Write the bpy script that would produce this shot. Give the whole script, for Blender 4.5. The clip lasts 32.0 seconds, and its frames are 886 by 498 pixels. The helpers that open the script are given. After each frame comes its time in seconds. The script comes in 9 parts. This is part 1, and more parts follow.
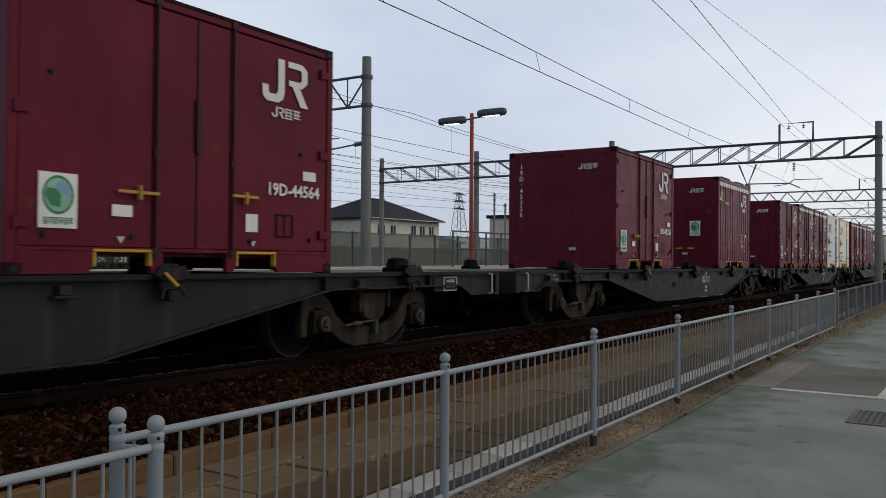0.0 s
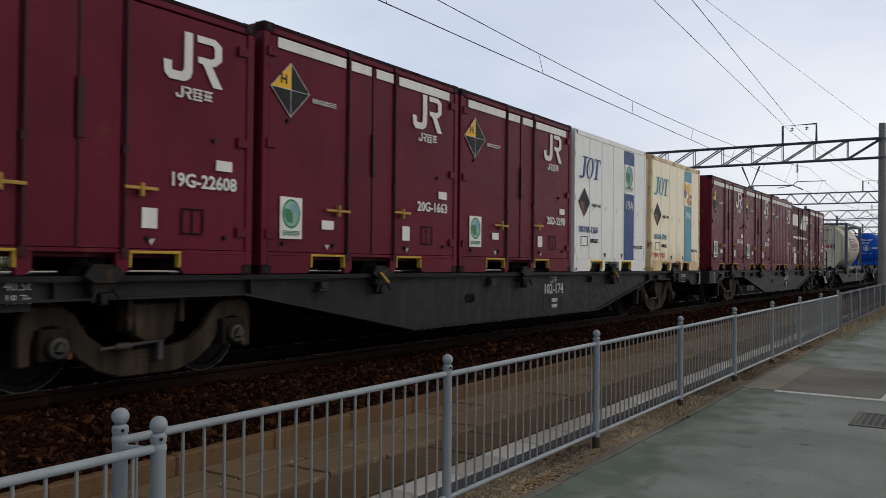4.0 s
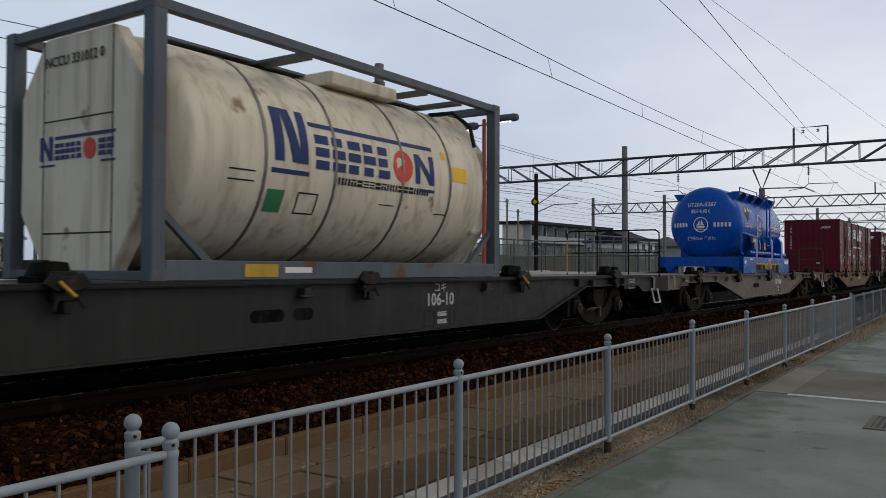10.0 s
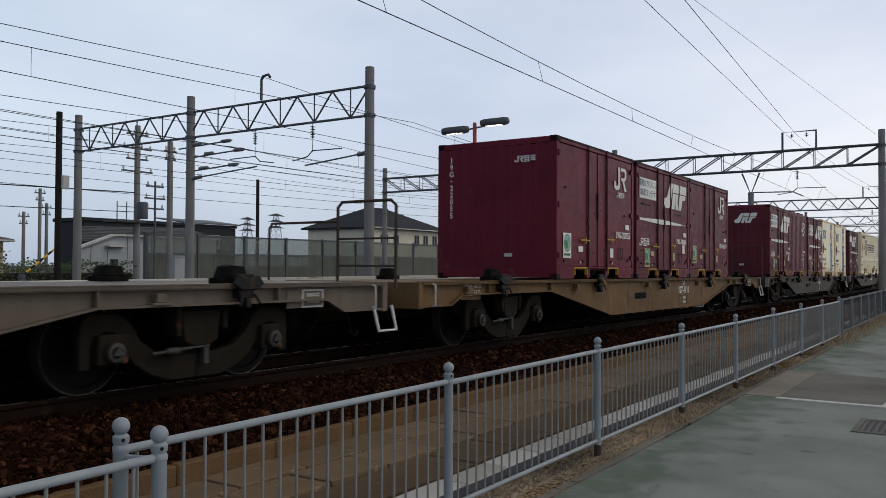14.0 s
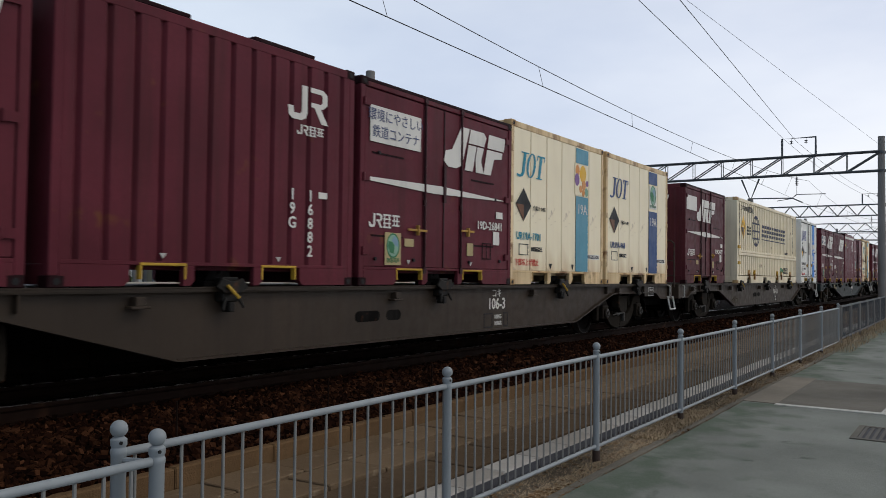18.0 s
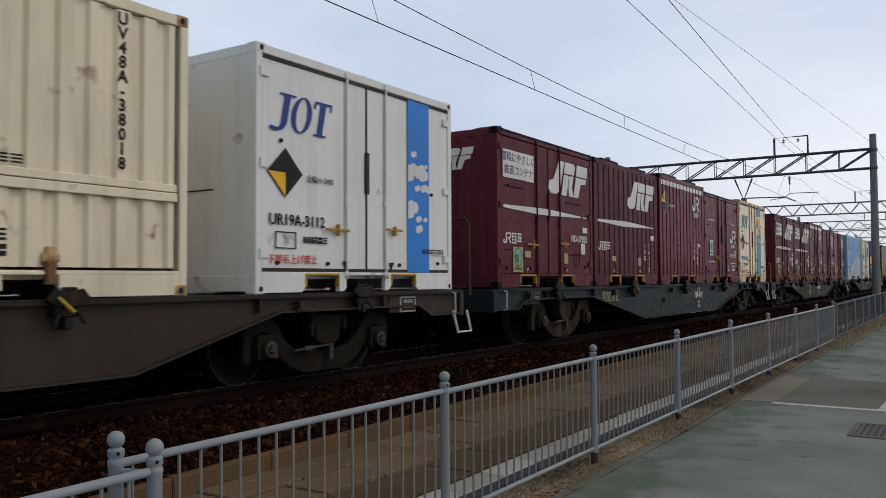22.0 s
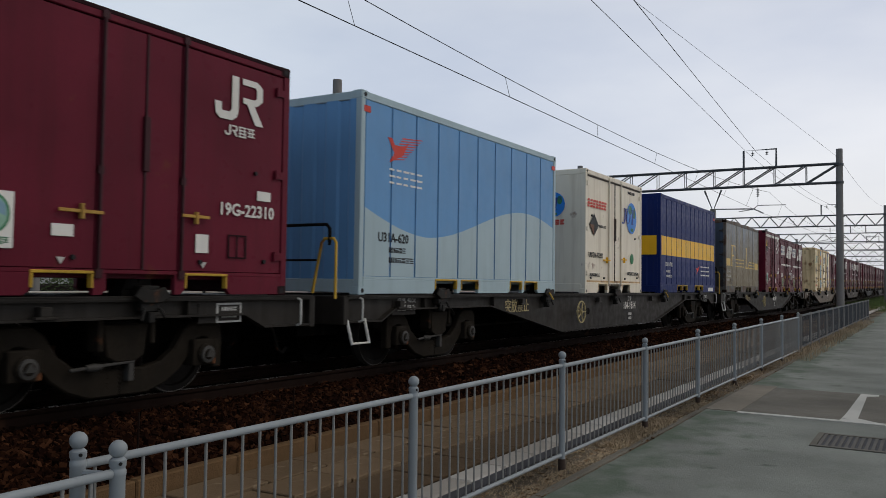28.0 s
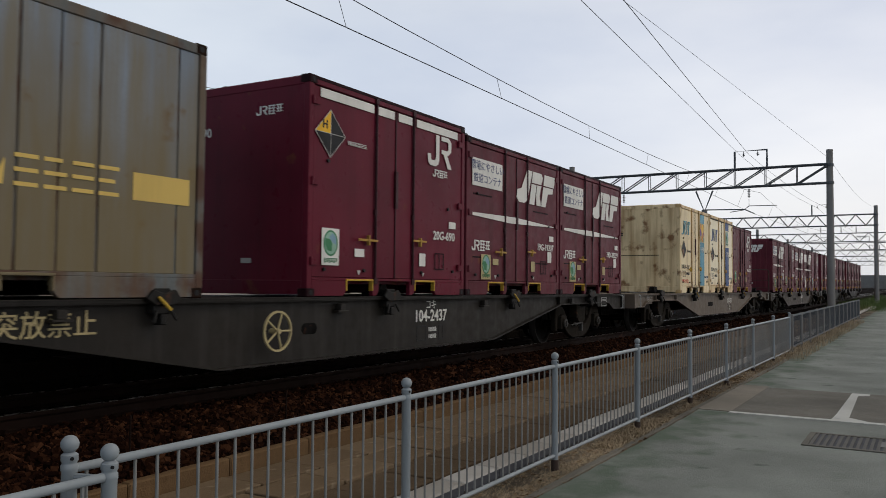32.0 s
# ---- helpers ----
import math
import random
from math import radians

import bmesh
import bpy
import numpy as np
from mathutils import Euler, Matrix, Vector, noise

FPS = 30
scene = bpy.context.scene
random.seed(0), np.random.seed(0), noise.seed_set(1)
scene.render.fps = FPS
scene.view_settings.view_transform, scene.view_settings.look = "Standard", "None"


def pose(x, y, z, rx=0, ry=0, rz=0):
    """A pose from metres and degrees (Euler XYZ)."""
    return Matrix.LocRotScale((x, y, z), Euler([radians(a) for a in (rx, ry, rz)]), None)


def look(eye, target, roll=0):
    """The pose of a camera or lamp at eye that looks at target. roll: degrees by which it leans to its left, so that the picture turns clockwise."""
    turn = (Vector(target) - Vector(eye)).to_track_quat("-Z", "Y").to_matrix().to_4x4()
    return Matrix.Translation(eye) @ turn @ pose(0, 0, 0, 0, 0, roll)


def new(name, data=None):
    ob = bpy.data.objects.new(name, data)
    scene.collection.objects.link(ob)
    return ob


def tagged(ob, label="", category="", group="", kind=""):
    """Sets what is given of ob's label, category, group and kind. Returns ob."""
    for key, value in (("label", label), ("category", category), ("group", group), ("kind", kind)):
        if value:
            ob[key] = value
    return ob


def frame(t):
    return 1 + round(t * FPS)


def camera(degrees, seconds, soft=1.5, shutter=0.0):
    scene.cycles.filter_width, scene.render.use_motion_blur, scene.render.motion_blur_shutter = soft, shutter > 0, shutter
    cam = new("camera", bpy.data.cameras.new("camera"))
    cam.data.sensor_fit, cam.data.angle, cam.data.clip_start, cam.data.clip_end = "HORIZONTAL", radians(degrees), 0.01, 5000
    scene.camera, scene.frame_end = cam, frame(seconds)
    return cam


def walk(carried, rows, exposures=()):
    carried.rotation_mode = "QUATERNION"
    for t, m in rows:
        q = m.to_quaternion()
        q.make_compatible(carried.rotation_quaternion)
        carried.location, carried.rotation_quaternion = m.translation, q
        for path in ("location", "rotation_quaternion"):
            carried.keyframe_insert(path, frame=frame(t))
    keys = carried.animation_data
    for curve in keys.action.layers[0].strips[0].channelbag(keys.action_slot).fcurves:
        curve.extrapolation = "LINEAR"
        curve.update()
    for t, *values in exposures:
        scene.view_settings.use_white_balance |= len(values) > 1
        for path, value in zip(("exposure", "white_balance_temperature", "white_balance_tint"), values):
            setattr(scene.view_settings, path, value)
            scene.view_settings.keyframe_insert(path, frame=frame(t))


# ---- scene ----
# Freight train passing a car park beside a railway yard, overcast morning.
# x runs along the track, y across it away from the car park, z up.
EYE = (0.0, 0.0, 1.305)
RAIL = 0.11          # top of rail
DECK = 1.1           # top of the wagon deck
TRACK = 7.335        # centre line of the train's track
FALL, LEVEL_FROM = 0.0065, 50.0       # the line falls gently along x, then runs level


def grade(x):
    """Height of the train's track at x, against its height at x = 9."""
    return -FALL * (min(x, LEVEL_FROM) - 9.0)


cam = camera(56.56, 32.0, soft=0.5, shutter=0.12)
PATH = [
    (0, -56.97, 0.53, -0.33),
    (0.5, -56.89, 0.54, -0.19),
    (1, -56.9, 0.55, -0.22),
    (1.5, -56.88, 0.59, -0.43),
    (2, -56.91, 0.61, -0.56),
    (2.5, -56.93, 0.6, -0.67),
    (3, -56.93, 0.66, -0.64),
    (3.5, -56.89, 0.64, -0.52),
    (5.5, -56.53, 0.7, -0.17),
    (6, -56.52, 0.7, -0.04),
    (6.5, -56.26, 0.78, -0.03),
    (7, -56.15, 0.82, 0.08),
    (7.5, -56.08, 0.85, 0.03),
    (8, -55.94, 0.88, -0.06),
    (8.5, -55.76, 0.93, -0.09),
    (9, -55.91, 0.91, -0.13),
    (9.5, -56.02, 0.91, -0.08),
    (10, -56.07, 0.96, -0.07),
    (10.5, -56.08, 0.94, -0.15),
    (11, -56, 1.02, -0.07),
    (11.5, -56.06, 1.02, -0.13),
    (12, -55.98, 1, -0.27),
    (12.5, -56.74, 1.07, -0.42),
    (13, -56.8, 1.1, -0.32),
    (13.5, -56.72, 1.13, -0.22),
    (15.5, -56.92, 1.31, -0.12),
    (16, -56.95, 1.33, -0.17),
    (16.5, -56.85, 1.38, -0.22),
    (17, -56.85, 1.48, -0.23),
    (17.5, -56.79, 1.48, -0.33),
    (18, -56.79, 1.49, -0.5),
    (18.5, -56.77, 1.55, -0.64),
    (19, -56.81, 1.6, -0.65),
    (19.5, -56.74, 1.66, -0.51),
    (20, -56.75, 1.66, -0.4),
    (20.5, -56.74, 1.67, -0.17),
    (21, -56.8, 1.7, 0.24),
    (21.5, -56.87, 1.75, 0.38),
    (22, -57.11, 1.81, 0.48),
    (22.5, -57.08, 1.79, 0.45),
    (23, -57.03, 1.89, 0.45),
    (23.5, -56.97, 1.96, 0.58),
    (24, -57.05, 2.03, 0.54),
    (24.5, -57.61, 2.13, 0.57),
    (25, -57.69, 2.17, 0.5),
    (25.5, -57.67, 2.18, 0.35),
    (26, -57.5, 2.17, 0.16),
    (26.5, -57.62, 2.1, -0.47),
    (28.5, -59.27, 2.16, -0.5),
    (29, -59.2, 2.16, -0.46),
    (29.5, -59.29, 2.31, -0.5),
    (30, -59.35, 2.36, -0.46),
    (30.5, -59.36, 2.33, -0.51),
    (31, -59.31, 2.31, -0.56),
    (31.5, -59.49, 2.32, -0.5),
    (32, -59.63, 2.25, -0.37),
]
EXPOSURES = [(0.0, 0.05, 6600, 10), (1.0, 0.02, 6610, 10), (3.0, 0.1, 6620, 10), (6.0, 0.08, 6670, 10), (7.0, 0.2, 6680, 10), (8.0, 0.2, 6700, 10), (9.0, 0.14, 6640, 10), (10.0, -0.05, 6580, 10), (11.0, -0.06, 6520, 10), (12.0, -0.16, 6450, 10), (13.0, -0.03, 6470, 10), (16.0, 0.12, 6540, 10), (17.0, 0.03, 6530, 10), (18.0, 0.14, 6520, 10), (20.0, 0.0, 6500, 10), (22.0, 0.04, 6470, 10), (23.0, -0.02, 6450, 10), (25.0, 0.0, 6680, 10), (26.0, -0.04, 6680, 10), (29.0, -0.02, 6680, 10), (30.0, -0.06, 6720, 10), (31.5, 0.06, 6780, 10), (32.0, 0.1, 6800, 10)]
walk(cam, [(t, pose(*EYE, 90 + p, r, y)) for t, y, p, r in PATH], EXPOSURES)

# ---- light ----
SUN_EL, SUN_AZ = radians(46), radians(-62)     # height, and angle from +x towards +y
world = bpy.data.worlds.new("overcast_sky")
scene.world = world
world.use_nodes = True
wn, wl = world.node_tree.nodes, world.node_tree.links
wn.clear()
sky = wn.new("ShaderNodeTexSky")
sky.sky_type, sky.sun_disc = "NISHITA", False
sky.sun_elevation, sky.sun_rotation = SUN_EL, radians(90) - SUN_AZ
wco = wn.new("ShaderNodeTexCoord")
wmap = wn.new("ShaderNodeMapping")
wmap.inputs["Scale"].default_value = (1.0, 1.0, 3.0)
wnoise = wn.new("ShaderNodeTexNoise")
wnoise.inputs["Scale"].default_value, wnoise.inputs["Detail"].default_value = 1.7, 6
wramp = wn.new("ShaderNodeValToRGB")
wramp.color_ramp.elements[0].position, wramp.color_ramp.elements[1].position = 0.30, 0.72
wramp.color_ramp.elements[0].color = (0.60, 0.645, 0.76, 1)
wramp.color_ramp.elements[1].color = (0.88, 0.89, 0.93, 1)
wsep = wn.new("ShaderNodeSeparateXYZ")
wl.new(wco.outputs["Generated"], wsep.inputs[0])


def sky_math(op, a, b):
    node = wn.new("ShaderNodeMath")
    node.operation = op
    for sock, val in zip(node.inputs, (a, b)):
        if isinstance(val, (int, float)):
            sock.default_value = val
        else:
            wl.new(val, sock)
    return node.outputs[0]


wzen = wn.new("ShaderNodeMapRange")          # cloud thickens overhead
wzen.interpolation_type = "SMOOTHSTEP"
for k, val in ((1, 0.24), (2, 0.85), (3, 1.0), (4, 0.44)):
    wzen.inputs[k].default_value = val
wl.new(wsep.outputs[2], wzen.inputs[0])
wside = wn.new("ShaderNodeMapRange")         # and is thinner towards the veiled sun
for k, val in ((1, -1.0), (2, 1.0), (3, 0.66), (4, 1.0)):
    wside.inputs[k].default_value = val
wl.new(sky_math("ADD", sky_math("MULTIPLY", wsep.outputs[0], 0.75), sky_math("MULTIPLY", wsep.outputs[1], -0.62)), wside.inputs[0])
wgrey = wn.new("ShaderNodeMix")              # overhead cloud is a neutral grey
wgrey.data_type = "RGBA"
wl.new(sky_math("SUBTRACT", 1.0, wzen.outputs[0]), wgrey.inputs[0])
wgrey.inputs[7].default_value = (0.80, 0.70, 0.58, 1)
wbr = wn.new("ShaderNodeVectorMath")
wbr.operation = "SCALE"
whor = wn.new("ShaderNodeMapRange")          # haze dulls the lowest sky
for k, val in ((1, 0.0), (2, 0.16), (3, 0.80), (4, 1.0)):
    whor.inputs[k].default_value = val
wl.new(wsep.outputs[2], whor.inputs[0])
wl.new(sky_math("MULTIPLY", sky_math("MULTIPLY", sky_math("MULTIPLY", wzen.outputs[0], whor.outputs[0]), wside.outputs[0]), 11.3), wbr.inputs["Scale"])
wmix = wn.new("ShaderNodeMix")
wmix.data_type = "RGBA"
wmix.inputs[0].default_value = 0.93
wbg = wn.new("ShaderNodeBackground")
wbg.inputs["Strength"].default_value = 0.1
wout = wn.new("ShaderNodeOutputWorld")
wl.new(wco.outputs["Generated"], wmap.inputs["Vector"])
wl.new(wmap.outputs[0], wnoise.inputs["Vector"])
wl.new(wnoise.outputs[0], wramp.inputs[0])
wl.new(wramp.outputs[0], wgrey.inputs[6])
wl.new(wgrey.outputs[2], wbr.inputs[0])
wl.new(sky.outputs[0], wmix.inputs[6])
wblue = wn.new("ShaderNodeMix")              # the side away from the veiled sun is bluer
wblue.data_type, wblue.blend_type = "RGBA", "MULTIPLY"
wl.new(sky_math("MULTIPLY", sky_math("SUBTRACT", 0.97, wside.outputs[0]), 2.6), wblue.inputs[0])
wblue.inputs[7].default_value = (0.66, 0.90, 1.12, 1)
wl.new(wbr.outputs[0], wblue.inputs[6])
wl.new(wblue.outputs[2], wmix.inputs[7])
wl.new(wmix.outputs[2], wbg.inputs["Color"])
wl.new(wbg.outputs[0], wout.inputs["Surface"])
sun_data = bpy.data.lights.new("sun", "SUN")
sun_data.energy, sun_data.angle, sun_data.color = 0.62, radians(25), (1.0, 0.93, 0.82)
sun = new("sun", sun_data)
sun.matrix_world = look((60, -30, 80), (60 - math.cos(SUN_EL) * math.cos(SUN_AZ), -30 - math.cos(SUN_EL) * math.sin(SUN_AZ), 80 - math.sin(SUN_EL)))


# ---- materials ----
def paint(name, col, rough=0.5, metal=0.0, var=0.12, fine=6.0, streak=0.0, rust=0.0, rust_col=(0.16, 0.06, 0.025), bump=0.0, bump_scale=60.0, dirt=(0.05, 0.045, 0.04), per_object=0.0, shine=None, streak_from=0.48):
    """A painted, stone or metal surface: two scales of tone, streaks that run down, spots of rust, fine relief."""
    m = bpy.data.materials.new(name)
    m.use_nodes = True
    n, l = m.node_tree.nodes, m.node_tree.links
    b = n["Principled BSDF"]
    co = n.new("ShaderNodeTexCoord")

    def tex(scale, detail=4.0, stretch=None):
        t = n.new("ShaderNodeTexNoise")
        t.inputs["Scale"].default_value, t.inputs["Detail"].default_value = scale, detail
        if stretch:
            mp = n.new("ShaderNodeMapping")
            mp.inputs["Scale"].default_value = stretch
            l.new(co.outputs["Object"], mp.inputs["Vector"])
            l.new(mp.outputs[0], t.inputs["Vector"])
        else:
            l.new(co.outputs["Object"], t.inputs["Vector"])
        return t.outputs[0]

    def ramp(src, lo, hi, a=0.0, z=1.0):
        r = n.new("ShaderNodeMapRange")
        r.inputs[1].default_value, r.inputs[2].default_value, r.inputs[3].default_value, r.inputs[4].default_value = lo, hi, a, z
        l.new(src, r.inputs[0])
        return r.outputs[0]

    def mix(fac, a, z):
        x = n.new("ShaderNodeMix")
        x.data_type = "RGBA"
        for sock, val in ((x.inputs[0], fac), (x.inputs[6], a), (x.inputs[7], z)):
            if isinstance(val, (int, float)):
                sock.default_value = val
            elif isinstance(val, tuple):
                sock.default_value = (*val, 1)
            else:
                l.new(val, sock)
        return x.outputs[2]

    lo = tuple(c * (1 - var) for c in col)
    hi = tuple(min(1, c * (1 + var)) for c in col)
    c = mix(ramp(tex(0.9, 3), 0.3, 0.7), lo, hi)
    c = mix(ramp(tex(fine * 4, 5), 0.35, 0.75, 0, min(0.6, var * 1.6)), c, lo)
    if per_object:
        oi = n.new("ShaderNodeObjectInfo")
        c = mix(ramp(oi.outputs["Random"], 0, 1, 0, per_object), c, dirt)
    if streak:
        c = mix(ramp(tex(1.0, 5, (7.0, 7.0, 0.6)), streak_from, streak_from + 0.27, 0, streak), c, dirt)
    if rust:
        c = mix(ramp(tex(2.6, 8), 0.66 - rust * 0.25, 0.74 - rust * 0.2, 0, 0.85), c, rust_col)
    l.new(c, b.inputs["Base Color"])
    l.new(ramp(tex(fine, 4), 0.3, 0.7, max(0.05, rough - 0.09), min(1, rough + 0.12)), b.inputs["Roughness"])
    b.inputs["Metallic"].default_value = metal
    b.inputs["Specular IOR Level"].default_value = shine if shine is not None else (0.5 if rough < 0.35 or metal > 0.3 else 0.22)
    if bump:
        bp = n.new("ShaderNodeBump")
        bp.inputs["Strength"].default_value, bp.inputs["Distance"].default_value = min(1, bump), 0.02
        l.new(tex(bump_scale, 6), bp.inputs["Height"])
        l.new(bp.outputs[0], b.inputs["Normal"])
    return m


def glow(name, col, power):
    m = bpy.data.materials.new(name)
    m.use_nodes = True
    b = m.node_tree.nodes["Principled BSDF"]
    b.inputs["Base Color"].default_value = (*col, 1)
    b.inputs["Emission Color"].default_value, b.inputs["Emission Strength"].default_value = (*col, 1), power
    return m


def add_foot_tone(m, tone, high, low):
    """Mixes a tone into a wall, ragged by noise, stronger towards the foot."""
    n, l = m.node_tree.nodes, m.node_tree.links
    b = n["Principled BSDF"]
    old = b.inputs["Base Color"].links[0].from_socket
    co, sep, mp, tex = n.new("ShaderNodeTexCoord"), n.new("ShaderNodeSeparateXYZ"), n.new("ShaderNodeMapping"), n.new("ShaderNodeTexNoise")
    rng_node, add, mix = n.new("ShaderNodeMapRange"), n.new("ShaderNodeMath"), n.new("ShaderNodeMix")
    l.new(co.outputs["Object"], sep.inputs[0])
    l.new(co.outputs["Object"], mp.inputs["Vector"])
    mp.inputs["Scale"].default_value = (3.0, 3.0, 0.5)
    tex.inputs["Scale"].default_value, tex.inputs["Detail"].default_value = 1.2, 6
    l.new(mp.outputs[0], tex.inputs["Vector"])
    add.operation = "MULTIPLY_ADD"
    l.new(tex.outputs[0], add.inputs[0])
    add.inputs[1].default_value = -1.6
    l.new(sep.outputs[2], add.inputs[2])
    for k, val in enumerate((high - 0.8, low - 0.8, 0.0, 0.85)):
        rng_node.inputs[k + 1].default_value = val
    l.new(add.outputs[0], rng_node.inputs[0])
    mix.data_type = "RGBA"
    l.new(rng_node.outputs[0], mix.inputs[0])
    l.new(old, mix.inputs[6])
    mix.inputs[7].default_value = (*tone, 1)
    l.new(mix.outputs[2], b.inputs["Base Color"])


MAROON = paint("maroon_paint", (0.122, 0.0130, 0.0260), 0.34, var=0.2, streak=0.28, rust=0.03, dirt=(0.048, 0.010, 0.013), shine=0.08, bump=0.22, bump_scale=1.4)
MAROON_FADED = paint("faded_maroon_paint", (0.116, 0.0225, 0.0330), 0.42, var=0.24, streak=0.45, rust=0.05, dirt=(0.052, 0.018, 0.017), shine=0.09, bump=0.2, bump_scale=1.6)
MAROON_BROWN = paint("brown_maroon_paint", (0.096, 0.0235, 0.0310), 0.46, var=0.26, streak=0.48, rust=0.06, dirt=(0.050, 0.022, 0.018), shine=0.09, bump=0.2, bump_scale=1.6)
MAROON_DARK = paint("dark_maroon_trim", (0.017, 0.004, 0.006), 0.5, var=0.15, streak=0.2, shine=0.06)
CREAM = paint("cream_paint", (0.92, 0.82, 0.60), 0.42, var=0.05, streak=0.14, rust=0.03, dirt=(0.48, 0.34, 0.18))
# rust-orange stains towards the foot of the cream walls
add_foot_tone(CREAM, (0.50, 0.29, 0.11), 0.62, -0.25)
CREAM_OLD = paint("weathered_cream_paint", (0.58, 0.385, 0.18), 0.5, var=0.18, streak=0.6, rust=0.35, dirt=(0.18, 0.085, 0.03), rust_col=(0.11, 0.042, 0.014))
CREAM_WORN = paint("dirty_beige_paint", (0.82, 0.68, 0.44), 0.5, var=0.12, streak=0.45, rust=0.16, dirt=(0.36, 0.22, 0.10), rust_col=(0.22, 0.10, 0.03))
CREAM_EDGE = paint("rust_stained_cream_edge", (0.78, 0.60, 0.35), 0.5, var=0.2, streak=0.6, rust=0.44, dirt=(0.30, 0.145, 0.045), rust_col=(0.16, 0.06, 0.018), streak_from=0.42)
SEAL = paint("dark_door_seal", (0.05, 0.038, 0.03), 0.7, var=0.3)
DARK_TUBE = paint("rusty_dark_tube_paint", (0.05, 0.034, 0.026), 0.6, var=0.2, rust=0.2)
RAIL_TAN = paint("rusty_yellow_tube_paint", (0.30, 0.19, 0.055), 0.55, var=0.3, streak=0.5, rust=0.25, dirt=(0.07, 0.05, 0.03))
LABEL_PALE = paint("pale_green_print", (0.26, 0.44, 0.33), 0.5, var=0.3)
ECO_CREAM = paint("beige_paint", (0.84, 0.74, 0.54), 0.5, var=0.09, streak=0.3, rust=0.04, dirt=(0.3, 0.22, 0.12))
WHITE = paint("white_paint", (0.80, 0.79, 0.745), 0.40, var=0.05, streak=0.2, rust=0.02, dirt=(0.40, 0.36, 0.29))
WARM_WHITE = paint("yellowed_white_paint", (0.80, 0.725, 0.59), 0.45, var=0.07, streak=0.4, rust=0.05, dirt=(0.42, 0.32, 0.21))
DOOR_ROD = paint("maroon_rod_paint", (0.036, 0.006, 0.009), 0.45, var=0.2, streak=0.2)
DECAL_WHITE = paint("white_lettering", (0.74, 0.72, 0.67), 0.5, var=0.08, streak=0.14)
DECAL_GREY = paint("dull_white_lettering", (0.52, 0.51, 0.48), 0.6, var=0.18, streak=0.25)
LIGHT_BLUE = paint("light_blue_paint", (0.125, 0.30, 0.55), 0.4, var=0.08, streak=0.2, dirt=(0.10, 0.2, 0.32))
PALE_BLUE = paint("pale_blue_paint", (0.38, 0.49, 0.53), 0.42, var=0.06, streak=0.2, dirt=(0.2, 0.24, 0.25))
NAVY = paint("navy_paint", (0.006, 0.018, 0.115), 0.42, var=0.12, streak=0.12, shine=0.09)
YELLOW = paint("yellow_paint", (0.82, 0.455, 0.018), 0.42, var=0.1, streak=0.15)
HANDLE = paint("tan_handle_paint", (0.43, 0.25, 0.055), 0.55, var=0.25, streak=0.3, rust=0.15)
YELLOW_OLD = paint("worn_yellow_paint", (0.56, 0.34, 0.04), 0.55, var=0.25, streak=0.35, rust=0.2)
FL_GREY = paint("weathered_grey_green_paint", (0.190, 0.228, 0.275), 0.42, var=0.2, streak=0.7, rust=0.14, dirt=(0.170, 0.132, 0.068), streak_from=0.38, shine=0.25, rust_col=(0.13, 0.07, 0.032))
# blue-grey above turns olive-brown towards the foot
add_foot_tone(FL_GREY, (0.165, 0.120, 0.048), 2.35, 1.0)
FL_FRAME = paint("rusted_grey_frame_paint", (0.125, 0.135, 0.135), 0.6, var=0.3, streak=0.75, rust=0.62, rust_col=(0.085, 0.036, 0.020), dirt=(0.14, 0.09, 0.05), streak_from=0.36)
GOLD = paint("faded_gold_paint", (0.68, 0.47, 0.13), 0.5, var=0.1, streak=0.3, dirt=(0.3, 0.2, 0.08))
FL_END = paint("faded_blue_grey_paint", (0.065, 0.090, 0.128), 0.5, var=0.2, streak=0.5, rust=0.2, dirt=(0.05, 0.04, 0.03), rust_col=(0.07, 0.03, 0.016))
# end wall gets browner and darker towards the foot
add_foot_tone(FL_END, (0.036, 0.027, 0.018), 1.9, 0.3)
TANK_BLUE = paint("glossy_blue_paint", (0.0012, 0.074, 0.390), 0.22, var=0.12, streak=0.12, shine=0.16)
TANK_IVORY = paint("stained_ivory_paint", (0.69, 0.61, 0.47), 0.42, var=0.14, streak=0.6, rust=0.03, dirt=(0.25, 0.17, 0.095))
FRAME_GREY = paint("grey_frame_paint", (0.100, 0.112, 0.128), 0.5, var=0.2, streak=0.3, rust=0.26, rust_col=(0.12, 0.05, 0.022))
STRAP = paint("strap_steel", (0.20, 0.185, 0.16), 0.4, 0.6, var=0.3, streak=0.3)
BLACK = paint("black_band", (0.009, 0.009, 0.010), 0.5, var=0.2, streak=0.1)
TANK_INK = paint("navy_print", (0.018, 0.032, 0.13), 0.5, streak=0.2)
ECO_INK = paint("dark_navy_print", (0.012, 0.016, 0.05), 0.5)
LOGO_BLUE = paint("logo_blue", (0.03, 0.05, 0.25), 0.45)
TEAL = paint("teal_band", (0.10, 0.30, 0.40), 0.45, streak=0.15)
DARK_BLUE_BAND = paint("dark_blue_band", (0.03, 0.07, 0.20), 0.45, streak=0.15)
SKY_BAND = paint("sky_blue_band", (0.03, 0.22, 0.66), 0.4)
SLOGAN_INK = paint("faded_blue_print", (0.085, 0.10, 0.20), 0.5, var=0.25)
LOGO_TEAL = paint("logo_teal", (0.02, 0.25, 0.36), 0.45)
LOGO_RED = paint("logo_red", (0.62, 0.06, 0.04), 0.45)
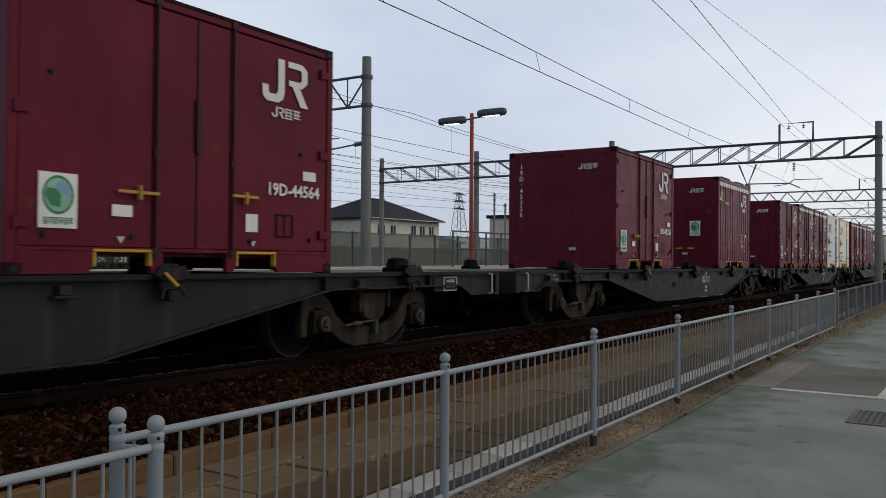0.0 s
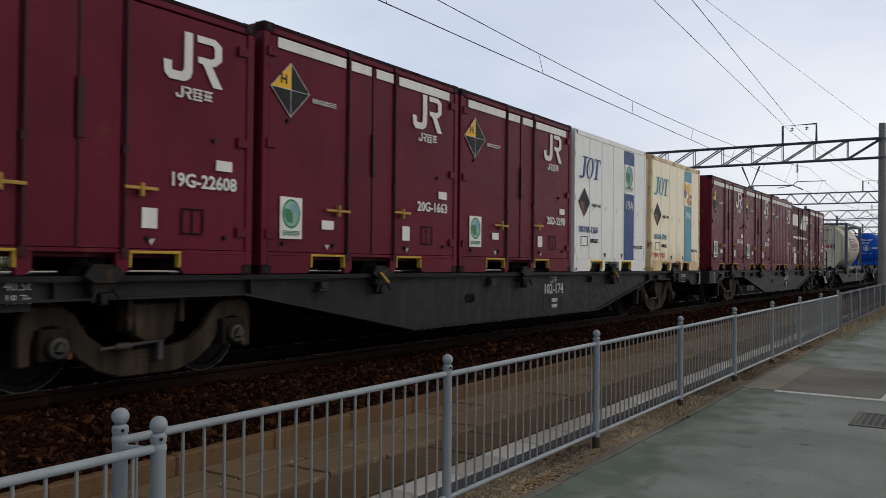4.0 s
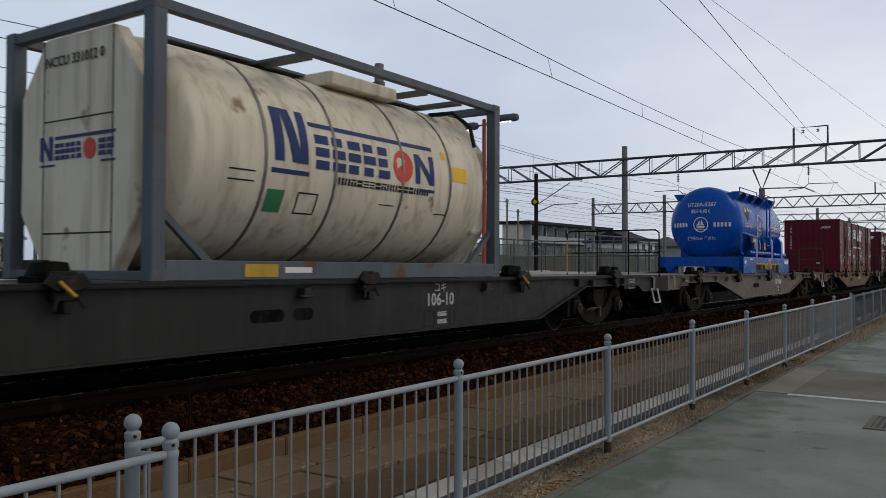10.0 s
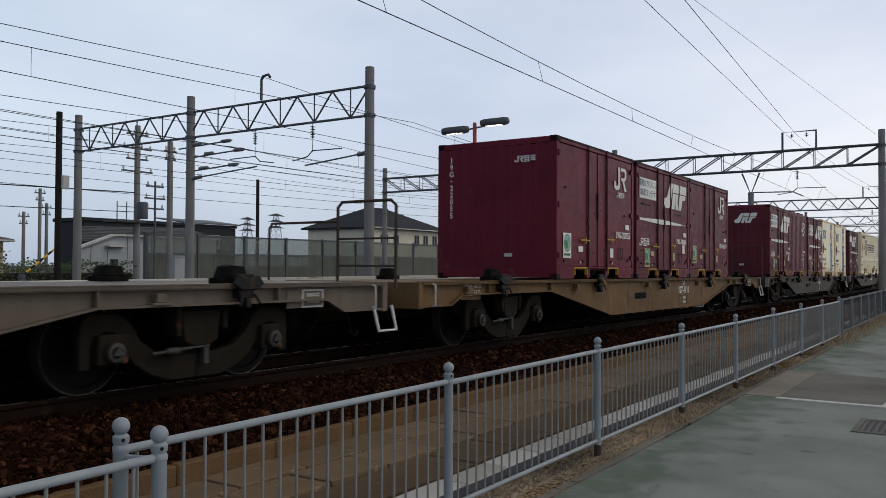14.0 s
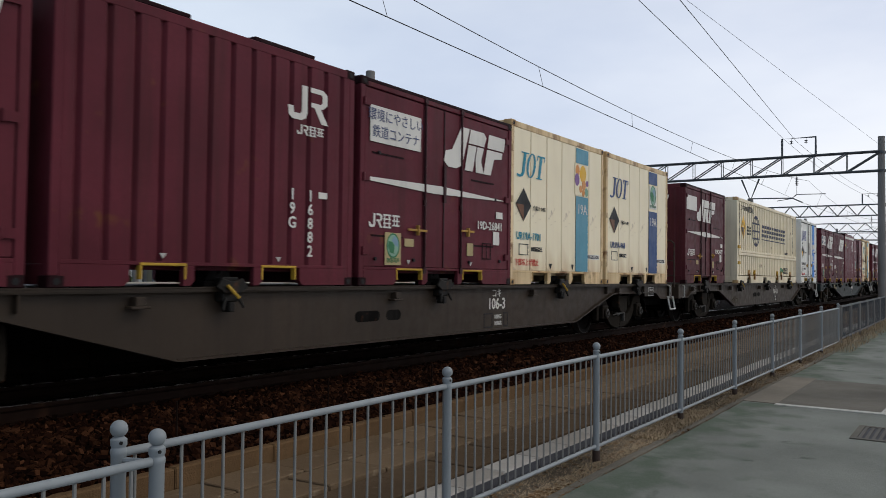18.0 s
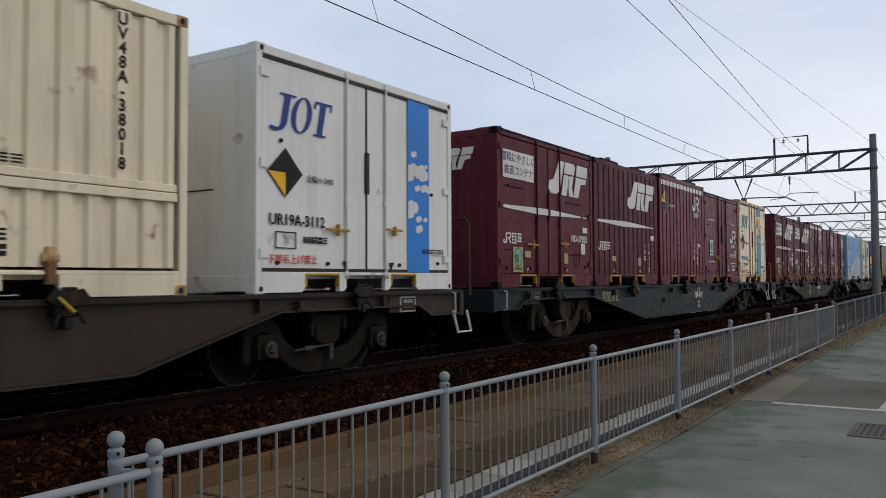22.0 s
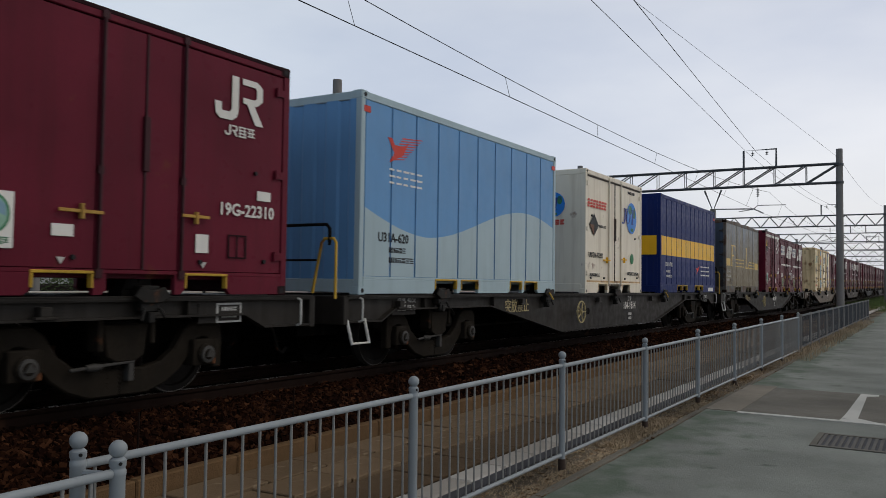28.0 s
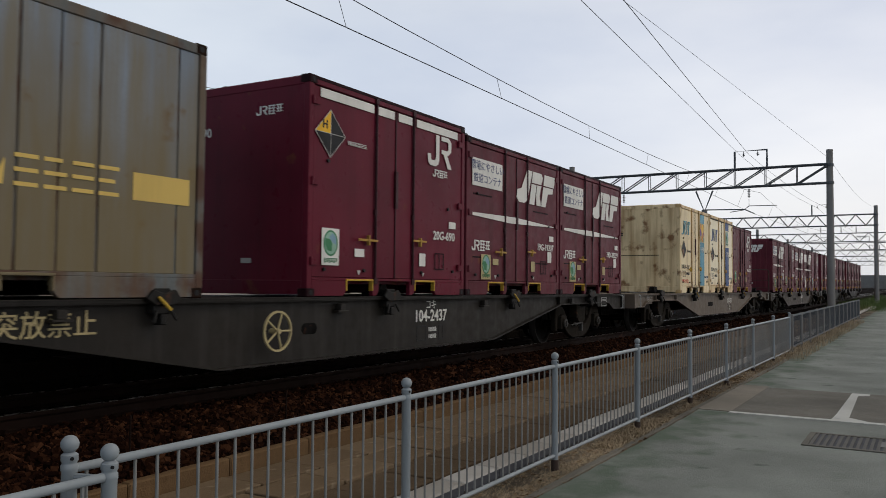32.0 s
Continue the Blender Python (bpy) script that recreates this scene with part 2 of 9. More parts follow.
LABEL_GREEN = paint("label_green", (0.045, 0.20, 0.09), 0.5, var=0.25)
LABEL_BLUE = paint("label_blue", (0.20, 0.33, 0.42), 0.5, var=0.2)
LABEL_TAN = paint("faded_label", (0.46, 0.37, 0.19), 0.55, var=0.15, streak=0.3)
RUST_PRINT = paint("rust_brown_print", (0.16, 0.065, 0.03), 0.5, var=0.35, streak=0.4)
ORANGE = paint("orange_spot", (0.72, 0.30, 0.08), 0.45, var=0.2)
PURPLE = paint("purple_spot", (0.24, 0.12, 0.32), 0.45, var=0.2)
STEEL = paint("worn_steel", (0.10, 0.093, 0.088), 0.45, 0.5, var=0.3, rust=0.2)
# wheel, bogie and underframe bases lowered to carry the shade below the deck
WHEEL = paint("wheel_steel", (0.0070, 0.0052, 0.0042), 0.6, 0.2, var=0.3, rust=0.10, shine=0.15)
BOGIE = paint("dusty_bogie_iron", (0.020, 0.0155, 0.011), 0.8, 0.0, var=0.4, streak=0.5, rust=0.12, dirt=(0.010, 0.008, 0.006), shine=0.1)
BOGIE_TAN = paint("tan_dusted_bogie_iron", (0.066, 0.048, 0.031), 0.75, 0.0, var=0.5, fine=2.0, streak=0.8, rust=0.15, dirt=(0.012, 0.009, 0.007), streak_from=0.36, shine=0.1)
RIM = paint("dull_wheel_rim", (0.10, 0.09, 0.08), 0.5, 0.6, var=0.3)
AXLE_CAP = paint("grey_axle_cap", (0.055, 0.052, 0.048), 0.55, 0.2, var=0.3, streak=0.3)
# deck shade is put into this black; rails and hoses share it
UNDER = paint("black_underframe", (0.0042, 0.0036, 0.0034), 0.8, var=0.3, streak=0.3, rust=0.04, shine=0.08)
FAINT = paint("worn_away_lettering", (0.11, 0.085, 0.055), 0.6, var=0.4, streak=0.7, dirt=(0.04, 0.03, 0.02))
LOCK = paint("oily_lock_iron", (0.013, 0.0115, 0.010), 0.55, 0.2, var=0.4, rust=0.12)
SILLS = {
    "dark": paint("dark_grey_wagon_paint", (0.0135, 0.0136, 0.0120), 0.55, var=0.2, streak=0.4, rust=0.0),
    "brown": paint("brown_wagon_paint", (0.041, 0.0285, 0.0195), 0.5, var=0.2, streak=0.45, rust=0.0, dirt=(0.022, 0.014, 0.010)),
    "olive": paint("grey_brown_wagon_paint", (0.0165, 0.0132, 0.0100), 0.55, var=0.2, streak=0.4, rust=0.0),
    "grey": paint("grey_wagon_paint", (0.021, 0.0195, 0.0175), 0.5, var=0.18, streak=0.4, rust=0.0),
    "tan": paint("beige_grey_wagon_paint", (0.132, 0.103, 0.077), 0.5, var=0.15, streak=0.4, rust=0.0, dirt=(0.075, 0.050, 0.034)),
    "rust": paint("rusty_ochre_wagon_paint", (0.140, 0.079, 0.031), 0.6, var=0.25, streak=0.5, rust=0.2, dirt=(0.075, 0.040, 0.019), rust_col=(0.075, 0.036, 0.016)),
    "blue": paint("blue_grey_wagon_paint", (0.0145, 0.022, 0.023), 0.5, var=0.18, streak=0.35, rust=0.0),
}
# bars are a darker, less blue grey than posts and rails
FENCE_BAR = paint("grey_fence_bar_paint", (0.235, 0.235, 0.228), 0.45, var=0.2, rust=0.06, streak=0.4, dirt=(0.13, 0.105, 0.08))
FENCE = paint("blue_grey_fence_paint", (0.275, 0.302, 0.320), 0.38, var=0.12, rust=0.03, streak=0.18)
ASPHALT = paint("green_grey_asphalt", (0.232, 0.248, 0.228), 0.85, var=0.26, fine=26.0, bump=0.5, bump_scale=260, rust=0.02, rust_col=(0.10, 0.12, 0.10))
PATCH = paint("brown_asphalt", (0.155, 0.146, 0.126), 0.85, var=0.25, fine=3.0, bump=0.4, bump_scale=200)
ROADLINE = paint("road_marking", (0.50, 0.50, 0.47), 0.7, var=0.15, rust=0.12, rust_col=(0.12, 0.13, 0.12))
SOIL = paint("dry_soil", (0.060, 0.042, 0.030), 0.95, var=0.4, fine=6, bump=1.0, bump_scale=45, shine=0.05)
VERGE = paint("littered_soil", (0.150, 0.122, 0.092), 0.95, var=0.55, fine=8, bump=1.0, bump_scale=60, shine=0.06)
GROUND = paint("yard_ground", (0.07, 0.058, 0.045), 0.95, var=0.3, fine=2, bump=0.6, bump_scale=25)
# brown stone taken almost to black: the train's shade is in this colour
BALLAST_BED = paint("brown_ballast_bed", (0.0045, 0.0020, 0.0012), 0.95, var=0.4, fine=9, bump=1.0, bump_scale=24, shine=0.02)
SLAB = paint("stained_concrete_slab", (0.225, 0.158, 0.098), 0.9, var=0.34, fine=9, bump=0.6, bump_scale=70, per_object=0.5, dirt=(0.10, 0.066, 0.038), rust=0.28, rust_col=(0.38, 0.30, 0.21), shine=0.1)
SLAB_DARK = paint("dark_stained_slab", (0.135, 0.092, 0.056), 0.9, var=0.36, fine=9, bump=0.6, bump_scale=70, per_object=0.45, dirt=(0.060, 0.042, 0.026), rust=0.24, rust_col=(0.26, 0.20, 0.14), shine=0.1)
CURB = paint("stained_kerb_concrete", (0.150, 0.090, 0.045), 0.9, var=0.34, fine=5, bump=0.5, bump_scale=60, per_object=0.3, dirt=(0.08, 0.05, 0.03), shine=0.08)
PALE = paint("pale_concrete", (0.50, 0.475, 0.44), 0.85, var=0.22, fine=5, bump=0.4, bump_scale=80, per_object=0.6, dirt=(0.22, 0.195, 0.16), rust=0.3, rust_col=(0.13, 0.11, 0.085))
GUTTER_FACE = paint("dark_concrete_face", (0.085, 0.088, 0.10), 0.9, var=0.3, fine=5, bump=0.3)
POST_FOOT = paint("rusty_post_foot", (0.045, 0.030, 0.024), 0.8, var=0.35, rust=0.2)
CONCRETE = paint("pole_concrete", (0.22, 0.21, 0.20), 0.8, var=0.12, fine=3, streak=0.2, bump=0.15)
GANTRY = paint("galvanised_grey", (0.100, 0.108, 0.118), 0.55, 0.3, var=0.2, rust=0.03)
WIRE = paint("dark_wire", (0.03, 0.031, 0.034), 0.5, 0.3, var=0.1)
INSULATOR = paint("brown_grey_porcelain", (0.15, 0.15, 0.155), 0.3, var=0.15)
RAILS = paint("rusty_rail_side", (0.014, 0.0066, 0.0042), 0.7, 0.1, var=0.3, rust=0.2, rust_col=(0.05, 0.022, 0.012), shine=0.08)
RAIL_TOP = paint("polished_rail_head", (0.30, 0.28, 0.26), 0.25, 0.9, var=0.1)
# concrete coloured far too dark, with the shade under the wagons included
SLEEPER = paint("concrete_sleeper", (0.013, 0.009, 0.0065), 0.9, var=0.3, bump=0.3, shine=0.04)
DRY_GRASS = paint("dry_grass", (0.40, 0.31, 0.205), 0.9, var=0.45, fine=8)
LITTER = paint("dry_leaf", (0.20, 0.125, 0.065), 0.85, var=0.55, fine=3)
LEAF = paint("hedge_leaf", (0.055, 0.085, 0.028), 0.7, var=0.4, fine=9)
GRASS = paint("green_grass", (0.085, 0.13, 0.035), 0.85, var=0.35, fine=9)



def add_moss(m):
    """Dark green moss in ragged patches that creep in from the edge of the asphalt."""
    n, l = m.node_tree.nodes, m.node_tree.links
    b = n["Principled BSDF"]
    old = b.inputs["Base Color"].links[0].from_socket
    co, sep = n.new("ShaderNodeTexCoord"), n.new("ShaderNodeSeparateXYZ")
    l.new(co.outputs["Object"], sep.inputs[0])
    noise_tex = n.new("ShaderNodeTexNoise")
    noise_tex.inputs["Scale"].default_value, noise_tex.inputs["Detail"].default_value = 2.4, 7
    l.new(co.outputs["Object"], noise_tex.inputs["Vector"])
    near, sharp, both, mix = n.new("ShaderNodeMapRange"), n.new("ShaderNodeMapRange"), n.new("ShaderNodeMath"), n.new("ShaderNodeMix")
    for node, vals in ((near, (1.5, 2.58, 0.0, 0.32)), (sharp, (0.62, 0.86, 0.0, 0.75))):
        for k, val in enumerate(vals):
            node.inputs[k + 1].default_value = val
    l.new(sep.outputs[1], near.inputs[0])
    both.operation = "ADD"
    l.new(near.outputs[0], both.inputs[0])
    l.new(noise_tex.outputs[0], both.inputs[1])
    l.new(both.outputs[0], sharp.inputs[0])
    mix.data_type = "RGBA"
    l.new(sharp.outputs[0], mix.inputs[0])
    l.new(old, mix.inputs[6])
    mix.inputs[7].default_value = (0.088, 0.125, 0.086, 1)
    l.new(mix.outputs[2], b.inputs["Base Color"])


add_moss(ASPHALT)


# ---- geometry ----
class G:
    """A mesh in the making: plain lists of corners and faces."""

    def __init__(self):
        self.v, self.f = [], []

    def box(self, x0, x1, y0, y1, z0, z1):
        k = len(self.v)
        self.v += [(x0, y0, z0), (x1, y0, z0), (x1, y1, z0), (x0, y1, z0), (x0, y0, z1), (x1, y0, z1), (x1, y1, z1), (x0, y1, z1)]
        self.f += [tuple(k + i for i in q) for q in ((3, 2, 1, 0), (4, 5, 6, 7), (0, 1, 5, 4), (1, 2, 6, 5), (2, 3, 7, 6), (3, 0, 4, 7))]
        return self

    def rod(self, a, b, r, n=8, r2=None, caps=True):
        a, b = Vector(a), Vector(b)
        d = (b - a).normalized()
        s = d.cross(Vector((0, 0, 1)) if abs(d.z) < 0.9 else Vector((1, 0, 0))).normalized()
        t = d.cross(s)
        k, r2 = len(self.v), r if r2 is None else r2
        for p, q in ((a, r), (b, r2)):
            for i in range(n):
                w = 2 * math.pi * i / n
                self.v.append(tuple(p + (s * math.cos(w) + t * math.sin(w)) * q))
        for i in range(n):
            j = (i + 1) % n
            self.f.append((k + i, k + n + i, k + n + j, k + j))
        if caps:
            self.f += [tuple(k + i for i in range(n)), tuple(k + n + i for i in reversed(range(n)))]
        return self

    def path(self, pts, r, n=6):
        """A bent tube through the points, in one piece."""
        pts = [Vector(p) for p in pts]
        k, m = len(self.v), len(pts)
        dirs = [(b - a).normalized() for a, b in zip(pts, pts[1:])]
        s = dirs[0].cross(Vector((0, 0, 1)) if abs(dirs[0].z) < 0.9 else Vector((1, 0, 0))).normalized()
        for i, p in enumerate(pts):
            d0, d1 = dirs[max(0, i - 1)], dirs[min(i, m - 2)]
            d = (d0 + d1).normalized()
            s = (s - d * s.dot(d)).normalized()
            t = d.cross(s)
            for j in range(n):
                w = 2 * math.pi * j / n
                self.v.append(tuple(p + (s * math.cos(w) + t * math.sin(w)) * r))
        for i in range(m - 1):
            for j in range(n):
                q = (j + 1) % n
                self.f.append((k + i * n + j, k + (i + 1) * n + j, k + (i + 1) * n + q, k + i * n + q))
        self.f += [tuple(k + i for i in range(n)), tuple(k + (m - 1) * n + i for i in reversed(range(n)))]
        return self

    def prism(self, pts, axis, lo, hi):
        """A flat outline, extruded along an axis: 'y': pts are (x, z); 'x': (y, z); 'z': (x, y)."""
        n, k = len(pts), len(self.v)
        put = {"y": lambda p, w: (p[0], w, p[1]), "x": lambda p, w: (w, p[0], p[1]), "z": lambda p, w: (p[0], p[1], w)}[axis]
        self.v += [put(p, lo) for p in pts] + [put(p, hi) for p in pts]
        self.f += [tuple(k + i for i in range(n)), tuple(k + n + i for i in reversed(range(n)))]
        self.f += [(k + i, k + n + i, k + n + (i + 1) % n, k + (i + 1) % n) for i in range(n)]
        return self

    def lathe(self, prof, n=16, axis="z", at=(0, 0, 0), closed=False):
        """A profile of (radius, height) turned about an axis; closed: the profile is a loop, as of a ring."""
        k = len(self.v)
        for r, h in prof:
            for i in range(n):
                w = 2 * math.pi * i / n
                c, s = r * math.cos(w), r * math.sin(w)
                p = {"z": (c, s, h), "y": (c, h, s), "x": (h, c, s)}[axis]
                self.v.append(tuple(p[q] + at[q] for q in range(3)))
        m = len(prof)
        for j in range(m - 1):
            for i in range(n):
                q = (i + 1) % n
                self.f.append((k + j * n + i, k + j * n + q, k + (j + 1) * n + q, k + (j + 1) * n + i))
        if closed:
            self.f += [(k + (m - 1) * n + i, k + (m - 1) * n + (i + 1) % n, k + (i + 1) % n, k + i) for i in range(n)]
        else:
            self.f += [tuple(k + i for i in reversed(range(n))), tuple(k + (m - 1) * n + i for i in range(n))]
        return self

    def mesh(self, bevel=0.0, smooth=False):
        me = bpy.data.meshes.new("shape")
        me.from_pydata(self.v, [], self.f)
        bm = bmesh.new()
        bm.from_mesh(me)
        bmesh.ops.recalc_face_normals(bm, faces=bm.faces)
        if bevel:
            bmesh.ops.bevel(bm, geom=[e for e in bm.edges if e.calc_face_angle(0) > 0.6], offset=bevel, segments=1, affect="EDGES", clamp_overlap=True)
        bm.to_mesh(me)
        bm.free()
        if smooth:
            for p in me.polygons:
                p.use_smooth = True
            me.set_sharp_from_angle(angle=radians(40))
        return me


CACHE = {}


def shared(key, make):
    if key not in CACHE:
        CACHE[key] = make()
    return CACHE[key]


def part(name, me, material, parent=None, label="", at=None):
    """One mesh object under a thing or a part; meshes may be shared, the material sits on the object."""
    if isinstance(me, G):
        me = me.mesh()
    if not me.materials:
        me.materials.append(None)
    ob = new(name, me)
    ob.material_slots[0].link = "OBJECT"
    ob.material_slots[0].material = material
    ob.parent = parent
    if at is not None:
        ob.matrix_basis = at if isinstance(at, Matrix) else pose(*at)
    return tagged(ob, label) if label else ob


def thing(name, label, category, group="", at=(0, 0, 0)):
    ob = new(name)
    ob.empty_display_size = 0.3
    ob.matrix_basis = at if isinstance(at, Matrix) else pose(*at)
    return tagged(ob, label, category, group)


def letters(s, size, bold=0.0, align="CENTER"):
    """Writing as a mesh, upright in x and y, at its own centre line."""
    def make():
        cu = bpy.data.curves.new("writing", "FONT")
        cu.body, cu.size, cu.align_x, cu.align_y, cu.offset, cu.extrude, cu.resolution_u = s, size, align, "CENTER", bold, 0.0015, 2
        ob = new("writing", cu)
        bpy.context.view_layer.update()
        me = bpy.data.meshes.new_from_object(ob.evaluated_get(bpy.context.evaluated_depsgraph_get()))
        bpy.data.objects.remove(ob)
        return me
    return shared(("text", s, size, bold, align), make)


def structure(name, me, material, label, category="", at=None):
    ob = part(name, me, material, None, label, at)
    return tagged(ob, "", category, "", "structure")


# ---- ground and track ----
structure("ground", G().box(-900, 1500, -700, 1500, -1.0, -0.42), GROUND, "bare yard ground that runs to the horizon", "ground")
LOT_Z = -0.35
erng = random.Random(21)
edge = [(-30 + 0.22 * i, 2.59 + erng.uniform(-0.008, 0.008) + 0.012 * math.sin(i * 0.17)) for i in range(546)]
lot, m = G(), len(edge)
for z in (LOT_Z, -0.8):
    lot.v += [(x, -60, z) for x, y in edge] + [(x, y, z) for x, y in edge]
for i in range(m - 1):
    lot.f += [(i, i + 1, m + i + 1, m + i), (m + i, m + i + 1, 3 * m + i + 1, 3 * m + i)]
structure("car_park", lot, ASPHALT, "green-grey worn asphalt of a car park", "car park")
EDGING = paint("worn_edging_concrete", (0.150, 0.138, 0.115), 0.9, var=0.3, fine=6, bump=0.5, bump_scale=70, rust=0.2, rust_col=(0.09, 0.085, 0.06))
structure("edging_strip", G().box(-30, 60, 2.622, 2.705, -0.8, LOT_Z - 0.003).mesh(0.01), EDGING, "narrow worn concrete edging of the car park", "edging")
structure("verge", G().box(-30, 60, 2.45, 3.125, -0.8, LOT_Z - 0.015), VERGE, "strip of dry soil under the fence", "verge")
# ballast bed with sloping shoulder
BED_TOP = RAIL - 0.175
bed, section = G(), [(5.0, -0.9, 0), (5.0, -0.22, 1), (5.95, BED_TOP, 1), (12.0, BED_TOP, 1), (13.8, BED_TOP, 0), (30.5, BED_TOP, 0), (31.5, -0.9, 0)]
for x in (-60, LEVEL_FROM, 400):
    bed.v += [(x, y, z + grade(x) * f) for y, z, f in section]
bed.f += [(7 * k + i, 7 * k + (i + 1) % 7, 7 * k + 7 + (i + 1) % 7, 7 * k + 7 + i) for k in (0, 1) for i in range(7)] + [tuple(range(7)), tuple(range(20, 13, -1))]
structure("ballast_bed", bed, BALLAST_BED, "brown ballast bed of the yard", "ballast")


def build_track(y, x0, x1, sleepers, fall=False):
    """Two rails on concrete sleepers."""
    track = thing("railway_track", "narrow-gauge track with rusty rails on concrete sleepers", "track", "yard tracks", (0, y, 0))
    head = [(-0.032, 0), (-0.032, -0.035), (-0.01, -0.05), (-0.01, -0.125), (-0.061, -0.14), (-0.061, -0.153), (0.061, -0.153), (0.061, -0.14), (0.01, -0.125), (0.01, -0.05), (0.032, -0.035), (0.032, 0)]
    slope = math.degrees(math.atan(FALL)) if fall else 0.0
    stretches = ((x0, LEVEL_FROM, slope), (LEVEL_FROM, x1, 0.0)) if fall else ((x0, x1, 0.0),)
    for a, b, tilt in stretches:
        for s in (-0.565, 0.565):
            rail = part("rail", shared(("rail", a, b), lambda: G().prism(head, "x", 0, b - a).mesh(0.004)), RAILS, track, at=(a, s, RAIL + (grade(a) if fall else 0), 0, tilt, 0))
            if y < 9:
                part("rail_head", shared(("railhead", a, b), lambda: G().box(0, b - a, -0.026, 0.026, 0.0015, 0.0035)), RAIL_TOP, rail, "polished running surface")
    me = shared("sleeper", lambda: G().prism([(-1.0, -0.2), (-1.0, -0.03), (-0.9, -0.005), (0.9, -0.005), (1.0, -0.03), (1.0, -0.2)], "x", -0.12, 0.12).mesh(0.01))
    for i in range(sleepers):
        x = 0.3 + i * 0.61
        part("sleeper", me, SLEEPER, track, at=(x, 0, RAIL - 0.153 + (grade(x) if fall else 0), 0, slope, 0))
    return track


build_track(TRACK, -60, 400, 60, True)
build_track(15.4, -60, 400, 20)
build_track(19.7, -60, 400, 20)

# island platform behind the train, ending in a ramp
# near-black stone: the wall's shade behind the wagons is part of the colour
MASONRY = paint("shade_toned_masonry", (0.014, 0.011, 0.009), 0.95, var=0.4, fine=4, bump=0.8, bump_scale=14, shine=0.03)
PAVING = paint("platform_paving", (0.36, 0.315, 0.255), 0.9, var=0.15, fine=3, bump=0.2)
platform = structure("platform", G().prism([(-60, -0.4), (31.5, -0.4), (31.5, -0.2), (27.0, 0.93), (-60, 0.93)], "y", 9.06, 13.68), MASONRY, "stone-faced island platform ending in a ramp, shade put into its colour", "platform")
part("platform_surface", G().prism([(-60, 0.93), (27.0, 0.93), (31.5, -0.2), (31.5, -0.13), (27.0, 1.0), (-60, 1.0)], "y", 9.1, 13.64), PAVING, platform, "pale worn platform paving")
for yy in (8.98, 13.46):
    part("coping", G().box(-60, 27.0, yy, yy + 0.3, 0.9, 1.03).mesh(0.01), PALE, platform, "pale concrete coping")
stone_me = [shared(("pstone", k), lambda: G().prism([(0.02, 0.02), (0.42 + 0.06 * k, 0.0), (0.46 + 0.06 * k, 0.24), (0.03, 0.26)], "y", -0.03, 0.05).mesh(0.02)) for k in range(3)]
srng = random.Random(8)
for i in range(58):
    for row in range(4):
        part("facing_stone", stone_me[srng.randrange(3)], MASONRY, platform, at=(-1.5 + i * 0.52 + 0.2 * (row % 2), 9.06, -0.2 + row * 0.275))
ramp_rail = thing("platform_railing", "grey tube railing round the platform's end", "railing", "", (0, 0, 0))
for k in range(7):
    for yy in (9.4, 13.3):
        part("post", shared("rpost", lambda: G().rod((0, 0, 0), (0, 0, 1.1), 0.028, 8).mesh()), GANTRY, ramp_rail, at=(21.0 + k * 1.0, yy, 1.0))
for yy in (9.4, 13.3):
    for z in (1.55, 2.08):
        part("rail", G().rod((21.0, yy, z), (27.0, yy, z), 0.025, 8), GANTRY, ramp_rail)
for z in (1.55, 2.08):
    part("rail", G().rod((27.0, 9.4, z), (27.0, 13.3, z), 0.025, 8), GANTRY, ramp_rail)

# kerb, slab path and pale gutter between the track and the fence
path_bed = structure("path_bed", G().box(-30, 60, 3.13, 4.99, -0.8, -0.335), SOIL, "dark soil under the slab path", "path")
N_SLAB = 40
rng = random.Random(5)
for i in range(N_SLAB):
    for row, (y0, w, z) in enumerate(((3.50, 0.52, -0.312), (4.045, 0.44, -0.296), (4.495, 0.43, -0.296))):
        me = shared(("slab", row), lambda: G().box(0.008, 0.70, 0.006, w - 0.006, -0.05, 0.0).mesh(0.007))
        part("slab", me, SLAB if row else SLAB_DARK, path_bed, at=(0.9 + i * 0.71 + row * 0.23, y0, z + rng.uniform(-0.007, 0.007), rng.uniform(-0.8, 0.8), rng.uniform(-0.6, 0.6), rng.uniform(-0.4, 0.4)))
    block = part("gutter_block", shared("gutter", lambda: G().box(0.004, 0.596, 0.0, 0.23, -0.14, 0.0).mesh(0.012)), PALE, path_bed, "pale concrete gutter block", at=(0.9 + i * 0.6, 3.135, -0.266 + rng.uniform(-0.005, 0.005)))
    # the front side of each pale block gets its own darker sheet
    part("block_face", shared("gutterface", lambda: G().box(0.008, 0.592, -0.005, -0.0005, -0.14, -0.014).mesh()), GUTTER_FACE, block, "thin dark sheet on the front face of the block")
rest = G()
for i in range(56):
    x = 0.9 + N_SLAB * 0.71 + i * 0.71
    for y0, y1 in ((3.506, 4.015), (4.05, 4.48), (4.50, 4.92)):
        rest.box(x + 0.007, x + 0.7, y0, y1, -0.35, -0.30)
tagged(part("far_slabs", rest, SLAB, path_bed), kind="stuff")
rest = G()
for i in range(70):
    rest.box(0.905 + (N_SLAB + i) * 0.6, 1.495 + (N_SLAB + i) * 0.6, 3.135, 3.365, -0.42, -0.266)
tagged(part("far_gutter_blocks", rest, PALE, path_bed), kind="stuff")
kerb = thing("kerb", "row of stained brown concrete kerb blocks holding the ballast", "kerb")
kerb["kind"] = "structure"
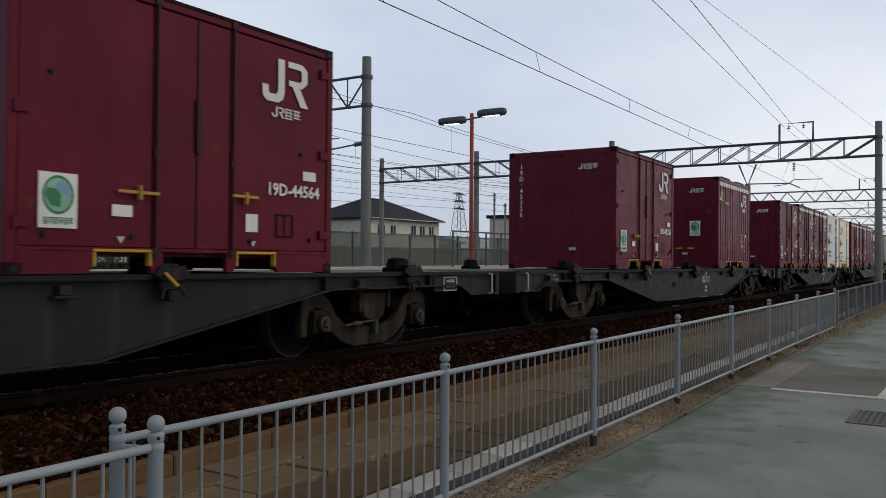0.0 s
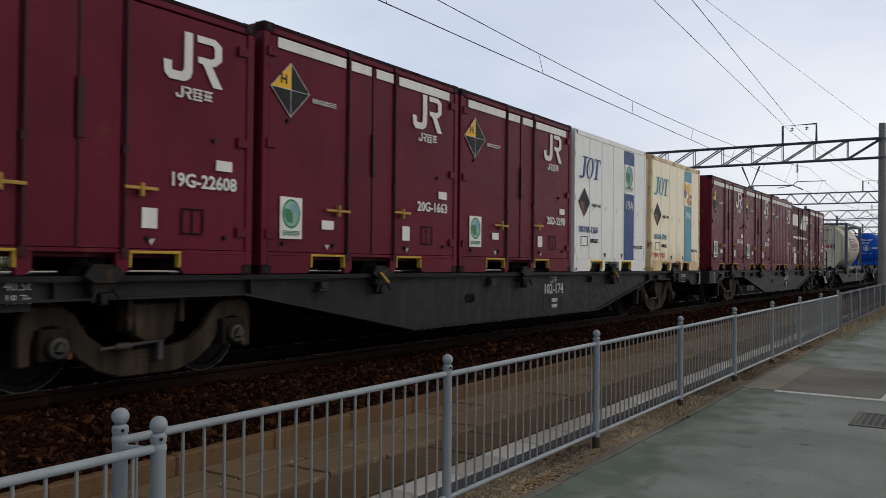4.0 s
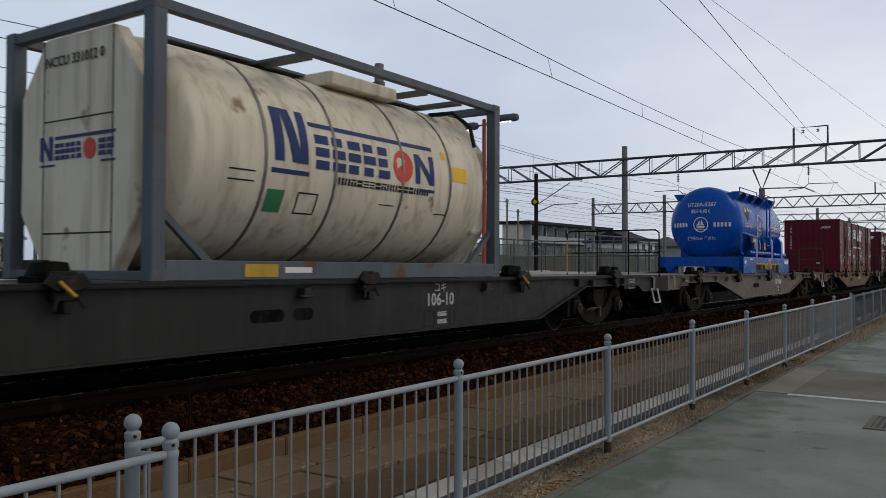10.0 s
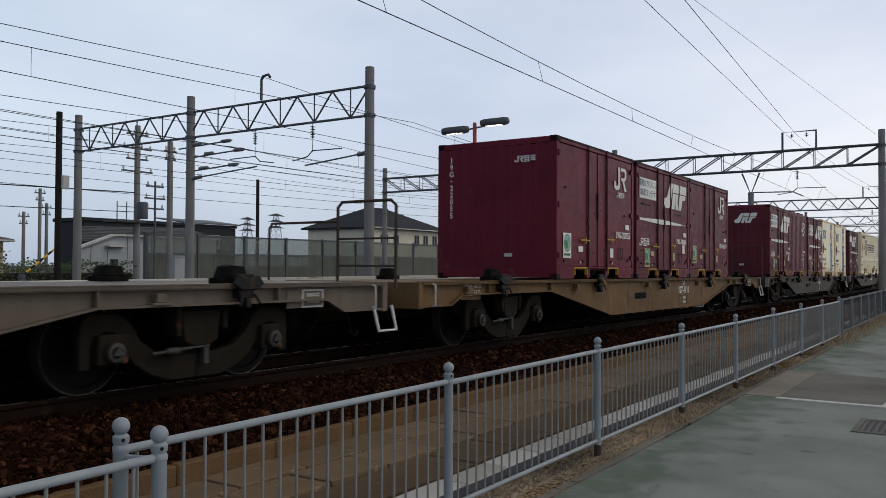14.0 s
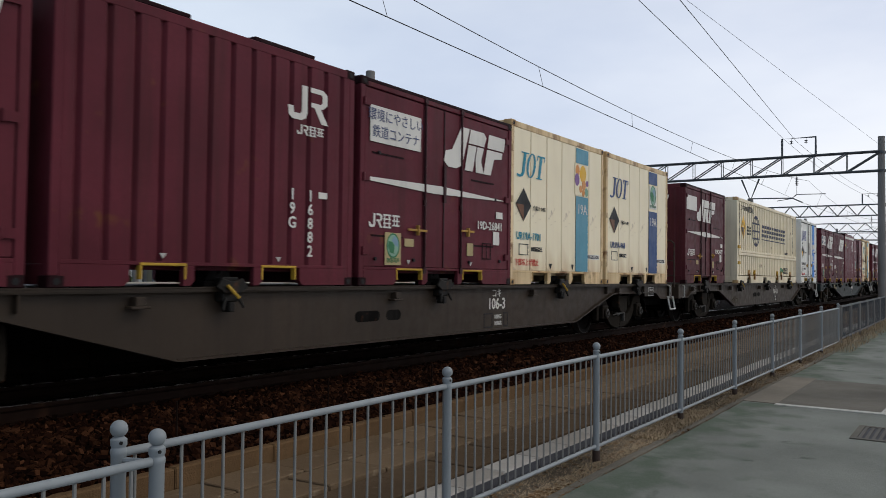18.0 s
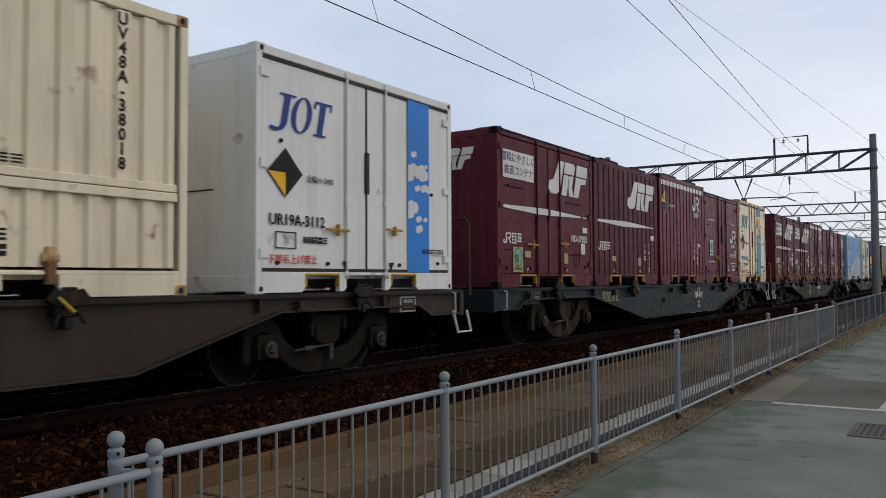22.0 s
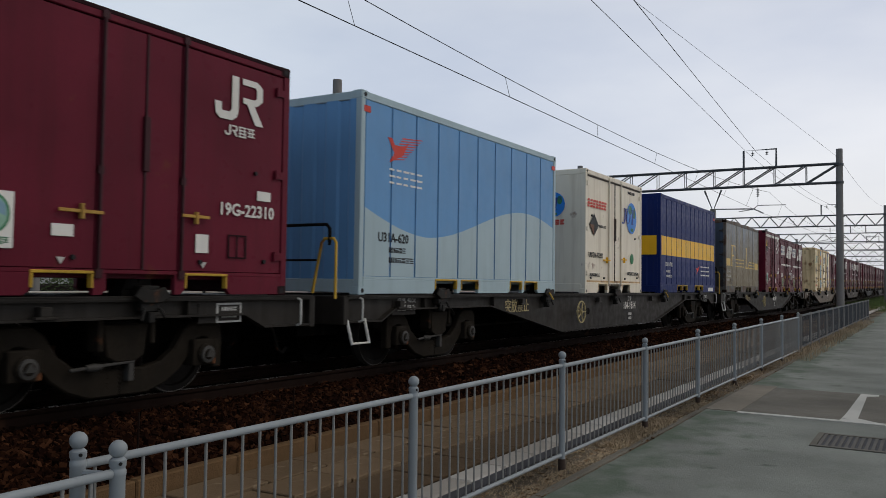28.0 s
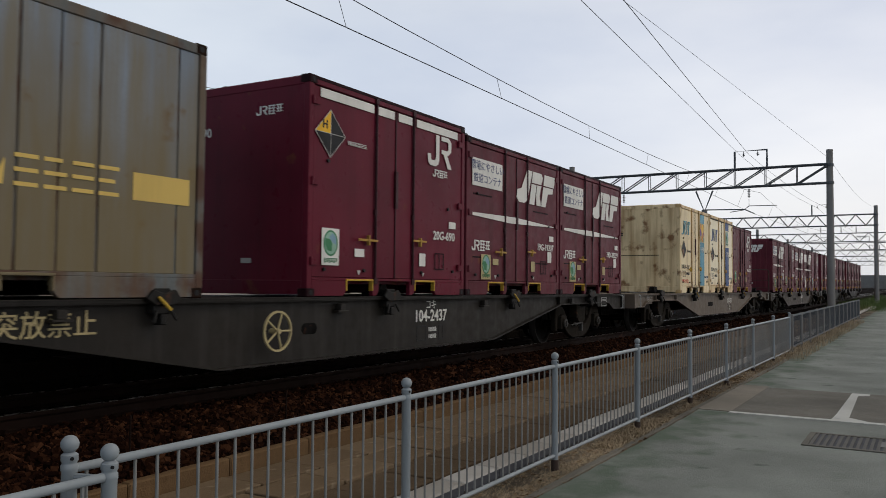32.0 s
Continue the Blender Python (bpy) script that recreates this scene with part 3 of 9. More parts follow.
for i in range(40):
    part("kerb_block", shared("kerbblock", lambda: G().box(0.003, 0.997, -0.05, 0.05, -0.2, 0.0).mesh(0.012)), CURB, kerb, at=(-3 + i * 1.0, 4.985, -0.155 + rng.uniform(-0.004, 0.004), 0, 0, rng.uniform(-0.3, 0.3)))


def stones(count, x0, x1, seed, size):
    """Loose angular stones, lying on the bed's shoulder."""
    r = np.random.RandomState(seed)
    cube = [(-1, -1, -1), (1, -1, -1), (1, 1, -1), (-1, 1, -1), (-1, -1, 1), (1, -1, 1), (1, 1, 1), (-1, 1, 1)]
    quads = [(3, 2, 1, 0), (4, 5, 6, 7), (0, 1, 5, 4), (1, 2, 6, 5), (2, 3, 7, 6), (3, 0, 4, 7)]
    base = np.array(cube) * 0.68
    verts = np.empty((count, 8, 3))
    for i in range(count):
        s = size * r.uniform(0.5, 1.3) * r.uniform(0.55, 1.35, 3)
        a = r.uniform(0, math.pi, 3)
        m = np.array(Euler(a).to_matrix())
        x, y = r.uniform(x0, x1), r.uniform(5.03, 6.72)
        z = -0.225 + max(0, min(1, (y - 5.0) / 0.95)) * (BED_TOP + 0.22) + size * r.uniform(-0.1, 0.7)
        z += grade(x)
        verts[i] = ((base * r.uniform(0.45, 1.3, (8, 3))) * s) @ m.T + (x, y, z)
    faces = (np.array(quads)[None] + 8 * np.arange(count)[:, None, None]).reshape(-1, 4)
    me = bpy.data.meshes.new("stones")
    me.from_pydata(verts.reshape(-1, 3).tolist(), [], faces.tolist())
    return me


STONE = paint("ballast_stone", (0.10, 0.062, 0.045), 0.9, var=0.3, fine=8, shine=0.03)
sn = STONE.node_tree
geo = sn.nodes.new("ShaderNodeNewGeometry")
sr = sn.nodes.new("ShaderNodeValToRGB")
# stone tones lowered to carry the shade beside and under the train
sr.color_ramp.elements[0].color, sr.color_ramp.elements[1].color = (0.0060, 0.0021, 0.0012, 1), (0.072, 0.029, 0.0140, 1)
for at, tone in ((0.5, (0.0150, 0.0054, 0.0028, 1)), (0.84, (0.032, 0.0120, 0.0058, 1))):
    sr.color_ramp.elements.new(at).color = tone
sn.links.new(geo.outputs["Random Per Island"], sr.inputs[0])
sn.links.new(sr.outputs[0], sn.nodes["Principled BSDF"].inputs["Base Color"])
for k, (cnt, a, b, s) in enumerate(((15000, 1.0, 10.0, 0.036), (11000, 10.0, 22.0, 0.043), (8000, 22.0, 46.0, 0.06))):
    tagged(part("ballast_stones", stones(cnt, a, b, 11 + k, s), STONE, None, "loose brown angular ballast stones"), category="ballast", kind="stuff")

# thin rusty stakes beside the track
stake_me = shared("stake", lambda: G().rod((0, 0, -0.3), (0, 0, 0.24), 0.008, 6).mesh())
for i in range(9):
    tagged(part("marker_stake", stake_me, RAILS, None, "thin rusty iron stake in the ballast", at=(2.6 + i * 1.86, 5.5, -0.05 + grade(2.6 + i * 1.86))), category="stake", group="stakes along the track")

# ---- fence ----
FX, FY, FD = 2.0, 2.86, 2.43


def build_fence(x, y, spans, first_post=True):
    """Blue-grey tube fence: round posts with ball caps, two rails and thin bars."""
    fence = thing("tube_fence", "blue-grey painted steel tube fence with ball-capped posts", "fence", "", (x, y, 0))
    post_me = shared("fpost", lambda: G().lathe([(0.0295, -0.245), (0.0295, 0.565), (0.032, 0.57), (0.032, 0.588), (0.028, 0.593), (0.028, 0.60), (0.032, 0.605), (0.032, 0.628), (0.022, 0.636), (0.015, 0.64)], 18).mesh(0, True))
    ball_me = shared("fball", lambda: G().lathe([(0.0345 * math.sin(w), 0.668 - 0.0345 * math.cos(w)) for w in [math.pi * k / 12 + 0.02 for k in range(12)]] + [(0.003, 0.7025)], 20).mesh(0, True))
    bar_me = shared("fbar", lambda: G().rod((0, 0, -0.215), (0, 0, 0.565), 0.0075, 8).mesh(0, True))
    rail_me = shared("frail", lambda: G().rod((0.03, 0, 0), (FD - 0.03, 0, 0), 0.0185, 12).mesh(0, True))
    low_me = shared("flow", lambda: G().rod((0.03, 0, 0), (FD - 0.03, 0, 0), 0.016, 12).mesh(0, True))
    for i in range(spans + 1):
        drop = -0.0045 * i * FD
        post = part("post", post_me, FENCE, fence, at=(i * FD + (0.04 if i == 0 else 0), 0, drop))
        part("ball_cap", ball_me, FENCE, post)
        part("post_foot", shared("ffoot", lambda: G().lathe([(0.034, -0.43), (0.034, -0.25), (0.03, -0.244)], 14).box(-0.07, 0.07, -0.06, 0.06, -0.43, -0.355).mesh(0, True)), POST_FOOT, post, "dark rusty post foot")
        part("bolt", shared("fbolt", lambda: G().rod((-0.012, -0.029, 0.617), (-0.012, -0.0345, 0.617), 0.007, 8).mesh()), BLACK, post)
        if i == spans:
            break
        part("top_rail", rail_me, FENCE, fence, at=(i * FD, 0, 0.572 + drop, 0, 0.106, 0))
        part("bottom_rail", low_me, FENCE, fence, at=(i * FD, 0, -0.215 + drop, 0, 0.106, 0))
        for j in range(20):
            part("bar", bar_me, FENCE_BAR, fence, at=(i * FD + (j + 1) * FD / 21, 0, drop))
    return fence


build_fence(FX, FY, 8)
left_fence = build_fence(2.09 - 2 * FD, 2.69, 2)
tagged(part("tie_rail", G().rod((2 * FD + 0.0, 0.02, 0.545), (2 * FD - 0.05, 0.17, 0.545), 0.014, 8), FENCE, left_fence))

# older bar fence beyond the tube fence
def build_old_fence():
    fence = thing("old_fence", "weathered grey bar fence with concrete posts", "fence", "", (FX + 8 * FD + 0.3, FY - 0.02, -0.1))
    for i in range(14):
        part("post", shared("ofpost", lambda: G().box(-0.03, 0.03, -0.03, 0.03, -0.4, 0.66).mesh(0.008)), CONCRETE, fence, at=(i * 1.8, 0, 0))
        if i < 13:
            part("rail", shared("ofrail", lambda: G().box(0.05, 1.75, -0.018, 0.018, 0.60, 0.64).box(0.05, 1.75, -0.018, 0.018, -0.16, -0.12).mesh()), GANTRY, fence, at=(i * 1.8, 0, 0))
            for j in range(11):
                part("bar", shared("ofbar", lambda: G().box(-0.006, 0.006, -0.006, 0.006, -0.13, 0.61).mesh()), GANTRY, fence, at=(i * 1.8 + 0.15 * (j + 1), 0, 0))


build_old_fence()


def blades(count, x0, x1, y0, y1, z, h, seed):
    """Thin bent grass blades."""
    r = random.Random(seed)
    v, f = [], []
    for _ in range(count):
        x, y, a, t = r.uniform(x0, x1), r.uniform(y0, y1), r.uniform(0, 6.28), h * r.uniform(0.35, 1.2)
        dx, dy, w = math.cos(a) * max(t, 0.035) * r.uniform(0.3, 1.4), math.sin(a) * max(t, 0.035) * r.uniform(0.3, 1.4), 0.003
        k = len(v)
        nx, ny = -math.sin(a) * w, math.cos(a) * w
        v += [(x - nx, y - ny, z), (x + nx, y + ny, z), (x + dx * 0.5 + nx, y + dy * 0.5 + ny, z + t * 0.75), (x + dx * 0.5 - nx, y + dy * 0.5 - ny, z + t * 0.75), (x + dx, y + dy, z + t * 0.85)]
        f += [(k, k + 1, k + 2, k + 3), (k + 3, k + 2, k + 4)]
    me = bpy.data.meshes.new("blades")
    me.from_pydata(v, [], f)
    return me


for k, (c, a, b, y0, y1, h) in enumerate(((5200, 1.0, 12, 2.70, 2.86, 0.012), (6500, 1.0, 12, 2.70, 3.1, 0.016), (3000, 12, 30, 2.62, 3.1, 0.04), (2400, 8.0, 10.0, 2.66, 2.95, 0.04), (120, 1.9, 2.5, 3.0, 3.15, 0.22), (3400, 19, 40, 2.3, 2.95, 0.18))):
    tagged(part("dry_grass", blades(c, a, b, y0, y1, LOT_Z - 0.0145, h, 40 + k), DRY_GRASS, None, "dry straw-coloured grass along the fence foot"), category="grass", kind="stuff")

def leaf_litter(count, x0, x1, y0, y1, z, seed):
    """Fallen leaves and husks, each a small bent blade of four faces, in drifts."""
    r = random.Random(seed)
    v, f = [], []
    drifts = [(r.uniform(x0, x1), r.uniform(y0, y1), r.uniform(0.1, 0.45)) for _ in range(26)]
    for i in range(count):
        cx, cy, s = drifts[r.randrange(26)]
        x, y = (r.gauss(cx, s), r.gauss(cy, s * 0.3)) if i % 3 else (r.uniform(x0, x1), r.uniform(y0, y1))
        if not (y0 < y < y1 and x0 < x < x1):
            continue
        a, q, w, up = r.uniform(0, 6.28), r.uniform(0.012, 0.034), r.uniform(0.3, 0.7), r.uniform(0.002, 0.012)
        c, n, k = math.cos(a) * q, math.sin(a) * q, len(v)
        v += [(x - c, y - n, z), (x + n * w, y - c * w, z + up), (x + c, y + n, z + up * r.uniform(0, 1.6)), (x - n * w, y + c * w, z + up * r.uniform(0.2, 1.4)), (x, y, z + 0.001)]
        f += [(k, k + 1, k + 4), (k + 1, k + 2, k + 4), (k + 2, k + 3, k + 4), (k + 3, k, k + 4)]
    me = bpy.data.meshes.new("litter")
    me.from_pydata(v, [], f)
    return me


tagged(part("leaf_litter", leaf_litter(5200, 1.0, 26, 2.6, 3.1, LOT_Z - 0.012, 77), LITTER, None, "fallen brown leaves scattered along the fence foot"), category="leaves", kind="stuff")

# ---- car park markings ----
PATH_CONCRETE = paint("worn_tan_concrete", (0.225, 0.202, 0.168), 0.9, var=0.25, fine=4, bump=0.3)
structure("asphalt_patch", G().box(11.12, 13.95, -30, 2.19, -0.5, LOT_Z + 0.004), PATCH, "brown patch of older asphalt", "road surface")
structure("concrete_apron", G().box(11.1, 14.1, 2.19, 2.61, -0.5, LOT_Z + 0.008), PATH_CONCRETE, "worn tan concrete strip", "road surface")
structure("parking_line", G().box(10.98, 11.11, -25, 2.2, -0.5, LOT_Z + 0.009), ROADLINE, "worn white parking line", "road marking")
structure("parking_tick", G().prism([(11.11, 0.60), (11.35, 0.84), (13.62, 0.885), (13.74, 0.74), (13.9, 0.74), (13.9, 0.985), (11.6, 1.0), (11.11, 1.02)], "z", -0.5, LOT_Z + 0.009), ROADLINE, "worn white parking line", "road marking")
GRATE = paint("dull_grate_iron", (0.115, 0.108, 0.100), 0.7, var=0.3, rust=0.2)
grate = thing("drain_grate", "rusty iron drain grate set in the asphalt", "drain", "", (9.62, 0.28, LOT_Z))
part("frame", G().box(-0.42, 0.42, -0.85, -0.79, -0.05, 0.012).box(-0.42, 0.42, 0.79, 0.85, -0.05, 0.012).box(-0.42, -0.36, -0.79, 0.79, -0.05, 0.012).box(0.36, 0.42, -0.79, 0.79, -0.05, 0.012), PATCH, grate)
part("pit", G().box(-0.36, 0.36, -0.79, 0.79, -0.1, 0.002), GUTTER_FACE, grate)
part("centre_plate", G().box(-0.16, 0.16, -0.14, 0.14, 0.0105, 0.013).mesh(0.004), STEEL, grate, "cast centre plate")
for i in range(26):
    part("slat", shared("gslat", lambda: G().box(-0.355, 0.355, -0.016, 0.016, 0.002, 0.01).mesh()), GRATE, grate, at=(0, -0.76 + i * 0.061, 0))


# ---- the train ----
# place of the first wagon's centre along the track, second by second
RUN = [(0.0, 0.73), (2.0, -14.25), (3.3, -23.95), (7.0, -51.75), (9.4, -69.6), (13.0, -96.3), (17.0, -126.0), (20.0, -148.3), (23.0, -170.4), (26.0, -192.2), (29.0, -213.7), (32.0, -235.6)]
PITCH = 20.4
MOVING = []          # things that ride the train: object, distance behind the first wagon, height
ROLLING = []         # wheelsets: object, place on its bogie


def flat(polys, side, depth=0.003, half=(1.8575, 1.225)):
    """Thin plates from outlines (u to the right, v up) on a container's side ('S') or front end ('E')."""
    g = G()
    for pts in polys:
        n, k = len(pts), len(g.v)
        for d in (0.0, depth):
            for u, v in pts:
                g.v.append((u, -half[1] - d, v) if side == "S" else (-half[0] - d, -u, v))
        g.f += [tuple(k + i for i in range(n)), tuple(k + n + i for i in reversed(range(n)))]
        g.f += [(k + i, k + n + i, k + n + (i + 1) % n, k + (i + 1) % n) for i in range(n)]
    return g.mesh()


def rect(u0, u1, v0, v1):
    return [(u0, v0), (u1, v0), (u1, v1), (u0, v1)]


def disc(u, v, r, n=24, ry=None):
    ry = r if ry is None else ry
    return [(u + r * math.cos(2 * math.pi * i / n), v + ry * math.sin(2 * math.pi * i / n)) for i in range(n)]


def ring(u, v, r, w, n=28, a0=0.0, a1=360.0, ry=1.0):
    out = []
    for i in range(n):
        p, q = radians(a0 + (a1 - a0) * i / n), radians(a0 + (a1 - a0) * (i + 1) / n)
        out.append([(u + r * math.cos(p), v + ry * r * math.sin(p)), (u + r * math.cos(q), v + ry * r * math.sin(q)), (u + (r - w) * math.cos(q), v + ry * (r - w) * math.sin(q)), (u + (r - w) * math.cos(p), v + ry * (r - w) * math.sin(p))])
    return out


def fit_box(polys, u0, u1, v0, v1, lean=0.0):
    """Outlines drawn in a unit box, laid into a box on the side; lean shifts the top to the right."""
    return [[(u0 + (u1 - u0) * (p + lean * q), v0 + (v1 - v0) * q) for p, q in o] for o in polys]


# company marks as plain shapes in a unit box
MARK_HOOK = [[(0.34, 0.26), (0.34, 1.0), (0.48, 1.0), (0.48, 0.22)], [(0.48, 0.22), (0.44, 0.08), (0.34, 0.0), (0.3, 0.18), (0.34, 0.26)], [(0.34, 0.0), (0.1, 0.0), (0.14, 0.18), (0.3, 0.18)], [(0.1, 0.0), (0.02, 0.1), (0.0, 0.36), (0.13, 0.36), (0.14, 0.18)], [(0.56, 0.86), (0.56, 1.0), (0.88, 1.0), (0.84, 0.86)], [(0.88, 1.0), (1.0, 0.88), (0.87, 0.8), (0.84, 0.86)], [(1.0, 0.88), (1.0, 0.58), (0.87, 0.62), (0.87, 0.8)], [(1.0, 0.58), (0.88, 0.44), (0.82, 0.57), (0.87, 0.62)], [(0.88, 0.44), (0.58, 0.44), (0.58, 0.57), (0.82, 0.57)], [(0.66, 0.44), (0.82, 0.44), (1.02, 0.0), (0.85, 0.0)]]
MARK_BLOCKS = [[(0.0, 0.36), (0.1, 0.42), (0.2, 1.0), (0.34, 1.0), (0.30, 0.1), (0.22, 0.0), (0.08, 0.0), (0.0, 0.12)], [(0.36, 0.0), (0.50, 0.0), (0.50, 0.62), (0.36, 0.62)], [(0.36, 0.66), (0.64, 0.66), (0.66, 0.9), (0.6, 1.0), (0.36, 1.0)], [(0.52, 0.62), (0.64, 0.62), (0.62, 0.3), (0.70, 0.0), (0.56, 0.0), (0.52, 0.3)], [(0.70, 0.66), (1.02, 0.66), (1.02, 1.0), (0.70, 1.0)], [(0.70, 0.0), (0.83, 0.0), (0.86, 0.42), (1.0, 0.46), (1.0, 0.62), (0.70, 0.62)]]
MARK_THREE = [[(0.15, 0.16), (0.25, 0.16), (0.25, 0.95), (0.15, 0.95)], rect(0.05, 0.35, 0.95, 1.0), [(0.15, 0.16), (0.25, 0.16), (0.2, 0.0), (0.12, 0.05)], [(0.2, 0.0), (0.12, 0.05), (0.06, 0.03), (0.08, -0.07)], [(0.08, -0.07), (0.06, 0.03), (-0.02, 0.07), (-0.05, -0.02)]]
for step in range(24):
    p, q = 2 * math.pi * step / 24, 2 * math.pi * (step + 1) / 24
    MARK_THREE.append([(0.5 + 0.185 * math.cos(p), 0.5 + 0.52 * math.sin(p)), (0.5 + 0.185 * math.cos(q), 0.5 + 0.52 * math.sin(q)), (0.5 + 0.105 * math.cos(q), 0.5 + 0.475 * math.sin(q)), (0.5 + 0.105 * math.cos(p), 0.5 + 0.475 * math.sin(p))])
MARK_THREE += [rect(0.71, 1.05, 0.94, 1.0), rect(0.71, 0.735, 0.78, 0.94), rect(1.025, 1.05, 0.78, 0.94), rect(0.83, 0.93, 0.05, 0.94), rect(0.76, 1.0, 0.0, 0.05)]


def mark_bars(u0, u1, v0, v1, n, seed=3):
    """Unreadable or withheld writing: a row of small bars."""
    r = random.Random(seed)
    out, w, h = [], (u1 - u0) / n, v1 - v0
    for i in range(n):
        a, b = u0 + i * w, u0 + (i + 0.84) * w
        k = r.randrange(4)
        if k == 0:
            out += [rect(a, b, v0 + h * q, v0 + h * (q + 0.2)) for q in (0.0, 0.4, 0.8)]
        elif k == 1:
            out += [rect(a, a + 0.3 * w, v0, v1), rect(a + 0.5 * w, b, v0, v1)]
        elif k == 2:
            out += [rect(a, b, v0 + h * 0.75, v1), rect(a, a + 0.34 * w, v0, v0 + h * 0.6), rect(a + 0.5 * w, b, v0, v0 + h * 0.6)]
        else:
            out += [rect(a, b, v0, v0 + h * 0.42), rect(a, b, v0 + h * 0.58, v1)]
    return out


def mark_glyphs(u0, u1, v0, v1, n, stroke=0.18, seed=5):
    """A withheld name: for each character a stack of level bars in its stroke weight."""
    r = random.Random(seed)
    out, pitch, h = [], (u1 - u0) / n, v1 - v0
    s = min(stroke * h, 0.3 * h)
    for i in range(n):
        a, w = u0 + i * pitch, 0.80 * pitch
        for q in (0.0, 0.5, 1.0):
            z, cut = v0 + q * (h - s), r.choice((0.0, 0.0, 0.2))
            out.append(rect(a, a + w * (1 - cut), z, z + s))
    return out


def mark_dense(u0, u1, v0, v1, n):
    """Small many-stroked characters, as plain crossed bars."""
    out, pitch, h = [], (u1 - u0) / n, v1 - v0
    for i in range(n):
        a, w = u0 + i * pitch, pitch * 0.86
        rows = ((0.0, 0.12), (0.3, 0.1), (0.6, 0.1), (0.88, 0.12)) if i % 2 == 0 else ((0.18, 0.1), (0.52, 0.1), (0.88, 0.12))
        out += [rect(a, a + w, v0 + h * q, v0 + h * (q + t)) for q, t in rows]
        for (q0, t0), (q1, _) in zip(rows, rows[1:]):
            out += [rect(a + w * c, a + w * (c + 0.14), v0 + h * (q0 + t0), v0 + h * q1) for c in ((0.1, 0.72) if i % 2 == 0 else (0.22, 0.6))]
    return out


def mark_firm(u0, u1, v0, v1):
    """The firm's small mark: the hook shape and two dense characters."""
    m = u0 + (u1 - u0) * 0.44
    return fit_box(MARK_HOOK, u0, m - (u1 - u0) * 0.04, v0, v1) + mark_dense(m, u1, v0, v1, 2)


def decal(cont, name, key, polys, material, side="S", depth=0.003, half=None, label=""):
    me = shared(("decal", key, side, depth, half), lambda: flat(polys, side, depth, half or (1.8575, 1.225)))
    return part(name, me, material, cont, label)


def write(cont, s, u, v, size, material, side="S", half=(1.8575, 1.225), bold=0.0, name="writing", align="CENTER"):
    d = 0.004
    at = pose(u, -half[1] - d, v, 90, 0, 0) if side == "S" else pose(-half[0] - d, -u, v, 90, 0, -90)
    return part(name, letters(s, size, bold, align), material, cont, at=at)


def wall_profile(x0, x1, ribs, depth, slope=0.03, valley=(0.28, 0.72)):
    """The plan line of a corrugated wall: outer ridges and inner valleys."""
    pitch = (x1 - x0) / ribs
    pts = [(x0, 0.0)]
    for i in range(ribs):
        a = x0 + i * pitch
        pts += [(a + pitch * valley[0] - slope / 2, 0.0), (a + pitch * valley[0] + slope / 2, depth), (a + pitch * valley[1] - slope / 2, depth), (a + pitch * valley[1] + slope / 2, 0.0)]
    pts.append((x1, 0.0))
    return pts


def corrugated(x0, x1, z0, z1, ribs, depth, y=-1.2, slope=0.03, thick=0.02, valley=(0.28, 0.72)):
    g = G()
    pts = wall_profile(x0, x1, ribs, depth, slope, valley)
    k, n = len(g.v), len(pts)
    for off in (0, thick):
        for z in (z0, z1):
            g.v += [(p, y + q + off, z) for p, q in pts]
    for i in range(n - 1):
        g.f += [(k + i, k + i + 1, k + n + i + 1, k + n + i), (k + 2 * n + i, k + 3 * n + i, k + 3 * n + i + 1, k + 2 * n + i + 1), (k + n + i, k + n + i + 1, k + 3 * n + i + 1, k + 3 * n + i), (k + i, k + 2 * n + i, k + 2 * n + i + 1, k + i + 1)]
    g.f += [(k, k + n, k + 3 * n, k + 2 * n), (k + n - 1, k + 3 * n - 1, k + 4 * n - 1, k + 2 * n - 1)]
    return g


def shell(L, W, H, base=0.2):
    """Frame of a container: corner posts, rails, roof with cross ribs, a base with fork pockets."""
    def make():
        g = G()
        x, y, p = L / 2, W / 2, 0.09
        for sx in (-1, 1):
            for sy in (-1, 1):
                g.box(min(sx * x, sx * (x - p)), max(sx * x, sx * (x - p)), min(sy * y, sy * (y - p)), max(sy * y, sy * (y - p)), 0.1, H - 0.1)
        for sy in (-1, 1):
            g.box(-x + p, x - p, min(sy * y, sy * (y - 0.07)), max(sy * y, sy * (y - 0.07)), H - 0.11, H - 0.012)
        for sx in (-1, 1):
            g.box(min(sx * x, sx * (x - 0.07)), max(sx * x, sx * (x - 0.07)), -y + p, y - p, H - 0.12, H - 0.012)
            g.box(min(sx * x, sx * (x - 0.07)), max(sx * x, sx * (x - 0.07)), -y + p, y - p, 0.03, 0.2)
        g.box(-x + 0.03, x - 0.03, -y + 0.03, y - 0.03, H - 0.035, H - 0.004)
        for i in range(max(3, int(L / 0.6))):
            a = -x + (i + 0.5) * L / max(3, int(L / 0.6))
            g.box(a - 0.18, a + 0.18, -y + 0.1, y - 0.1, H - 0.01, H + 0.012)
        return g.mesh(0.008)
    return shared(("shell", L, W, H), make)


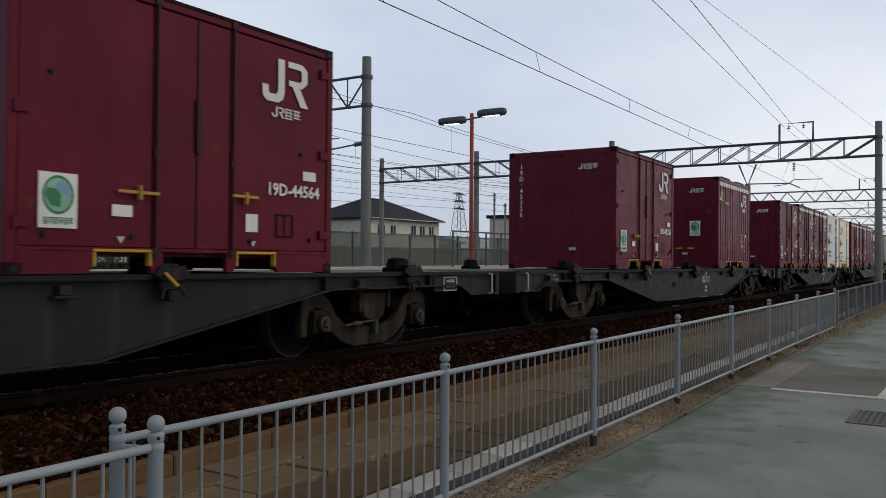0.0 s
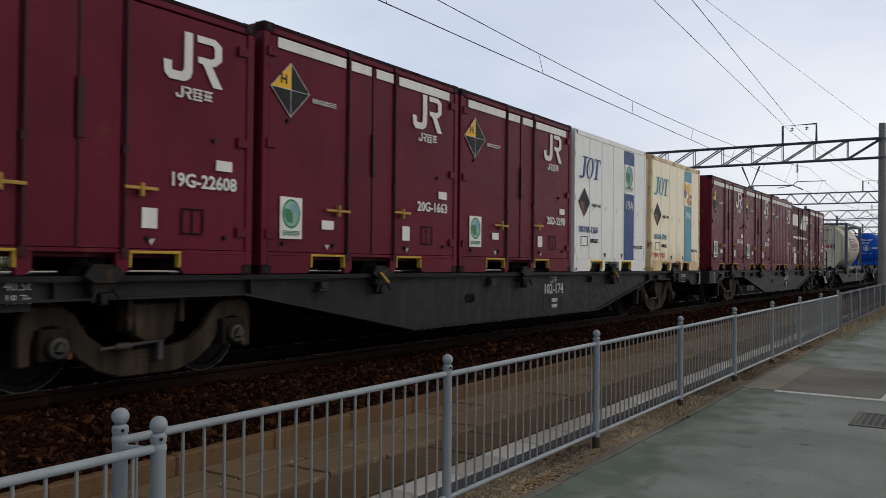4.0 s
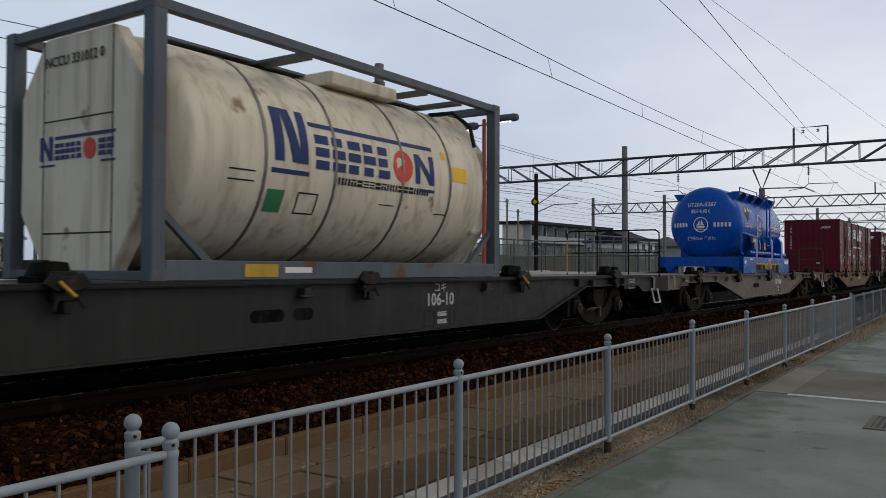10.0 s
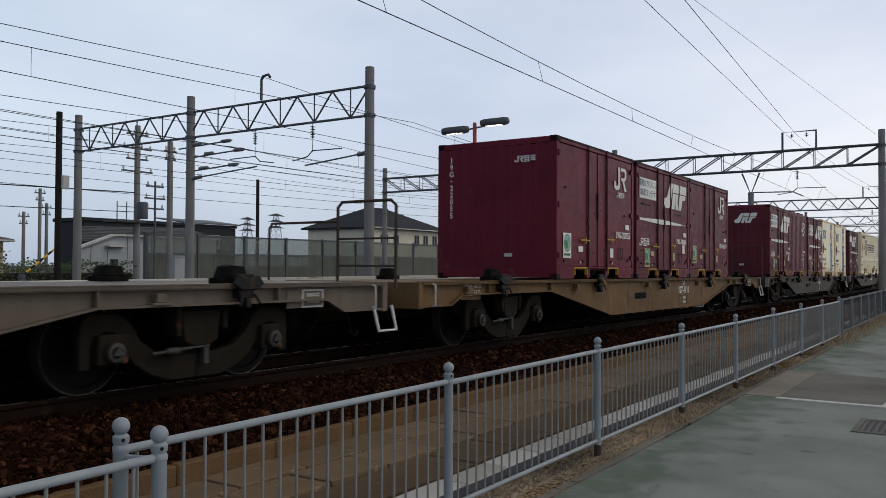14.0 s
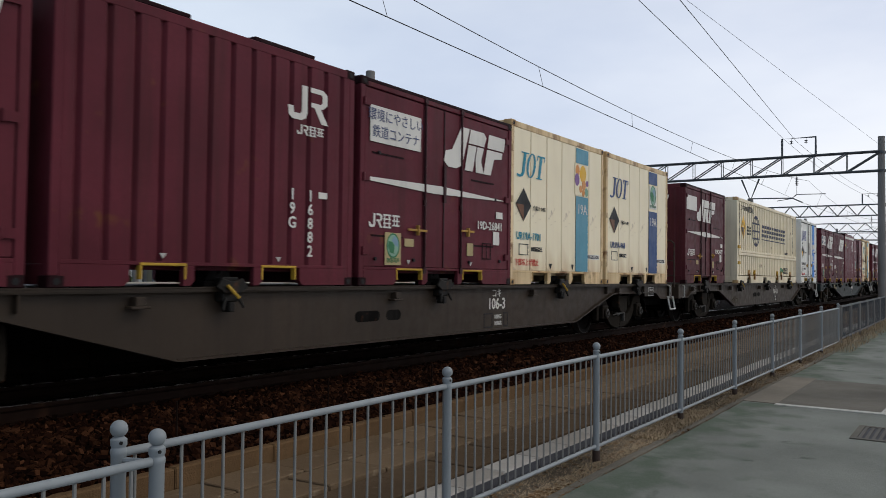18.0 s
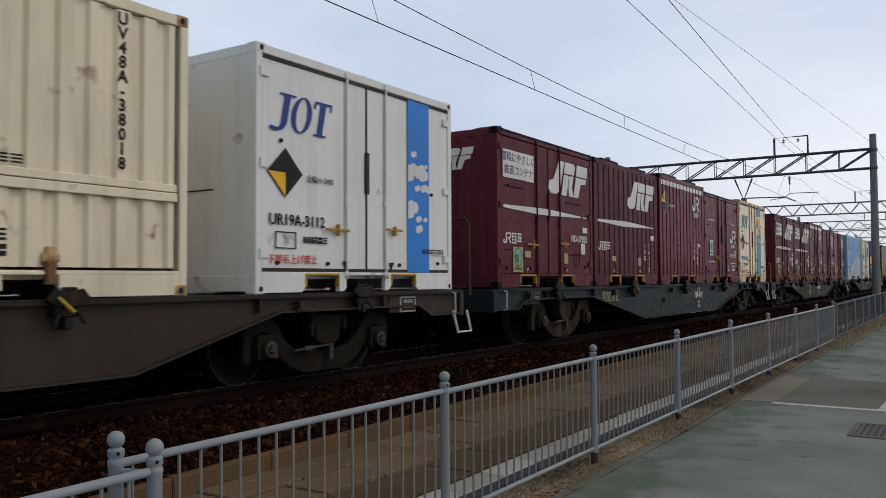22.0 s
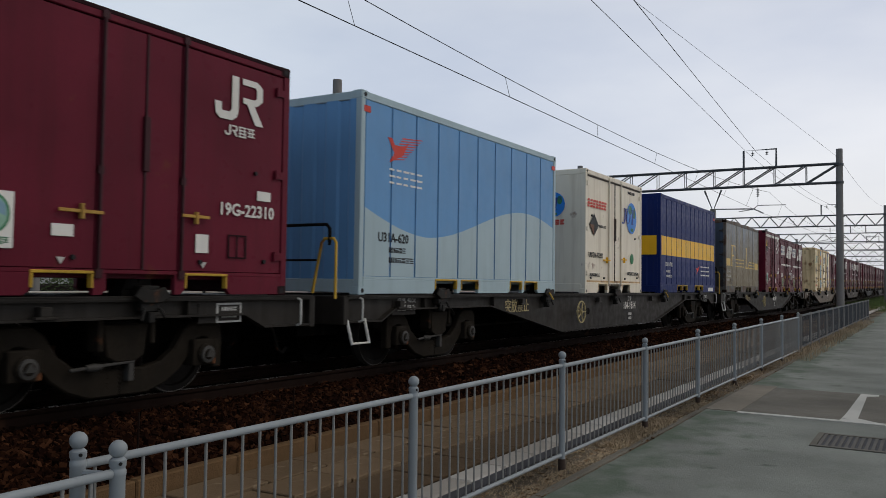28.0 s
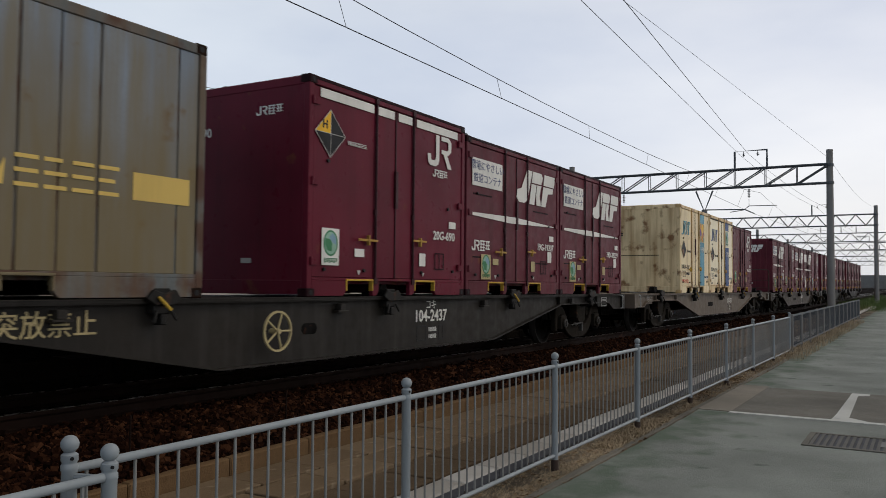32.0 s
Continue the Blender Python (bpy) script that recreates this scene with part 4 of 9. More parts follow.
def base_rail(L, W, pockets, centre=None):
    """The bottom side rail: a beam cut open at the fork pockets, and arched in the middle."""
    def make():
        g = G()
        x, y = L / 2, W / 2
        cuts = sorted(list(pockets) + ([centre] if centre else []))
        a = -x + 0.09
        for c0, c1 in cuts:
            g.prism([(a, 0.015), (c0 - 0.05, 0.015), (c0, 0.06), (c0, 0.2), (a, 0.2)], "y", -y, -y + 0.06)
            g.prism([(a, 0.015), (c0 - 0.05, 0.015), (c0, 0.06), (c0, 0.2), (a, 0.2)], "y", y - 0.06, y)
            a = c1
        for s in (-1, 1):
            g.prism([(a, 0.06), (a + 0.05, 0.015), (x - 0.09, 0.015), (x - 0.09, 0.2), (a, 0.2)], "y", min(s * y, s * (y - 0.06)), max(s * y, s * (y - 0.06)))
            g.box(-x + 0.09, x - 0.09, min(s * y, s * (y - 0.06)), max(s * y, s * (y - 0.06)), 0.2, 0.235)
        g.box(-x + 0.1, x - 0.1, -y + 0.15, y - 0.15, 0.16, 0.22)
        return g.mesh(0.004)
    return shared(("base", L, W, tuple(pockets), centre), make)


def castings(cont, L, W, H, material):
    me = shared("casting", lambda: G().box(-0.075, 0.075, -0.075, 0.075, -0.055, 0.055).mesh(0.012))
    hole = shared("casthole", lambda: G().rod((0, -0.076, 0), (0, -0.0785, 0), 0.03, 10).mesh())
    for sx in (-1, 1):
        for sy in (-1, 1):
            for z in (0.057, H - 0.055):
                c = part("corner_casting", me, material, cont, at=(sx * (L / 2 - 0.073), sy * (W / 2 - 0.073), z))
                if sy < 0:
                    part("casting_hole", hole, BLACK, c)


def leaf_label(cont, u0, v0, old=False, h=0.44, side="S", w=0.33):
    """Sticker with a round green mark over a line of print."""
    key = ("leaf", u0, v0, h, side, w)
    plate = decal(cont, "sticker", key, [rect(u0, u0 + w, v0, v0 + h)], LABEL_TAN if old else DECAL_WHITE, side, 0.0035, label="faded sticker with a round green mark")
    uc, vc = u0 + w / 2, v0 + h * 0.6
    decal(plate, "round_mark", key + ("g",), [disc(uc, vc, w * 0.36, 20, w * 0.42)], LABEL_PALE, side, 0.0055)
    decal(plate, "leaf_print", key + ("l",), [[(uc - w * 0.34, vc - w * 0.02), (uc - w * 0.2, vc - w * 0.26), (uc + w * 0.05, vc - w * 0.3), (uc + w * 0.08, vc), (uc - w * 0.04, vc + w * 0.14), (uc - w * 0.3, vc + w * 0.16)]], LABEL_GREEN, side, 0.0062)
    decal(plate, "sky_print", key + ("s",), [[(uc - w * 0.1, vc + w * 0.2), (uc + w * 0.12, vc + w * 0.02), (uc + w * 0.32, vc - w * 0.06), (uc + w * 0.3, vc + w * 0.2), (uc + w * 0.1, vc + w * 0.38)]], LABEL_BLUE, side, 0.0062)
    decal(plate, "mark_outline", key + ("r",), ring(uc, vc, w * 0.41, 0.018, 20, 0, 360, 1.15) + mark_dense(u0 + 0.04, u0 + w - 0.03, v0 + 0.03, v0 + 0.085, 6), LABEL_GREEN, side, 0.007)


def hazard(cont, u0, u1, v0, v1, mode="H", side="S"):
    """The upright diamond in yellow and black quarters."""
    um, vm = (u0 + u1) / 2, (v0 + v1) / 2
    key = ("dia", u0, u1, v0, v1)
    edge = decal(cont, "size_diamond", key + ("e",), [[(um, v0), (u1, vm), (um, v1), (u0, vm)]], DECAL_GREY if mode == "H" else BLACK, side, 0.003, label="diamond-shaped height mark")
    k = 0.955
    q = lambda a, b: [(um + (a[0] - um) * k, vm + (a[1] - vm) * k), (um, vm), (um + (b[0] - um) * k, vm + (b[1] - vm) * k)]
    T_, B_, L_, R_ = (um, v1), (um, v0), (u0, vm), (u1, vm)
    if mode == "H":
        decal(edge, "yellow_quarter", key + ("y",), [q(L_, T_)], YELLOW, side, 0.005)
        for nq, tri in enumerate((q(T_, R_), q(R_, B_), q(B_, L_))):
            decal(edge, "black_quarter", key + ("b", nq), [tri], BLACK, side, 0.0045)
        decal(edge, "cross", key + ("c",), [rect(um - 0.003, um + 0.003, v0 * 0.93 + vm * 0.07, v1 * 0.93 + vm * 0.07), rect(u0 * 0.93 + um * 0.07, u1 * 0.93 + um * 0.07, vm - 0.003, vm + 0.003)], DECAL_GREY, side, 0.006)
        write(edge, "H", um - (um - u0) * 0.36, vm + (v1 - vm) * 0.33, (v1 - v0) * 0.24, BLACK, side, (1.8575, 1.227), 0.004)
    else:
        decal(edge, "brown_quarter", key + ("y",), [q(L_, B_)], YELLOW if mode == "Y" else RUST_PRINT, side, 0.005)


# ---- 12-foot containers ----
L12, W12 = 3.715, 2.45
POCKETS = ((-1.12, -0.55), (0.44, 0.98))


def door_side(cont, H, body, trim, bars_mat, ribbed=False, yellow=HANDLE, rods=(-0.51, -0.045, 0.385)):
    """A side of two folding doors: panels, locking rods with handles, hinges, small plates."""
    lo, hi = 0.24, H - 0.12
    edges = (-1.765, rods[0] - 0.03, rods[1] - 0.004, rods[2] - 0.03, 1.765)
    for a, b in zip(edges, edges[1:]):
        key = ("doorpanel", round(a, 3), round(b, 3), H, ribbed)
        def make(a=a, b=b):
            g = G().box(a + 0.006, b - 0.006, -1.212, -1.19, lo, hi)
            if ribbed:
                n = max(1, round((b - a) / 0.42))
                for i in range(1, n):
                    u = a + (b - a) * i / n
                    g.box(u - 0.018, u + 0.018, -1.224, -1.21, lo + 0.04, hi - 0.04)
            return g.mesh(0.004)
        part("door_panel", shared(key, make), body, cont)
    rod_me = shared(("rod", H), lambda: G().rod((0, -1.232, 0.16), (0, -1.232, H - 0.03), 0.017, 8).box(-0.035, 0.035, -1.246, -1.21, H - 0.1, H - 0.04).box(-0.035, 0.035, -1.246, -1.21, 0.16, 0.24).box(-0.03, 0.03, -1.242, -1.21, 1.05, 1.12).mesh(0, True))
    for k, u in enumerate((rods[0], rods[2])):
        rod = part("lock_rod", rod_me, DOOR_ROD if trim is MAROON_DARK else trim, cont, at=(u, 0, 0))
        z = 0.70 if k == 0 else 0.75
        part("handle", shared("handle%d" % k, lambda: (G().box(-0.40, 0.02, -1.262, -1.245, z, z + 0.03).box(-0.2, -0.17, -1.275, -1.23, z - 0.05, z + 0.08) if k == 0 else G().box(-0.02, 0.32, -1.262, -1.245, z, z + 0.03).box(0.14, 0.17, -1.275, -1.23, z - 0.06, z + 0.06)).mesh(0.004)), yellow, rod, "yellow locking handle")
    part("centre_seal", shared(("seal", H), lambda: G().box(-0.012, 0.012, -1.226, -1.21, lo, hi).box(-0.03, 0.03, -1.245, -1.21, H * 0.45, H * 0.45 + 0.5).mesh(0.003)), SEAL if body in (CREAM, WHITE, WARM_WHITE) else DOOR_ROD, cont, at=(rods[1], 0, 0))
    if trim is MAROON_DARK:
        part("top_rim", shared(("trim", H), lambda: G().box(-1.78, 1.78, -1.2295, -1.2, H - 0.05, H - 0.008).mesh(0.006)), MAROON_DARK, cont, "dark rim along the roof edge")
    if body in (CREAM, WHITE, WARM_WHITE):
        part("rain_gutter", shared(("gutter", H), lambda: G().box(-1.77, 1.77, -1.2235, -1.19, H - 0.15, H - 0.115).mesh()), SEAL, cont, "dark strip over the doors")
        part("door_sill", shared(("dsill", H), lambda: G().box(-1.76, 1.76, -1.2215, -1.2125, 0.235, 0.275).mesh()), SEAL if body is WHITE else CREAM_OLD, cont, "stained sill under the doors")
    hinge = shared("hinge", lambda: G().box(-0.05, 0.07, -1.236, -1.215, -0.04, 0.04).rod((-0.05, -1.235, -0.05), (-0.05, -1.235, 0.05), 0.016, 6).mesh())
    for u, s in ((-1.77, 180), (1.70, 0)):
        for v in (0.42, H * 0.52, H - 0.3):
            part("hinge", hinge, body, cont, at=(u, 0, v) if s == 0 else (u + 0.02, 0, v))
    for i, (u, v) in enumerate(((-1.55, 0.33), (-0.75, 0.33), (0.62, 0.33), (1.5, 0.36), (-1.5, 1.62), (1.35, 1.28))):
        part("bump_stop", shared("stop", lambda: G().rod((0, -1.212, 0), (0, -1.24, 0), 0.022, 8).mesh()), BLACK, cont, at=(u, 0, v))


def pockets(cont, W, spans, material, L=L12):
    for a, b in spans:
        fr = part("fork_pocket", shared(("pocket", a, b, W), lambda: G().box(a, b, -W / 2 - 0.012, -W / 2 + 0.05, 0.196, 0.222).box(a, a + 0.024, -W / 2 - 0.01, -W / 2 + 0.05, 0.075, 0.196).box(b - 0.024, b, -W / 2 - 0.01, -W / 2 + 0.05, 0.075, 0.196).mesh(0.005)), material, cont, "painted rim of the fork pocket")


def container(kind, slot_at, number="", lead=None):
    """One 12-foot container riding at slot_at metres behind the first wagon's centre."""
    k = KINDS[kind]
    H, body, trim = k["H"], k["body"], k["trim"]
    c = thing(k["name"], k["label"], "container", k["group"])
    MOVING.append((c, slot_at, DECK))
    part("frame", shell(L12, W12, H), k.get("frame", body), c)
    part("base_rail", base_rail(L12, W12, POCKETS, (-0.42, 0.32)), CREAM_EDGE if body is CREAM else body, c)
    castings(c, L12, W12, H, k.get("cast", trim))
    part("far_wall", shared(("far", H), lambda: corrugated(-1.77, 1.77, 0.22, H - 0.1, 12, -0.03, 1.19).mesh()), body, c)
    for sx, nm in ((-1, "front_wall"), (1, "rear_wall")):
        if k["end"] == "smooth":
            me = shared(("end", H), lambda: G().box(-0.012, 0.012, -1.14, 1.14, 0.2, H - 0.11).mesh())
        else:
            me = shared(("endc", H), lambda: corrugated(-1.14, 1.14, 0.2, H - 0.11, 9, 0.022, -0.012, 0.04, 0.01).mesh())
        at = (sx * (L12 / 2 - 0.02), 0, 0) if k["end"] == "smooth" else pose(sx * (L12 / 2 - 0.012), 0, 0, 0, 0, -90 * (1 if sx < 0 else -1))
        part(nm, me, k.get("endmat", body), c, at=at)
    if k["side"] == "panels":
        wall = part("side_wall", shared(("pwall", H), lambda: G().box(-1.77, 1.77, -1.2, -1.19, 0.235, H - 0.1).mesh()), CREAM_EDGE if body is CREAM else body, c)
        for i in range(6):
            part("side_panel", shared(("pside", H), lambda: G().box(0.011, 0.579, -1.218, -1.2005, 0.235, H - 0.105).mesh(0.007)), body, wall, at=(-1.77 + 0.59 * i, 0, 0))
        for sx in (-1, 1):
            for v in (0.4, 1.35, 2.15):
                part("corner_hinge", shared("chinge", lambda: G().box(-0.03, 0.03, -1.236, -1.215, -0.05, 0.05).mesh(0.006)), k.get("frame", body), c, at=(sx * 1.815, 0, v))
    elif k["side"] == "doors":
        door_side(c, H, body, trim, body, k.get("ribbed", False), k.get("yellow", HANDLE), k.get("rods", (-0.51, -0.045, 0.385)))
    else:
        part("side_wall", shared(("sidec", H), lambda: corrugated(-1.77, 1.77, 0.23, H - 0.1, 13, 0.040, -1.222, 0.03, 0.02, (0.42, 0.58)).mesh()), body, c)
        for u in (-0.95, 0.75):
            part("roof_flap", shared(("flap", H), lambda: G().box(-0.45, 0.45, -1.2, -0.9, H - 0.008, H + 0.04).mesh(0.01)), trim, c, at=(u, 0, 0))
    pockets(c, W12, POCKETS if k["side"] != "ribs" else ((-1.02, -0.52), (0.42, 0.92)), k.get("pocket", YELLOW_OLD), L12)
    k["marks"](c, H, number, k)
    return c


def small_labels(c, old=False):
    m = LABEL_TAN if old else DECAL_WHITE
    decal(c, "paper_label", "pl1%d" % old, [rect(-0.95, -0.75, 0.5, 0.6)], m)
    decal(c, "paper_label", "pl2%d" % old, [rect(0.56, 0.72, 0.42, 0.6)], m)
    decal(c, "small_plate", "pl3", [rect(1.38, 1.58, 1.0, 1.1)], DECAL_WHITE)
    decal(c, "triangle_mark", "tri", [[(-0.9, 0.33), (-0.82, 0.33), (-0.86, 0.27)], [(0.62, 0.33), (0.7, 0.33), (0.66, 0.27)]], DECAL_GREY)
    decal(c, "card_frame", "card", [rect(0.98, 1.0, 0.38, 0.62), rect(1.22, 1.24, 0.38, 0.62), rect(1.0, 1.22, 0.38, 0.395), rect(1.0, 1.22, 0.605, 0.62), rect(1.1, 1.115, 0.395, 0.605)], MAROON_DARK)


def end_marks(c, H, number, k):
    if k.get("logo") == "blocks":
        decal(c, "company_mark", "endblocks%g" % H, fit_box(MARK_BLOCKS, 0.03, 0.7, H - 0.62, H - 0.28, 0.16), DECAL_WHITE, "E")
    else:
        decal(c, "company_writing", "endbars%g" % H, mark_firm(0.40, 0.84, H - 0.43, H - 0.32), DECAL_WHITE, "E")
    if number:
        if k.get("upright", True):
            for i, ch in enumerate(number):
                write(c, ch if ch != "-" else "·", -0.92, H - 0.32 - i * 0.128, 0.14, DECAL_WHITE, "E", name="end_number", bold=0.002)
        else:
            write(c, number, -0.62, H - 0.58, 0.16, DECAL_WHITE, "E", name="end_number", bold=0.003)
    decal(c, "end_plate", "endplate", [rect(0.2, 0.36, 0.4, 0.46)], DECAL_GREY, "E")


def marks_hook(c, H, number, k):
    """Plain maroon container with the hook-shaped company mark."""
    ribs = k["side"] == "ribs"
    if not ribs:
        small_labels(c, k.get("old", False))
    top, tall = (H - 0.33, 0.38) if ribs else (H - 0.26, 0.46)
    decal(c, "company_mark", "hook%g%d" % (H, ribs), fit_box(MARK_HOOK, 0.76, 1.38 if ribs else 1.43, top - tall, top), DECAL_WHITE)
    decal(c, "company_writing", "hookbars%g%d" % (H, ribs), mark_firm(0.90, 1.34, top - tall - 0.155, top - tall - 0.045), DECAL_WHITE)
    if k["side"] == "doors":
        write(c, number, 1.24, 0.87, 0.175, DECAL_WHITE, bold=0.004, name="number")
        leaf_label(c, -1.6, 0.38, k.get("old", False))
    else:
        a, b = number.split("-")
        for i, ch in enumerate(a):
            write(c, ch, 0.85, 0.98 - i * 0.15, 0.17, DECAL_WHITE, bold=0.003, name="number")
        for i, ch in enumerate(b):
            write(c, ch, 1.13, 0.98 - i * 0.15, 0.17, DECAL_WHITE, bold=0.003, name="number")
        decal(c, "small_plate", "pl4", [rect(1.26, 1.40, 0.97, 1.04)], DECAL_WHITE)
        decal(c, "triangle_mark", "tri2", [[(-0.82, 0.31), (-0.74, 0.31), (-0.78, 0.26)]], DECAL_GREY)
        decal(c, "triangle_mark", "tri3", [[(0.62, 0.31), (0.7, 0.31), (0.66, 0.26)]], DECAL_GREY)
        if k.get("band"):
            leaf_label(c, 0.42, 0.94, False, 0.42, "E", 0.3)
            for u in (-0.75, 0.02, 0.36):
                decal(c, "end_handle", ("endh", u), [rect(u, u + 0.2, 0.56, 0.6)], YELLOW_OLD, "E", 0.03, label="small yellow door handle")
    if k.get("band"):
        spans = [(-1.66, -0.57), (-0.47, -0.1), (0.0, 0.34), (0.46, 1.62)] if k["side"] == "doors" else [(max(-1.74, -1.77 + 0.2723 * (i - 0.5) + 0.024), min(1.74, -1.77 + 0.2723 * (i + 0.5) - 0.024)) for i in range(14)]
        for a, b in spans:
            decal(c, "white_band", ("band", H, a, b), [rect(a, b, H - 0.24, H - 0.13)], DECAL_WHITE)
    if k.get("diamond"):
        hazard(c, -1.76, -1.17, 1.66, 2.24)
        decal(c, "small_writing", "sw", mark_bars(-1.12, -0.72, 1.87, 1.92, 6), DECAL_GREY)
    end_marks(c, H, number, k)


def marks_low(c, H, number, k):
    """Repainted maroon container with the hook mark low on the door and white height lines."""
    decal(c, "company_mark", "lowhook", fit_box(MARK_HOOK, 0.82, 1.52, 1.19, 1.56), DECAL_WHITE)
    decal(c, "company_writing", "lowbars", mark_firm(0.96, 1.40, 1.045, 1.15), DECAL_WHITE)
    write(c, number, 1.15, 0.81, 0.165, DECAL_WHITE, bold=0.003, name="number")
    for u, v in ((-1.51, 1.76), (0.83, 1.74), (-1.5, 0.61), (0.85, 0.59)):
        decal(c, "height_line", ("hline", u), [rect(u, u + 0.58, v - 0.011, v + 0.011)], DECAL_WHITE)
    decal(c, "small_plate", "lowpl", [rect(1.38, 1.55, 0.9, 0.96)], DECAL_WHITE)
    for u0, u1, v0, v1 in ((1.08, 1.32, 0.36, 0.52), (0.53, 0.68, 0.35, 0.49)):
        label = decal(c, "paper_label", ("lowlab", u0), [rect(u0, u1, v0, v1)], DECAL_WHITE)
        decal(label, "print", ("lowpr", u0), mark_bars(u0 + 0.03, u1 - 0.03, v0 + 0.05, v1 - 0.03, 3), BLACK, depth=0.005)
    leaf_label(c, -1.38, 0.78, False, 0.42)


def marks_blocks(c, H, number, k):
    """Older maroon container with the slanted block mark, a tapered white stripe and a slogan plate."""
    small_labels(c, True)
    wide = k.get("wide", False)
    box = (-0.92, 0.66, 1.62, 2.20) if wide else (-0.08, 1.46, 1.63, 2.23)
    decal(c, "company_mark", "blocks%s%d" % (k["side"], wide), fit_box(MARK_BLOCKS, *box, 0.1), DECAL_WHITE)
    stripe = [[(-1.72, 1.30), (-0.05, 1.23), (1.64, 1.275), (1.64, 1.285), (-0.05, 1.36), (-1.72, 1.31)]] if wide else [[(-1.7, 1.265), (-0.3, 1.225), (1.6, 1.275), (1.6, 1.285), (-0.1, 1.34), (-1.7, 1.31)]]
    decal(c, "white_stripe", "stripe%d" % wide, stripe, DECAL_WHITE)
    decal(c, "company_writing", "blockbars", mark_firm(-1.68, -1.04, 0.71, 0.88), DECAL_WHITE)
    if k["side"] == "doors":
        plate = decal(c, "slogan_plate", "slogan%d" % wide, [rect(-1.76, -0.9, 1.86, 2.22) if wide else rect(-1.68, -0.62, 1.74, 2.18)], DECAL_WHITE, depth=0.0035, label="white plate with a two-line slogan")
        if k.get("slogan", True):
            write(plate, "環境にやさしい", -1.15, 2.06, 0.165, SLOGAN_INK, half=(1.8575, 1.2285), name="writing")
            write(plate, "鉄道コンテナ", -1.15, 1.86, 0.165, SLOGAN_INK, half=(1.8575, 1.2285), name="writing")
        write(c, number, 1.2, 0.87, 0.165, DECAL_WHITE, bold=0.004, name="number")
        decal(c, "seal_plate", "zaplate", [rect(1.3, 1.48, 0.6, 0.8)], DECAL_WHITE)
        for u, v in ((-1.3, 1.60), (1.0, 1.50), (-1.3, 0.60), (1.0, 0.56)):
            part("lashing_rail", shared("lashrail", lambda: G().box(-0.32, 0.32, -1.219, -1.211, 0.0, 0.022).mesh()), MAROON_DARK, c, at=(u, 0, v))
        if not wide and k.get("slogan", True):
            leaf_label(c, -1.36, 0.26, k.get("tan_label", True), 0.4)
        elif not wide:
            paper = decal(c, "paper_label", "bigpaper", [rect(-1.40, -1.02, 0.26, 0.68)], DECAL_WHITE, depth=0.0035, label="large white paper label")
            decal(paper, "print", "bigprint", [rect(-1.36, -1.06, v, v + 0.008) for v in (0.33, 0.38, 0.43, 0.48, 0.53, 0.60)], LABEL_TAN, depth=0.005)
    else:
        a, b = number.split("-")
        for i, ch in enumerate(a):
            write(c, ch, 0.98, 0.85 - i * 0.13, 0.14, DECAL_WHITE, bold=0.003, name="number")
        for i, ch in enumerate(b):
            write(c, ch, 1.25, 0.85 - i * 0.13, 0.14, DECAL_WHITE, bold=0.003, name="number")
    end_marks(c, H, number, k)


